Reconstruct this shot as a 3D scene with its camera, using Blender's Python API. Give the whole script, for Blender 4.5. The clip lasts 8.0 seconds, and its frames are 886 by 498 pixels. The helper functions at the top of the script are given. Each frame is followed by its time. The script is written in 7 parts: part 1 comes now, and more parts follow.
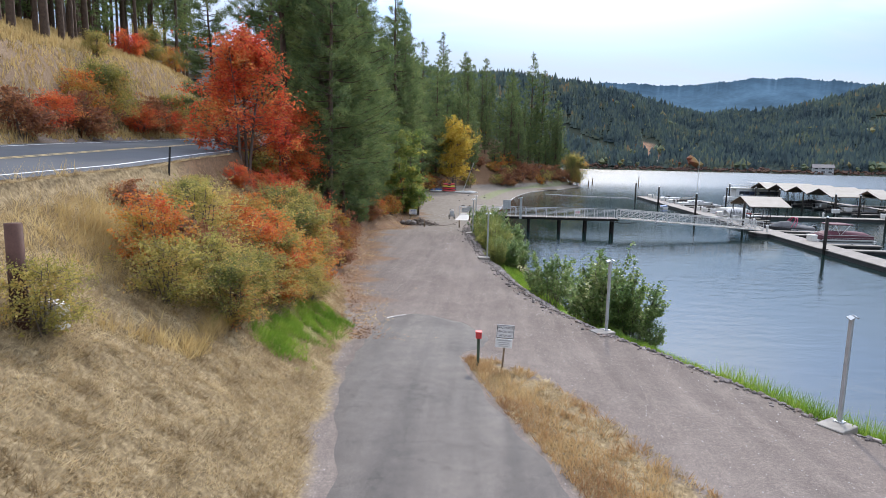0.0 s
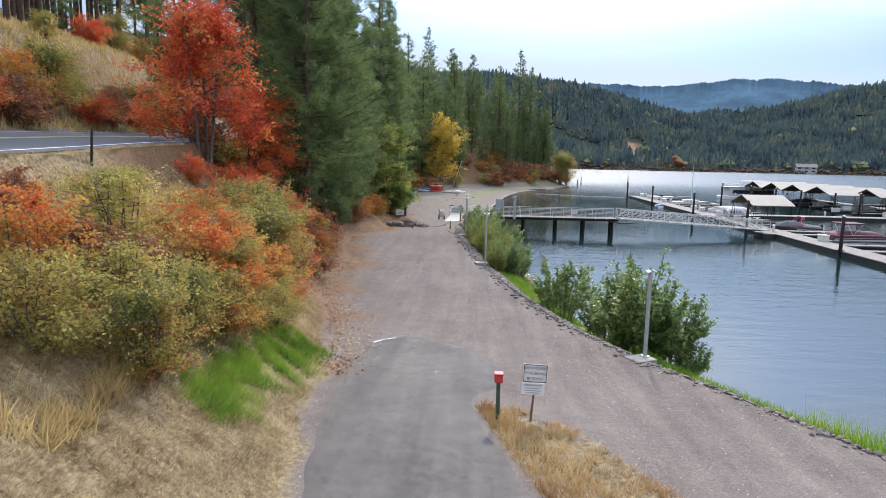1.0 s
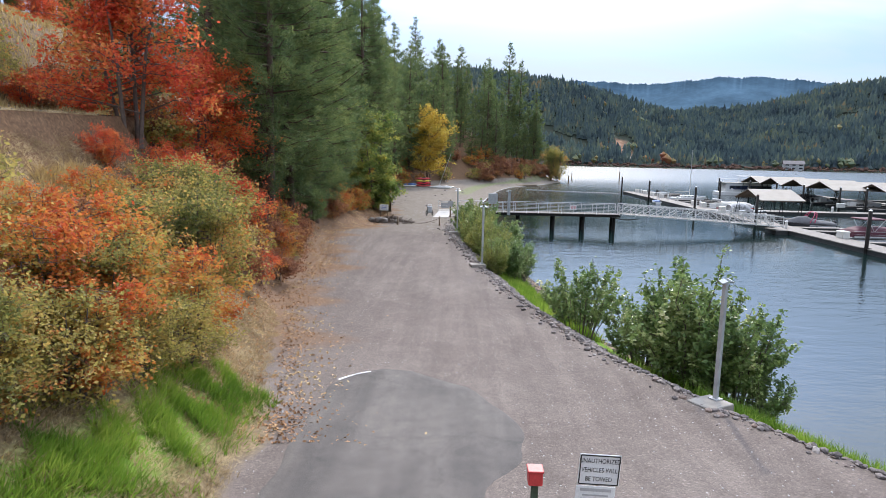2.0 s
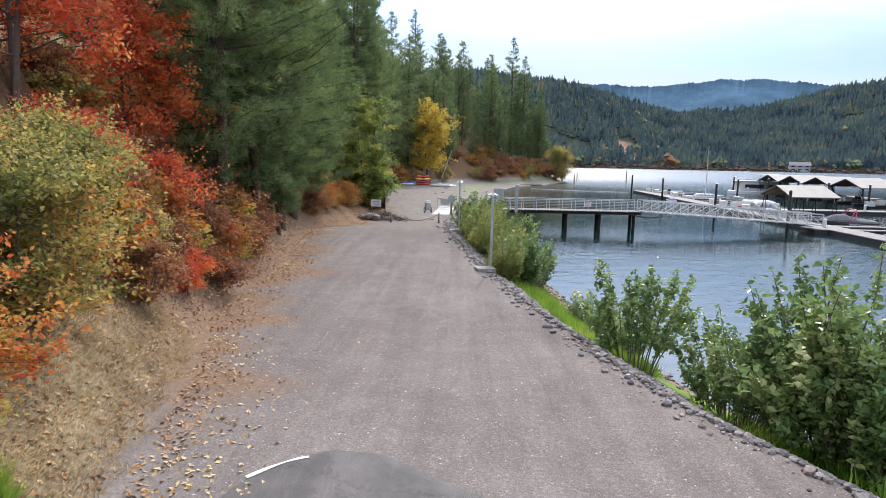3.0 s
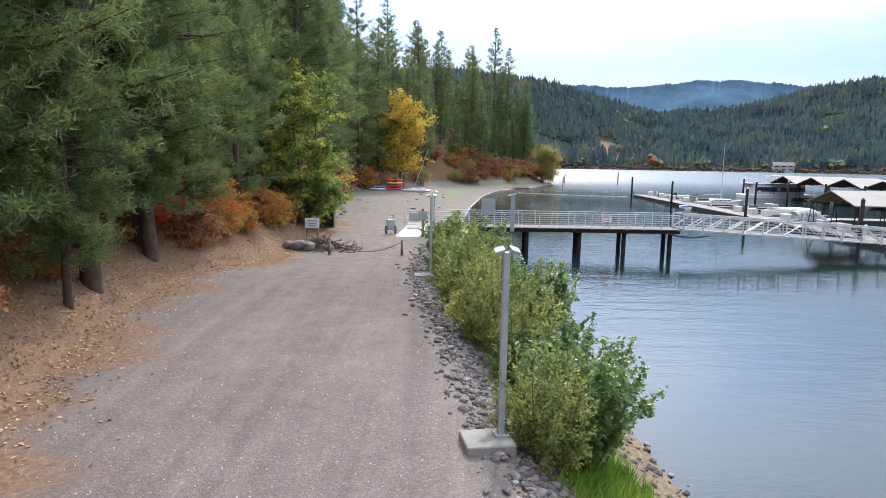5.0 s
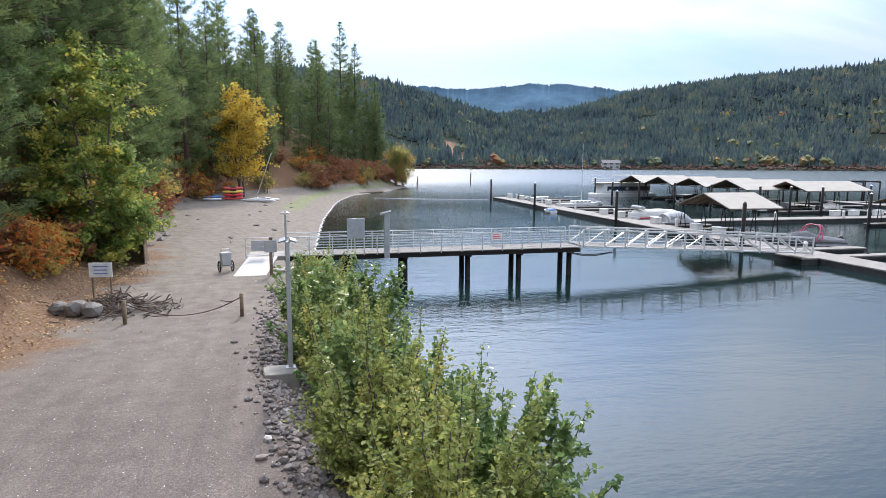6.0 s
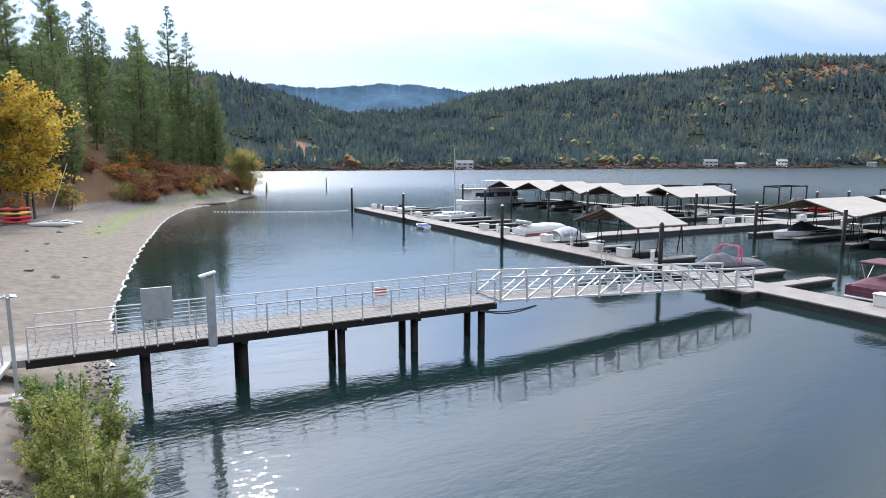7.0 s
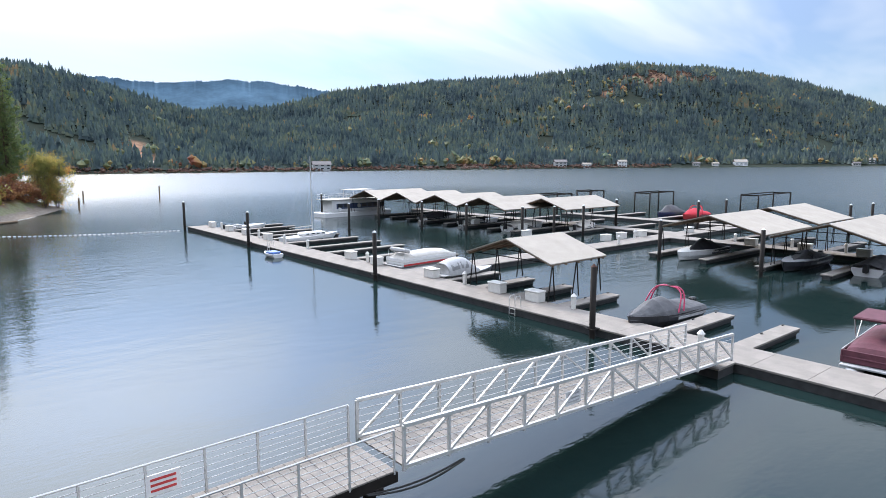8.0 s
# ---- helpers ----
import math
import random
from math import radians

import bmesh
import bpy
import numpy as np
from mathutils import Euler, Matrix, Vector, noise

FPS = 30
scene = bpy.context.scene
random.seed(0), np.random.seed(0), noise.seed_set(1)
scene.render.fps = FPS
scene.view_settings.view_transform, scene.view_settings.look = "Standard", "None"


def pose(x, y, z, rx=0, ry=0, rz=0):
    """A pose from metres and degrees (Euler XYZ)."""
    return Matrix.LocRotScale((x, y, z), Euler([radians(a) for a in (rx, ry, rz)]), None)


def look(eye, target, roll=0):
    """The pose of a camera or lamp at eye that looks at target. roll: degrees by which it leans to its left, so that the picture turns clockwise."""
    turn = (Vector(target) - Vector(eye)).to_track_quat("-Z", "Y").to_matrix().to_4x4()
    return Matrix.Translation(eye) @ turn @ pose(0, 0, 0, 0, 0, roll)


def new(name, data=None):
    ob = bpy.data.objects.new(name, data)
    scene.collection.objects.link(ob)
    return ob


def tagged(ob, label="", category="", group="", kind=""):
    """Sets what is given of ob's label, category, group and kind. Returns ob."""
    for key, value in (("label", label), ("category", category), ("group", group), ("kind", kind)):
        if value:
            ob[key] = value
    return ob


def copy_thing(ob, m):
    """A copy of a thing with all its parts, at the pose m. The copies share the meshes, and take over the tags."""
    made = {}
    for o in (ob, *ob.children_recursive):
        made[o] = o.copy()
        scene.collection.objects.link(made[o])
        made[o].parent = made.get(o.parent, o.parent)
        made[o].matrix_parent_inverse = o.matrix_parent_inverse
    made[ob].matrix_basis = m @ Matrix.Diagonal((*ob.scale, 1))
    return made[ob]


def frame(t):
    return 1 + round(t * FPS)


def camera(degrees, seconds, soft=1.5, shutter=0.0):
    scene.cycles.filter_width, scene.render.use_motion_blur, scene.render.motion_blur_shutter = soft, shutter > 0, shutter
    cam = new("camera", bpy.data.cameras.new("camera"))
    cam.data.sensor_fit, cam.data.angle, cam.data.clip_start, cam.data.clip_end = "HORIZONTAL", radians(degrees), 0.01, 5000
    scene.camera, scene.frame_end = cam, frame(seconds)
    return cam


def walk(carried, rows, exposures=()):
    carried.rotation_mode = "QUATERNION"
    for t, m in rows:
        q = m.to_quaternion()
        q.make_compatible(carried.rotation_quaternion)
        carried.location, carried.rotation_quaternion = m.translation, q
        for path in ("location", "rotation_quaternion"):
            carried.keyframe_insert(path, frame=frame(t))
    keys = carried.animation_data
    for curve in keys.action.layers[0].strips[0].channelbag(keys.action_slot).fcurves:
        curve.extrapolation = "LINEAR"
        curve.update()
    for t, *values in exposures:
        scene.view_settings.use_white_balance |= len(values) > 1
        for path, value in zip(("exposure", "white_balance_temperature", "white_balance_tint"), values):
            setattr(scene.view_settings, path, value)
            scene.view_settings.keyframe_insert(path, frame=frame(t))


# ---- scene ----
# ---- camera and its walk ----
cam = camera(70.8, 8.0, soft=0.75)
PATH = [
    (0, (0.279, -0.525, 9.529), (0.143, 1.448, 9.234), 1.2),
    (0.5, (-0.118, 1.925, 9.329), (-0.267, 3.898, 9.035), 1.2),
    (1, (-0.583, 4.631, 9.016), (-0.671, 6.607, 8.724), 1.1),
    (1.5, (-0.867, 7.665, 8.603), (-0.913, 9.643, 8.313), 1.0),
    (1.7, (-0.925, 8.859, 8.481), (-0.971, 10.836, 8.181), 1.1),
    (3, (-0.992, 17.872, 6.988), (-1.044, 19.85, 6.698), 1.1),
    (3.5, (-0.817, 22.011, 6.638), (-0.884, 23.988, 6.348), 1.2),
    (4, (-0.497, 26.287, 6.582), (-0.578, 28.264, 6.291), 0.9),
    (4.2, (-0.361, 28.099, 6.633), (-0.45, 30.076, 6.342), 0.9),
    (5.3, (-0.979, 37.909, 6.975), (-0.844, 39.884, 6.693), 0.8),
    (5.5, (-1.139, 39.843, 7.047), (-0.892, 41.808, 6.768), 0.6),
    (6, (-1.064, 45.103, 7.364), (-0.578, 47.023, 7.084), 0.3),
    (6.5, (-0.041, 51.093, 7.862), (0.665, 52.943, 7.582), 0.0),
    (7, (1.929, 57.411, 8.471), (2.842, 59.169, 8.191), -0.1),
    (7.5, (4.87, 63.661, 9.015), (5.97, 65.308, 8.735), -0.2),
    (8, (8.669, 69.61, 9.666), (9.95, 71.12, 9.384), -0.2),
]
walk(cam, [(t, look(eye, target, roll)) for t, eye, target, roll in PATH],
     exposures=((0, 0.05), (1.5, 0.12), (3, 0.22), (4, 0.3), (5.5, 0.3), (7, 0.34), (8, 0.36)))

# ---- sky and sun ----
SUN_EL, SUN_AZ = radians(35), radians(10)
world = bpy.data.worlds.new("sky_world")
scene.world = world
world.use_nodes = True
wn, wl = world.node_tree.nodes, world.node_tree.links
wn.clear()
w_out = wn.new("ShaderNodeOutputWorld")
w_bg = wn.new("ShaderNodeBackground")
w_sky = wn.new("ShaderNodeTexSky")
w_sky.sky_type = "NISHITA"
w_sky.sun_disc = False
w_sky.sun_elevation, w_sky.sun_rotation = SUN_EL, SUN_AZ
w_sky.air_density, w_sky.dust_density, w_sky.ozone_density = 1.0, 0.6, 1.5
w_dim = wn.new("ShaderNodeMix")
w_dim.data_type, w_dim.blend_type = "RGBA", "MULTIPLY"
w_dim.inputs[0].default_value = 1.0
w_dim.inputs[7].default_value = (0.078, 0.094, 0.123, 1)
wl.new(w_sky.outputs[0], w_dim.inputs[6])
# thin streaks of high cloud, projected on a flat layer
w_co = wn.new("ShaderNodeTexCoord")
w_sep = wn.new("ShaderNodeSeparateXYZ")
wl.new(w_co.outputs["Generated"], w_sep.inputs[0])
w_add = wn.new("ShaderNodeMath")
w_add.operation = "ADD"
w_add.inputs[1].default_value = 0.22
wl.new(w_sep.outputs[2], w_add.inputs[0])
w_div = []
for k in (0, 1):
    d = wn.new("ShaderNodeMath")
    d.operation = "DIVIDE"
    wl.new(w_sep.outputs[k], d.inputs[0])
    wl.new(w_add.outputs[0], d.inputs[1])
    w_div.append(d)
w_comb = wn.new("ShaderNodeCombineXYZ")
wl.new(w_div[0].outputs[0], w_comb.inputs[0])
wl.new(w_div[1].outputs[0], w_comb.inputs[1])
w_map = wn.new("ShaderNodeMapping")
w_map.inputs["Rotation"].default_value = (0, 0, radians(-30))
w_map.inputs["Scale"].default_value = (0.55, 1.5, 1)
wl.new(w_comb.outputs[0], w_map.inputs[0])
w_noise = wn.new("ShaderNodeTexNoise")
w_noise.inputs["Scale"].default_value = 1.3
w_noise.inputs["Detail"].default_value = 4
w_noise.inputs["Roughness"].default_value = 0.55
w_noise.inputs["Distortion"].default_value = 0.4
wl.new(w_map.outputs[0], w_noise.inputs[0])
w_ramp = wn.new("ShaderNodeValToRGB")
w_ramp.color_ramp.elements[0].position, w_ramp.color_ramp.elements[1].position = 0.4, 0.62
w_ramp.color_ramp.elements[0].color = (0.3, 0.3, 0.3, 1)
w_ramp.color_ramp.elements[1].color = (1, 1, 1, 1)
wl.new(w_noise.outputs[0], w_ramp.inputs[0])
w_mix = wn.new("ShaderNodeMix")
w_mix.data_type = "RGBA"
# the cloud thickens towards the zenith
w_thin = wn.new("ShaderNodeMapRange")
for k, v in zip((1, 2, 3, 4), (0.06, 0.42, 0.5, 1.15)):
    w_thin.inputs[k].default_value = v
wl.new(w_sep.outputs[2], w_thin.inputs[0])
w_cov = wn.new("ShaderNodeMath")
w_cov.operation = "MULTIPLY"
w_cov.use_clamp = True
wl.new(w_ramp.outputs[0], w_cov.inputs[0])
wl.new(w_thin.outputs[0], w_cov.inputs[1])
wl.new(w_cov.outputs[0], w_mix.inputs[0])
wl.new(w_dim.outputs[2], w_mix.inputs[6])
w_mix.inputs[7].default_value = (0.81, 0.875, 1.0, 1)
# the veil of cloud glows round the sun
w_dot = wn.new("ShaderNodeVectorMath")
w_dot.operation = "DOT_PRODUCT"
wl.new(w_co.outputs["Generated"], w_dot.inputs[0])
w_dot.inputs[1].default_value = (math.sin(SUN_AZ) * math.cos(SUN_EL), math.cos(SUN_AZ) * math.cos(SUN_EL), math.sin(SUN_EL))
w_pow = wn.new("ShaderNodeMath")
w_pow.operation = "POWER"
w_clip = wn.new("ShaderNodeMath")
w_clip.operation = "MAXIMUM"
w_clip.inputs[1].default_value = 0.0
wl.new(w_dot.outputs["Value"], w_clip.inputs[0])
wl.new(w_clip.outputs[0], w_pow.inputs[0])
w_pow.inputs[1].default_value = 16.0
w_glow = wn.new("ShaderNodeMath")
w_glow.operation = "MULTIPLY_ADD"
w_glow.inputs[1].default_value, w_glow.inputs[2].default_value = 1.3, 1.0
# fades the gains in with height, so the sky in view stays dimmer
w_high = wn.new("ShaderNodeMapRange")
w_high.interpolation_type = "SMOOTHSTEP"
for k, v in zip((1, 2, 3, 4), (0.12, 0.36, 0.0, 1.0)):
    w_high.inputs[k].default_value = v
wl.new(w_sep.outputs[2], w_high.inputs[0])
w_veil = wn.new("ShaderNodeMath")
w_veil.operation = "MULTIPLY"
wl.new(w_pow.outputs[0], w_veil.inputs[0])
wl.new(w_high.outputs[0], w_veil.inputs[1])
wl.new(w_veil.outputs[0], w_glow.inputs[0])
# wide gain on the sunny side of the sky, added to brighten water reflections
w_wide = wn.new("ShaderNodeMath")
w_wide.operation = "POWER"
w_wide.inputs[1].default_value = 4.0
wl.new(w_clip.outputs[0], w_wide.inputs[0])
w_side_gain = wn.new("ShaderNodeMath")
w_side_gain.operation = "MULTIPLY"
wl.new(w_wide.outputs[0], w_side_gain.inputs[0])
wl.new(w_high.outputs[0], w_side_gain.inputs[1])
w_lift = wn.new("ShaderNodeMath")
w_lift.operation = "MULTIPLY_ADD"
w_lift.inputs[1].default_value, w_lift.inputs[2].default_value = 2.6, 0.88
wl.new(w_side_gain.outputs[0], w_lift.inputs[0])
# gain on the unseen upper sky, added as fill for shade and water
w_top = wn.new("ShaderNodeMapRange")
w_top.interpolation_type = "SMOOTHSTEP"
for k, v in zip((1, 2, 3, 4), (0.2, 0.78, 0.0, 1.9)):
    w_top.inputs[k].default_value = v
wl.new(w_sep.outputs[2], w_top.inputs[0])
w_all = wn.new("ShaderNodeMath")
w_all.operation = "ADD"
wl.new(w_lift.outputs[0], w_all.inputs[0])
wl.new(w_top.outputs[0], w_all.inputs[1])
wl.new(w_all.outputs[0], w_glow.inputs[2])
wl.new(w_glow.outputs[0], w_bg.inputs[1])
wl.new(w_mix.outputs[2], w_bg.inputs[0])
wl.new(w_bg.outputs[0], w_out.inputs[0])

sun = new("sun", bpy.data.lights.new("sun", "SUN"))
sun.data.energy, sun.data.angle, sun.data.color = 3.15, radians(2.5), (1.0, 0.91, 0.8)
sun.matrix_world = look((100 * math.sin(SUN_AZ) * math.cos(SUN_EL), 100 * math.cos(SUN_AZ) * math.cos(SUN_EL), 100 * math.sin(SUN_EL)), (0, 0, 0))
# ---- materials ----
def shade(name):
    m = bpy.data.materials.new(name)
    m.use_nodes = True
    nt = m.node_tree
    return m, nt, nt.nodes["Principled BSDF"]


def noise_node(nt, scale, detail=4, rough=0.55, coords="Object", stretch=None):
    co = nt.nodes.new("ShaderNodeTexCoord")
    n = nt.nodes.new("ShaderNodeTexNoise")
    n.inputs["Scale"].default_value, n.inputs["Detail"].default_value, n.inputs["Roughness"].default_value = scale, detail, rough
    if stretch:
        mp = nt.nodes.new("ShaderNodeMapping")
        mp.inputs["Scale"].default_value = stretch
        nt.links.new(co.outputs[coords], mp.inputs[0])
        nt.links.new(mp.outputs[0], n.inputs[0])
    else:
        nt.links.new(co.outputs[coords], n.inputs[0])
    return n


def ramp_node(nt, source, stops):
    r = nt.nodes.new("ShaderNodeValToRGB")
    el = r.color_ramp.elements
    while len(el) < len(stops):
        el.new(0.5)
    for e, (p, c) in zip(el, stops):
        e.position, e.color = p, (*c, 1)
    nt.links.new(source, r.inputs[0])
    return r


def mix_node(nt, fac, a, b, mode="MIX"):
    m = nt.nodes.new("ShaderNodeMix")
    m.data_type, m.blend_type = "RGBA", mode
    for k, v in ((0, fac), (6, a), (7, b)):
        if isinstance(v, (int, float)):
            m.inputs[k].default_value = v
        elif isinstance(v, tuple):
            m.inputs[k].default_value = (*v, 1)
        else:
            nt.links.new(v, m.inputs[k])
    return m.outputs[2]


def bump(nt, p, height, strength=0.3, distance=0.02):
    b = nt.nodes.new("ShaderNodeBump")
    b.inputs["Strength"].default_value, b.inputs["Distance"].default_value = strength, distance
    nt.links.new(height, b.inputs["Height"])
    nt.links.new(b.outputs[0], p.inputs["Normal"])


def surface(name, color, rough=0.6, metal=0.0, vary=0.25, scale=3.0, grain=40.0, relief=0.15, spec=0.4):
    """A plain worn surface: two scales of variation in colour, fine relief."""
    m, nt, p = shade(name)
    big, fine = noise_node(nt, scale, 5), noise_node(nt, grain, 3)
    lo, hi = tuple(c * (1 - vary) for c in color), tuple(min(1, c * (1 + vary * 0.6)) for c in color)
    base = ramp_node(nt, big.outputs[0], [(0.3, lo), (0.7, hi)]).outputs[0]
    tone = ramp_node(nt, fine.outputs[0], [(0.3, (0.82, 0.82, 0.82)), (0.7, (1, 1, 1))]).outputs[0]
    nt.links.new(mix_node(nt, 0.8, base, tone, "MULTIPLY"), p.inputs["Base Color"])
    p.inputs["Roughness"].default_value, p.inputs["Metallic"].default_value = rough, metal
    p.inputs["Specular IOR Level"].default_value = spec
    if relief:
        bump(nt, p, fine.outputs[0], relief, 0.01)
    return m


def foliage(name, stops, through_light=0.35, rough=0.6, clumps=0.55):
    """Leaves: the tint runs through the stops from leaf to leaf, and from clump to clump; light shines through."""
    m, nt, p = shade(name)
    g = nt.nodes.new("ShaderNodeNewGeometry")
    clump = noise_node(nt, clumps, 3)
    add = nt.nodes.new("ShaderNodeMath")
    add.operation = "MULTIPLY_ADD"
    add.inputs[1].default_value = 0.5
    nt.links.new(g.outputs["Random Per Island"], add.inputs[0])
    half = nt.nodes.new("ShaderNodeMath")
    half.operation = "MULTIPLY_ADD"
    half.inputs[1].default_value, half.inputs[2].default_value = 2.3, -0.9
    nt.links.new(clump.outputs[0], half.inputs[0])
    nt.links.new(half.outputs[0], add.inputs[2])
    col = ramp_node(nt, add.outputs[0], stops).outputs[0]
    nt.links.new(col, p.inputs["Base Color"])
    p.inputs["Roughness"].default_value = rough
    p.inputs["Specular IOR Level"].default_value = 0.25
    tr = nt.nodes.new("ShaderNodeBsdfTranslucent")
    nt.links.new(col, tr.inputs[0])
    mx = nt.nodes.new("ShaderNodeMixShader")
    mx.inputs[0].default_value = through_light
    nt.links.new(p.outputs[0], mx.inputs[1])
    nt.links.new(tr.outputs[0], mx.inputs[2])
    nt.links.new(mx.outputs[0], nt.nodes["Material Output"].inputs[0])
    return m


def asphalt_material():
    """Old asphalt: pale worn wheel tracks, dark patches, hair cracks, loose grit."""
    m, nt, p = shade("worn_asphalt")
    big, mid, grit = noise_node(nt, 0.35, 5, 0.6), noise_node(nt, 2.2, 5, 0.65), noise_node(nt, 70, 3, 0.7)
    tracks = noise_node(nt, 1.0, 4, 0.5, stretch=(1.5, 0.06, 1))
    col = ramp_node(nt, grit.outputs[0], [(0.3, (0.042, 0.036, 0.033)), (0.55, (0.094, 0.08, 0.073)), (0.75, (0.22, 0.19, 0.17))]).outputs[0]
    for src, lo, hi in ((big, 0.82, 1.08), (mid, 0.8, 1.12), (tracks, 0.68, 1.25)):
        col = mix_node(nt, 0.85, col, ramp_node(nt, src.outputs[0], [(0.35, (lo, lo, lo)), (0.65, (hi, hi, hi * 0.98))]).outputs[0], "MULTIPLY")
    vor = nt.nodes.new("ShaderNodeTexVoronoi")
    vor.feature = "DISTANCE_TO_EDGE"
    vor.inputs["Scale"].default_value = 0.38
    co = nt.nodes.new("ShaderNodeTexCoord")
    warp = nt.nodes.new("ShaderNodeVectorMath")
    warp.operation = "ADD"
    nt.links.new(co.outputs["Object"], warp.inputs[0])
    nt.links.new(mid.outputs["Color"], warp.inputs[1])
    nt.links.new(warp.outputs[0], vor.inputs["Vector"])
    crack = ramp_node(nt, vor.outputs[0], [(0.0, (0.45, 0.45, 0.45)), (0.012, (1, 1, 1))]).outputs[0]
    col = mix_node(nt, 0.6, col, crack, "MULTIPLY")
    nt.links.new(col, p.inputs["Base Color"])
    p.inputs["Roughness"].default_value = 0.85
    bump(nt, p, grit.outputs[0], 0.5, 0.012)
    return m


M = {}
M["asphalt"] = asphalt_material()
M["highway"] = surface("highway_asphalt", (0.052, 0.056, 0.064), 0.8, vary=0.2, scale=0.4, grain=25)
M["paint_white"] = surface("road_paint_white", (0.7, 0.7, 0.68), 0.7, scale=4)
M["paint_yellow"] = surface("road_paint_yellow", (0.62, 0.45, 0.2), 0.7, scale=4)
M["concrete"] = surface("concrete", (0.27, 0.245, 0.215), 0.85, vary=0.3, scale=2, grain=30)
M["plate"] = surface("pale_plate", (0.4, 0.375, 0.35), 0.7, vary=0.15, scale=2)
M["deck"] = surface("dock_deck", (0.25, 0.226, 0.2), 0.85, vary=0.16, scale=1.2, grain=25, spec=0.12)
M["fascia"] = surface("dock_fascia", (0.035, 0.035, 0.035), 0.7, vary=0.4, scale=3)
M["pile"] = surface("steel_pile", (0.02, 0.017, 0.015), 0.75, vary=0.35, scale=2.5, spec=0.15)
M["pile_rust"] = surface("rusty_pile", (0.09, 0.045, 0.034), 0.75, vary=0.35, scale=2.5, spec=0.2)
M["cap"] = surface("white_cap", (0.75, 0.75, 0.74), 0.5)
M["alu"] = surface("aluminium", (0.57, 0.565, 0.55), 0.5, metal=0.35, vary=0.1, relief=0.05)
M["galv"] = surface("galvanised_steel", (0.45, 0.46, 0.47), 0.5, metal=0.5, vary=0.2)
M["wood"] = surface("weathered_wood", (0.2, 0.14, 0.09), 0.8, vary=0.4, scale=6)
M["wood_green"] = surface("painted_post", (0.055, 0.08, 0.05), 0.7, vary=0.4, scale=8)
M["red"] = surface("red_paint", (0.5, 0.05, 0.05), 0.5, vary=0.25, scale=6)
M["signwhite"] = surface("sign_white", (0.68, 0.68, 0.68), 0.5, vary=0.1)
M["black"] = surface("black_paint", (0.015, 0.015, 0.016), 0.5)
M["plastic_white"] = surface("white_plastic", (0.62, 0.605, 0.57), 0.45, vary=0.08)
M["gel_white"] = surface("white_gelcoat", (0.68, 0.675, 0.665), 0.25, vary=0.06, relief=0.02)
M["canvas_white"] = surface("white_canvas", (0.5, 0.475, 0.43), 0.8, vary=0.12, scale=2)
M["canvas_grey"] = surface("grey_canvas", (0.09, 0.09, 0.095), 0.8, vary=0.3, scale=3)
M["black_canvas"] = surface("black_canvas", (0.022, 0.022, 0.024), 0.85, vary=0.3, scale=3, spec=0.15)
M["canvas_light"] = surface("light_grey_canvas", (0.4, 0.4, 0.4), 0.8, vary=0.2, scale=3)
M["vinyl"] = surface("clouded_vinyl", (0.2, 0.2, 0.2), 0.3, vary=0.2, relief=0.02)
M["maroon"] = surface("maroon_canvas", (0.105, 0.032, 0.045), 0.75, vary=0.25, scale=3)
M["tower_red"] = surface("magenta_tube", (0.42, 0.03, 0.09), 0.4, vary=0.15)
M["navy"] = surface("navy_paint", (0.03, 0.045, 0.1), 0.4, vary=0.15)
M["redcover"] = surface("red_canvas", (0.6, 0.03, 0.05), 0.7, vary=0.2)
M["dark_hull"] = surface("dark_hull", (0.04, 0.04, 0.045), 0.35)
M["glass_dark"] = surface("tinted_glass", (0.03, 0.035, 0.04), 0.08, relief=0)
M["roofmetal"] = surface("pale_metal_roof", (0.36, 0.32, 0.268), 0.7, vary=0.12, scale=0.8, spec=0.2)
M["roofwood"] = surface("brown_gable", (0.19, 0.13, 0.09), 0.8, vary=0.3)
M["bluehull"] = surface("blue_plastic", (0.1, 0.2, 0.5), 0.4)
M["yellow"] = surface("yellow_plastic", (0.7, 0.5, 0.08), 0.4)
M["rubber"] = surface("black_rubber", (0.02, 0.02, 0.02), 0.7)
M["rock"] = surface("grey_rock", (0.2, 0.175, 0.155), 0.85, vary=0.35, scale=2.5, grain=14, relief=0.5)
M["bark"] = surface("pine_bark", (0.1, 0.065, 0.045), 0.9, vary=0.4, scale=3, grain=12, relief=0.6)
M["twig"] = surface("twig_bark", (0.13, 0.1, 0.08), 0.85, vary=0.3, scale=5)
M["pebble"] = surface("pale_pebble", (0.5, 0.48, 0.46), 0.8, vary=0.4, scale=3)
M["house"] = surface("house_siding", (0.42, 0.42, 0.41), 0.7, vary=0.1)
M["house_roof"] = surface("house_roof", (0.2, 0.18, 0.17), 0.8)

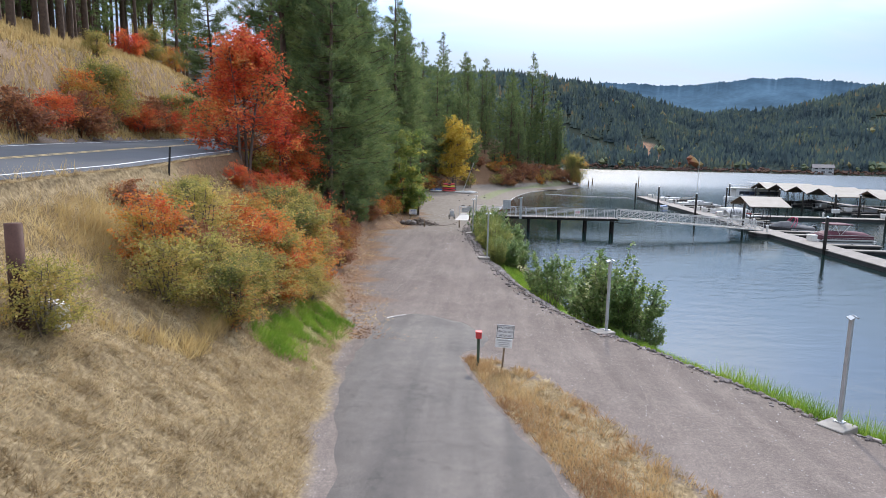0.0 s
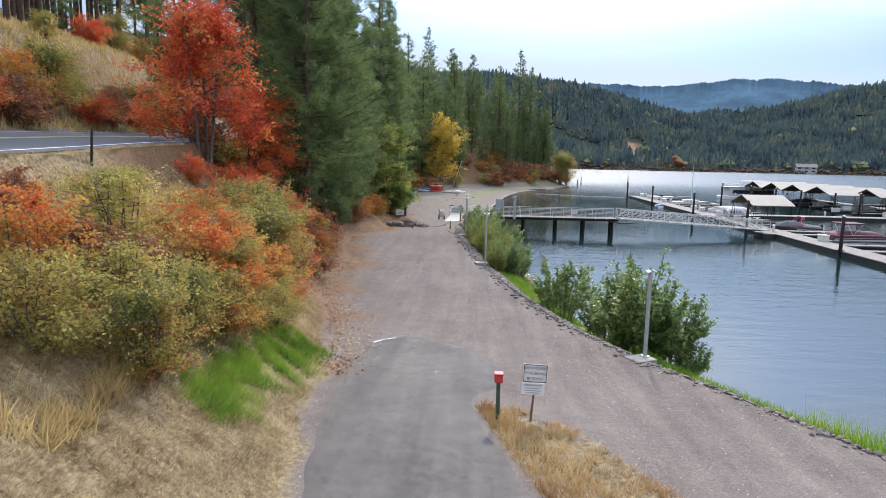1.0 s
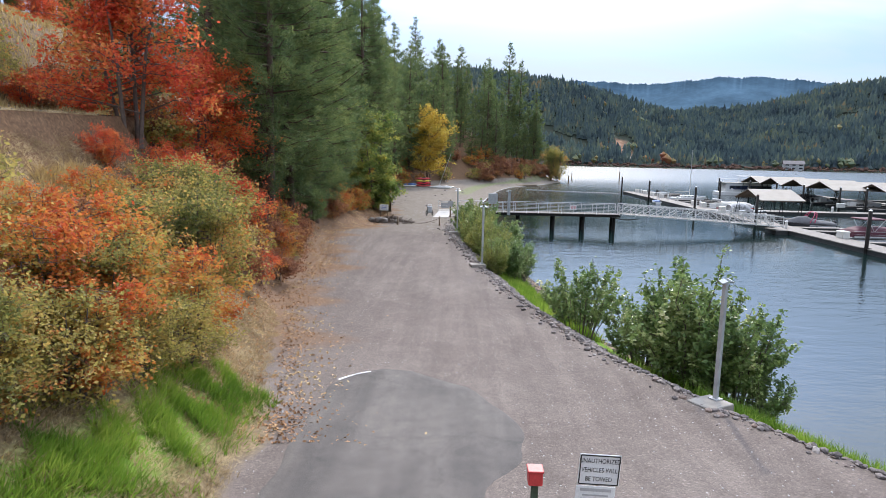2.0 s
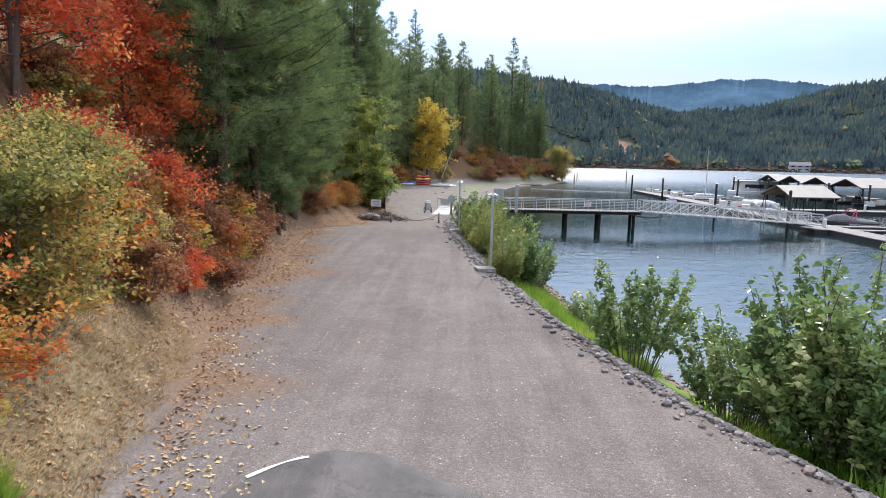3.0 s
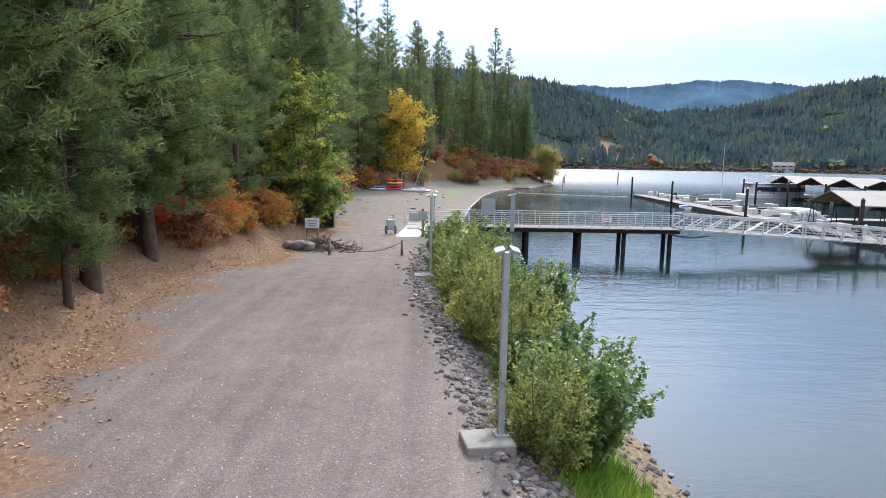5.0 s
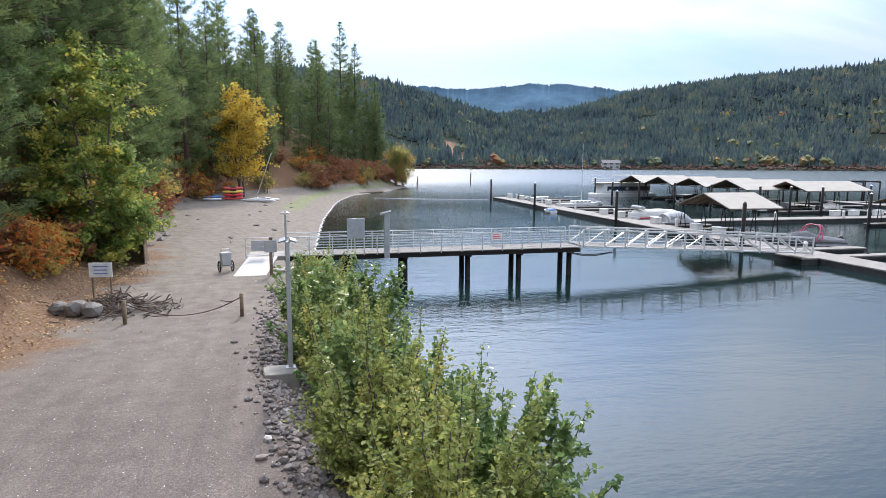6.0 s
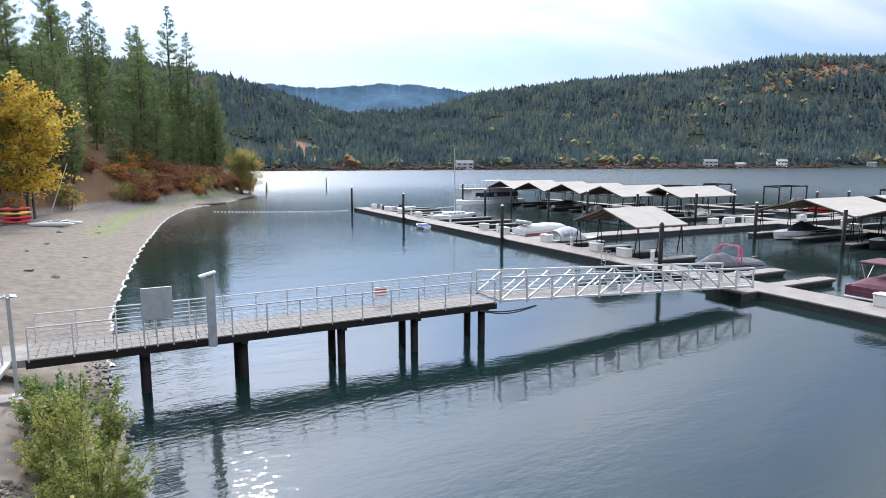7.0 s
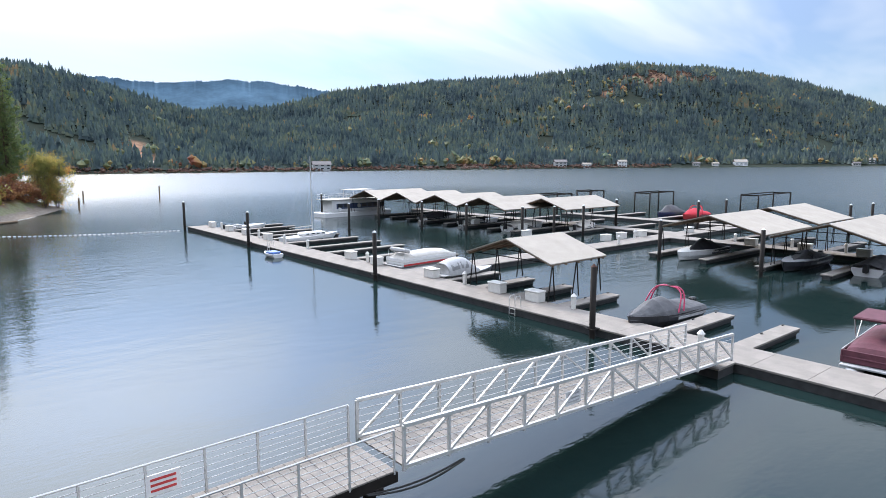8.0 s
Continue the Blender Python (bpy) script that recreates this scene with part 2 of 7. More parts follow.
M["needles"] = foliage("pine_needles", [(0.0, (0.065, 0.108, 0.048)), (0.5, (0.135, 0.19, 0.07)), (1.0, (0.26, 0.3, 0.1))], 0.48)
# distant conifers: haze put into the colour as paler, bluer greens
M["needles_hazed"] = foliage("hazed_far_needles", [(0.0, (0.066, 0.1, 0.12)), (0.35, (0.132, 0.186, 0.192)), (0.7, (0.19, 0.245, 0.207)), (0.95, (0.27, 0.3, 0.205)), (1.0, (0.36, 0.28, 0.17))], 0.6, clumps=0.035)
M["far_autumn"] = foliage("far_autumn_leaves", [(0.0, (0.14, 0.21, 0.14)), (0.4, (0.24, 0.27, 0.15)), (0.65, (0.38, 0.34, 0.16)), (0.85, (0.46, 0.27, 0.12)), (1.0, (0.34, 0.15, 0.1))], 0.5, clumps=0.03)
# far ridge: the blue of distance haze is put into the base colour
M["mountain"] = surface("haze_blue_forest", (0.08, 0.135, 0.185), 1.0, vary=0.35, scale=0.006, grain=0.045, relief=0, spec=0.0)
M["leaf_red"] = foliage("red_leaves", [(0.0, (0.52, 0.06, 0.035)), (0.4, (0.68, 0.12, 0.05)), (0.75, (0.7, 0.24, 0.07)), (1.0, (0.54, 0.33, 0.09))], 0.58)
M["leaf_orange"] = foliage("orange_leaves", [(0.0, (0.5, 0.1, 0.035)), (0.35, (0.58, 0.22, 0.05)), (0.65, (0.45, 0.32, 0.08)), (1.0, (0.24, 0.28, 0.07))], 0.5)
M["leaf_olive"] = foliage("olive_leaves", [(0.0, (0.14, 0.165, 0.05)), (0.4, (0.29, 0.27, 0.075)), (0.7, (0.5, 0.35, 0.1)), (1.0, (0.58, 0.18, 0.065))], 0.55)
M["leaf_yellow"] = foliage("yellow_leaves", [(0.0, (0.36, 0.22, 0.035)), (0.5, (0.58, 0.4, 0.055)), (1.0, (0.52, 0.45, 0.1))], 0.5)
M["leaf_gold"] = foliage("golden_leaves", [(0.0, (0.19, 0.19, 0.055)), (0.4, (0.38, 0.33, 0.09)), (0.75, (0.55, 0.42, 0.13)), (1.0, (0.52, 0.24, 0.08))], 0.55)
M["leaf_green"] = foliage("green_leaves", [(0.0, (0.095, 0.16, 0.055)), (0.5, (0.2, 0.28, 0.09)), (0.85, (0.38, 0.42, 0.17)), (1.0, (0.62, 0.6, 0.36))], 0.5, 0.35)
M["leaf_lime"] = foliage("lime_leaves", [(0.0, (0.14, 0.18, 0.05)), (0.5, (0.28, 0.31, 0.085)), (1.0, (0.58, 0.5, 0.16))], 0.52)
M["far_brush"] = foliage("far_brown_brush", [(0.0, (0.13, 0.08, 0.07)), (0.5, (0.2, 0.11, 0.085)), (1.0, (0.27, 0.17, 0.1))], 0.45)
M["leaf_turning"] = foliage("turning_leaves", [(0.0, (0.11, 0.18, 0.05)), (0.5, (0.22, 0.29, 0.075)), (1.0, (0.54, 0.46, 0.09))], 0.5)
M["leaf_brown"] = foliage("brown_leaves", [(0.0, (0.17, 0.07, 0.045)), (0.5, (0.31, 0.13, 0.062)), (1.0, (0.46, 0.25, 0.1))], 0.45)
M["grass_dry"] = foliage("dry_grass", [(0.0, (0.3, 0.21, 0.09)), (0.5, (0.48, 0.35, 0.15)), (1.0, (0.64, 0.5, 0.25))], 0.5)
M["grass_mat"] = foliage("matted_grass", [(0.0, (0.2, 0.14, 0.075)), (0.5, (0.4, 0.3, 0.165)), (1.0, (0.66, 0.54, 0.34))], 0.5, clumps=1.3)
M["grass_rust"] = foliage("rusty_grass", [(0.0, (0.26, 0.14, 0.07)), (0.5, (0.42, 0.26, 0.12)), (1.0, (0.55, 0.4, 0.2))], 0.3)
M["grass_green"] = foliage("green_grass", [(0.0, (0.08, 0.15, 0.018)), (0.5, (0.18, 0.3, 0.034)), (1.0, (0.36, 0.42, 0.08))], 0.45)
M["litter"] = foliage("fallen_leaves", [(0.0, (0.2, 0.1, 0.05)), (0.5, (0.4, 0.22, 0.1)), (1.0, (0.6, 0.45, 0.22))], 0.1)


def water_material():
    """Near the shore almost a mirror, with long soft ripples; out on the open lake the wind roughens it."""
    m, nt, p = shade("lake_water")
    deep = noise_node(nt, 0.03, 3)
    nt.links.new(ramp_node(nt, deep.outputs[0], [(0.3, (0.006, 0.015, 0.014)), (0.7, (0.01, 0.021, 0.02))]).outputs[0], p.inputs["Base Color"])
    p.inputs["Roughness"].default_value, p.inputs["IOR"].default_value = 0.05, 1.33
    p.inputs["Specular IOR Level"].default_value = 0.5
    long, small = noise_node(nt, 0.5, 3, stretch=(0.8, 1.9, 1)), noise_node(nt, 3.0, 3, stretch=(0.8, 1.7, 1))
    gust = noise_node(nt, 0.022, 4)
    geo = nt.nodes.new("ShaderNodeNewGeometry")
    sep = nt.nodes.new("ShaderNodeSeparateXYZ")
    nt.links.new(geo.outputs["Position"], sep.inputs[0])

    def span(src, a, b, lo, hi):
        r = nt.nodes.new("ShaderNodeMapRange")
        for k, v in zip((1, 2, 3, 4), (a, b, lo, hi)):
            r.inputs[k].default_value = v
        nt.links.new(src, r.inputs[0])
        return r.outputs[0]

    def math2(op, a, b):
        n = nt.nodes.new("ShaderNodeMath")
        n.operation = op
        for k, v in ((0, a), (1, b)):
            if isinstance(v, float):
                n.inputs[k].default_value = v
            else:
                nt.links.new(v, n.inputs[k])
        return n.outputs[0]

    open_lake = math2("MAXIMUM", span(sep.outputs[1], 120, 270, 0.0, 1.0), span(sep.outputs[0], 70, 190, 0.0, 1.0))
    calm = span(gust.outputs[0], 0.42, 0.62, 0.15, 0.5)
    b = nt.nodes.new("ShaderNodeBump")
    b.inputs["Distance"].default_value = 0.1
    nt.links.new(math2("ADD", calm, math2("MULTIPLY", open_lake, 0.9)), b.inputs["Strength"])
    nt.links.new(mix_node(nt, 0.3, long.outputs[0], small.outputs[0]), b.inputs["Height"])
    nt.links.new(b.outputs[0], p.inputs["Normal"])
    nt.links.new(math2("ADD", 0.05, math2("MULTIPLY", open_lake, 0.22)), p.inputs["Roughness"])
    return m


def ground_material():
    """Gravel by default; per-vertex masks say where dry grass, green grass, forest floor, sand and bare bank lie."""
    m, nt, p = shade("ground_mix")

    def mask(name):
        a = nt.nodes.new("ShaderNodeAttribute")
        a.attribute_name = name
        return a.outputs["Fac"]

    big, mid, fine, grit = noise_node(nt, 0.25, 5), noise_node(nt, 1.6, 5), noise_node(nt, 9, 4, 0.7), noise_node(nt, 55, 3, 0.7)
    speck = noise_node(nt, 16, 6, 0.8)
    gravel = ramp_node(nt, grit.outputs[0], [(0.28, (0.1, 0.086, 0.079)), (0.5, (0.195, 0.168, 0.154)), (0.7, (0.28, 0.244, 0.226)), (0.78, (0.52, 0.475, 0.45))]).outputs[0]
    ruts = noise_node(nt, 1.0, 5, 0.6, stretch=(1.7, 0.07, 1))
    gravel = mix_node(nt, 0.5, gravel, ramp_node(nt, ruts.outputs[0], [(0.36, (0.72, 0.71, 0.7)), (0.62, (1.12, 1.1, 1.08))]).outputs[0], "MULTIPLY")
    gravel = mix_node(nt, 0.4, gravel, ramp_node(nt, speck.outputs[0], [(0.36, (0.5, 0.49, 0.48)), (0.5, (0.95, 0.94, 0.93)), (0.66, (1.35, 1.33, 1.31))]).outputs[0], "MULTIPLY")
    gravel = mix_node(nt, 0.8, gravel, ramp_node(nt, mid.outputs[0], [(0.33, (0.86, 0.855, 0.85)), (0.66, (1.05, 1.045, 1.04))]).outputs[0], "MULTIPLY")
    gravel = mix_node(nt, 0.75, gravel, ramp_node(nt, big.outputs[0], [(0.3, (0.75, 0.72, 0.7)), (0.7, (1, 0.99, 0.96))]).outputs[0], "MULTIPLY")
    spot = nt.nodes.new("ShaderNodeTexVoronoi")
    spot.inputs["Scale"].default_value = 34
    co = nt.nodes.new("ShaderNodeTexCoord")
    nt.links.new(co.outputs["Object"], spot.inputs["Vector"])
    chip = nt.nodes.new("ShaderNodeSeparateColor")
    nt.links.new(spot.outputs["Color"], chip.inputs[0])
    gravel = mix_node(nt, 0.6, gravel, ramp_node(nt, chip.outputs[0], [(0.0, (0.72, 0.71, 0.71)), (0.5, (0.97, 0.96, 0.95)), (0.93, (1.1, 1.08, 1.06)), (0.97, (1.7, 1.68, 1.66))]).outputs[0], "MULTIPLY")
    col = gravel

    def lay(col, name, stops, src):
        c = ramp_node(nt, src.outputs[0], stops).outputs[0]
        edge = nt.nodes.new("ShaderNodeMath")
        edge.operation = "MULTIPLY_ADD"
        edge.use_clamp = True
        edge.inputs[1].default_value = 0.9
        nt.links.new(fine.outputs[0], edge.inputs[0])
        sub = nt.nodes.new("ShaderNodeMath")
        sub.operation = "MULTIPLY_ADD"
        sub.inputs[1].default_value, sub.inputs[2].default_value = 2.0, -0.95
        nt.links.new(mask(name), sub.inputs[0])
        nt.links.new(sub.outputs[0], edge.inputs[2])
        return mix_node(nt, edge.outputs[0], col, c)

    col = lay(col, "sand", [(0.3, (0.145, 0.122, 0.1)), (0.7, (0.225, 0.193, 0.16))], mid)
    col = lay(col, "litter", [(0.3, (0.11, 0.066, 0.042)), (0.55, (0.2, 0.128, 0.082)), (0.75, (0.3, 0.215, 0.148))], fine)
    col = lay(col, "dry", [(0.3, (0.085, 0.06, 0.034)), (0.5, (0.2, 0.15, 0.086)), (0.68, (0.33, 0.255, 0.15))], fine)
    col = lay(col, "forest", [(0.3, (0.08, 0.048, 0.03)), (0.55, (0.15, 0.09, 0.052)), (0.8, (0.25, 0.16, 0.09))], fine)
    col = lay(col, "green", [(0.3, (0.08, 0.15, 0.02)), (0.7, (0.2, 0.3, 0.05))], fine)
    col = lay(col, "bank", [(0.3, (0.13, 0.09, 0.06)), (0.5, (0.21, 0.15, 0.1)), (0.7, (0.31, 0.235, 0.165))], fine)
    # ground of the far hills: shade between the trees put into its dark colour
    col = lay(col, "far", [(0.3, (0.03, 0.042, 0.034)), (0.6, (0.045, 0.05, 0.036)), (0.8, (0.075, 0.06, 0.042))], big)
    col = lay(col, "russet", [(0.3, (0.17, 0.09, 0.06)), (0.7, (0.3, 0.19, 0.12))], big)
    nt.links.new(col, p.inputs["Base Color"])
    p.inputs["Roughness"].default_value = 0.9
    p.inputs["Specular IOR Level"].default_value = 0.03
    bump(nt, p, mix_node(nt, 0.5, grit.outputs[0], fine.outputs[0]), 0.5, 0.04)
    return m


M["water"] = water_material()
M["ground"] = ground_material()
# ---- mesh helpers ----
def smooth(a, b, v):
    t = np.clip((np.asarray(v, float) - a) / (b - a), 0, 1)
    return t * t * (3 - 2 * t)


def box(bm, x0, x1, y0, y1, z0, z1, bevel=0.0, m=None):
    r = bmesh.ops.create_cube(bm, size=1.0)
    mat = Matrix.Translation(((x0 + x1) / 2, (y0 + y1) / 2, (z0 + z1) / 2)) @ Matrix.Diagonal((x1 - x0, y1 - y0, z1 - z0, 1))
    bmesh.ops.transform(bm, matrix=mat, verts=r["verts"])
    vs = r["verts"]
    if bevel:
        es = list({e for v in vs for e in v.link_edges})
        vs = list({v for f in bmesh.ops.bevel(bm, geom=es, offset=bevel, segments=1, affect="EDGES")["faces"] for v in f.verts} | {v for v in vs if v.is_valid})
    if m is not None:
        bmesh.ops.transform(bm, matrix=m, verts=vs)
    return vs


def rod(bm, a, b, r0, r1=None, sides=6, caps=True):
    a, b = Vector(a), Vector(b)
    d = b - a
    r = bmesh.ops.create_cone(bm, cap_ends=caps, segments=sides, radius1=r0, radius2=r0 if r1 is None else r1, depth=d.length)
    bmesh.ops.transform(bm, matrix=Matrix.Translation((a + b) / 2) @ d.to_track_quat("Z", "Y").to_matrix().to_4x4(), verts=r["verts"])


def bar(bm, a, b, w, h=None):
    """A square bar from a to b, w wide and h high."""
    a, b = Vector(a), Vector(b)
    d = b - a
    r = bmesh.ops.create_cube(bm, size=1.0)
    x = d.normalized()
    up = Vector((0, 0, 1)) if abs(x.z) < 0.95 else Vector((0, 1, 0))
    y = up.cross(x).normalized()
    z = x.cross(y)
    m = Matrix((x * d.length, y * w, z * (h or w))).transposed().to_4x4()
    bmesh.ops.transform(bm, matrix=Matrix.Translation((a + b) / 2) @ m, verts=r["verts"])


def finish(name, bm, material, smoothed=False):
    me = bpy.data.meshes.new(name)
    bm.to_mesh(me)
    bm.free()
    me.materials.append(material)
    if smoothed:
        me.polygons.foreach_set("use_smooth", [True] * len(me.polygons))
    return me


def part(name, bm, material, parent, label="", smoothed=False):
    ob = new(name, finish(name, bm, material, smoothed))
    ob.parent = parent
    if label:
        tagged(ob, label)
    return ob


def thing(name, label, category, m=None, group="", kind=""):
    ob = tagged(new(name), label, category, group, kind)
    ob.empty_display_size = 0.2
    if m is not None:
        ob.matrix_world = m
    return ob


def solo(name, bm, material, label, category, kind="", group="", smoothed=False):
    return tagged(new(name, finish(name, bm, material, smoothed)), label, category, group, kind)


def raw(name, verts, faces, material, smoothed=False):
    me = bpy.data.meshes.new(name)
    me.from_pydata(np.asarray(verts).tolist(), [], np.asarray(faces).tolist())
    me.materials.append(material)
    if smoothed:
        me.polygons.foreach_set("use_smooth", [True] * len(me.polygons))
    return me


# ---- the lie of the land ----
WATERLINE = ([-120, -60, 0, 15, 28, 36, 40, 45, 53, 60, 70, 74, 79, 83, 97, 111, 125, 150, 161, 178, 186, 199, 216, 222, 235, 300, 400, 550, 618],
             [80, 50, 24, 16.5, 10, 6.6, 5.4, 4.8, 4.1, 3.0, 2.0, 1.7, 1.7, 1.1, 1.2, 2.3, 3.6, 6.8, 8.6, 12.6, 17.5, 24.5, 31.5, 33.5, 28, 22, 40, 60, 85])
EDGE = ([-120, -60, 0, 10, 17, 24, 30, 34.6, 38, 43, 46, 49, 56, 62, 70, 78, 84, 95],
        [76, 46, 19.5, 14.4, 9.9, 5.9, 3.4, 2.4, 1.6, 0.8, 0.2, -0.2, -1.1, -1.8, -1.6, -1.3, -3, -6])
LEVEL = ([-120, -60, -20, 10, 18.5, 25, 34, 47, 60, 68, 78, 90, 130, 230, 300],
         [6, 6, 5, 3.4, 2.95, 2.35, 2.12, 2.05, 2.05, 1.7, 1.6, 1.5, 1.5, 1.3, 1.3])
TOE = ([-120, -60, -20, 5, 10, 17.6, 23.8, 32.4, 37, 47, 51, 59.5, 67, 81, 90, 105, 133, 150, 170, 190, 210, 222, 240, 300, 400, 550, 618],
       [-4, -3, -2.0, -2.45, -3.0, -4.35, -5.2, -7.3, -8.8, -9.0, -10.3, -11.5, -9.2, -9.8, -10.3, -12.5, -15.6, -11, 0, 14, 25, 29, 22, 15, 30, 50, 75])
HWAY = ([-200, -60, -20, 10, 20, 35, 60, 90, 140, 300], [-4, -7, -9, -11, -12.4, -14.7, -22, -31.5, -48, -105])
HWAY_Z = ([-200, -60, 0, 13, 21, 32, 60, 90, 300], [7.6, 8.2, 8.5, 8.75, 8.95, 9.4, 10.2, 11, 17])
FARSHORE = ([-2000, 0, 90, 259, 440, 640, 900, 1150, 1600, 3000], [640, 615, 604, 585, 540, 480, 370, 200, -200, -1400])


def hill_far(x, y):
    """The wooded hills beyond the lake."""
    d = np.hypot(x - 20, y - 70)
    az = np.degrees(np.arctan2(x - 20, y - 70))
    shore = y - np.interp(x, *FARSHORE)
    crest = np.interp(az, [-60, -20, 0, 5, 8, 11, 13.5, 16, 19, 24, 27.5, 30, 33, 40, 47.5, 54, 58, 62, 66, 70, 74, 78, 90, 120], [125, 130, 128, 112, 105, 100, 80, 70, 76, 80, 100, 114, 119, 127, 140, 157, 167, 176, 155, 129, 104, 62, 55, 70])
    span = np.interp(az, [0, 8, 15, 22, 30, 45, 60, 90], [330, 340, 420, 600, 520, 430, 430, 420])
    t = np.clip(shore / span, 0, 1)
    bumps = 9 * np.sin(x / 71 + 1.3) * np.sin(y / 83) + 6 * np.sin(x / 37 + y / 51)
    return 1.5 * smooth(0, 25, shore) + (crest + bumps) * (0.72 * smooth(0.06, 1, t) + 0.28 * t)


def height(x, y):
    x, y = np.asarray(x, float), np.asarray(y, float)
    xw, xe, zr, xl = (np.interp(y, *k) for k in (WATERLINE, EDGE, LEVEL, TOE))
    xe = np.minimum(xe, xw - 1.5)
    beach = smooth(80, 92, y)
    # shore side
    t = np.clip((x - xe) / (xw - xe), 0, 1)
    steep = zr * (1 - t) ** 1.25
    b = np.clip((xw - x) / 9.5, 0, 1)
    sandy = zr * b ** 0.8
    z = steep * (1 - beach) + sandy * beach
    # the open gravel falls towards the lake beside the island
    z = z - 0.085 * np.clip(x - 2, 0, 9) * (1 - smooth(17, 27, y)) * np.clip(z / 3, 0, 1)
    z = np.where(x > xw, -0.35 * (x - xw), z)
    z = np.maximum(z, -4.0)
    # bank on the other side, highway bench, cut bank, hillside
    xh, zh = np.interp(y, *HWAY), np.interp(y, *HWAY_Z)
    xh = np.minimum(xh, xl - 5)
    u = np.clip((xl - x) / (xl - xh), 0, 1)
    bench = zr + (zh - 0.04 - zr) * (0.8 * u + 0.2 * u ** 0.5 * u)
    w = xh - x
    bench = np.where(w > -0.6, zh - 0.04 + 0.045 * np.clip(w, 0, 9), bench)
    cut = np.interp(y, [0, 30, 40, 80, 120, 300], [5, 5.5, 6, 9, 9.5, 7])
    bench = bench + 0.5 * smooth(9, 10.5, w) + cut * smooth(10.2, 15, w) + 0.3 * np.clip(w - 15, 0, 40) + 0.1 * np.clip(w - 55, 0, 400)
    plain = zr + np.minimum(0.55 * np.clip(xl - x, 0, 26) + 0.3 * np.clip(xl - x - 26, 0, 60), 45)
    k = np.maximum(smooth(60, 95, y) * smooth(0.5, 7, x - xh), smooth(200, 260, y))
    left = bench * (1 - k) + plain * k
    z = np.where(x < xl, left, z)
    # far side of the lake
    far = y - np.interp(x, *FARSHORE)
    z = np.where(far > 0, np.maximum(z, hill_far(x, y)), z)
    return z


def bearing(x, y):
    """Degrees east of north seen from the docks, and metres behind the far shore."""
    return np.degrees(np.arctan2(x - 20, y - 70)), y - np.interp(x, *FARSHORE)


def clearing(x, y):
    """The open russet slope under the right-hand crest, with a ragged outline."""
    a, d = bearing(x, y)
    return (np.abs(a - 58.5 + 1.2 * np.sin(d / 19)) < 4.0) & (d > 296 + 16 * np.sin(a * 1.7)) & (d < 340 + 10 * np.sin(a * 2.3 + 1)) & (np.sin(x / 11) * np.sin(y / 9) < 0.55)


def slash(x, y):
    """Two narrow open strips that climb the left-hand hill."""
    a, d = bearing(x, y)
    w = 0.35 + 0.25 * np.sin(d / 17)
    return (d > 45) & (d < 190) & ((np.abs(a - 13.0 - 0.8 * np.sin(d / 60)) < w) | (np.abs(a - 15.2 + d * 0.006) < w * 1.6))


def rough_height(x, y):
    """Adds the unevenness of soil; the driveable strips stay almost flat."""
    z = height(x, y)
    xl, xw = np.interp(y, *TOE), np.interp(y, *WATERLINE)
    wild = smooth(0, 2.5, xl - x) * (1 - smooth(-2.5, -1, np.interp(y, *HWAY) - x) * (y < 200) * (np.interp(y, *HWAY) - x < 10.5))
    n = 0.07 * np.sin(x * 2.1 + 1.7 * np.sin(y * 0.9)) * np.sin(y * 1.7 + 1.3 * np.sin(x * 1.1)) + 0.05 * np.sin(x * 4.7 + y * 3.1) * np.sin(y * 5.3 - x * 2.2)
    flat = 0.02 * np.sin(x * 1.9 + 0.4 * y) * np.sin(y * 0.63) + 0.012 * np.sin(x * 5.1) * np.sin(y * 0.21)
    return z + n * wild + flat


def spaced(*runs):
    out = []
    for a, b, step in runs:
        out.extend(np.arange(a, b, step))
    return np.array(out + [runs[-1][1]])


GX = spaced((-4500, -900, 300), (-900, -200, 50), (-200, -60, 6), (-60, -24, 1.0), (-24, 18, 0.35), (18, 48, 2), (48, 1300, 22), (1300, 4500, 160))
GY = spaced((-4500, -600, 300), (-600, -60, 30), (-60, 0, 3), (0, 92, 0.4), (92, 240, 1.5), (240, 420, 8), (420, 1200, 15), (1200, 4500, 150))


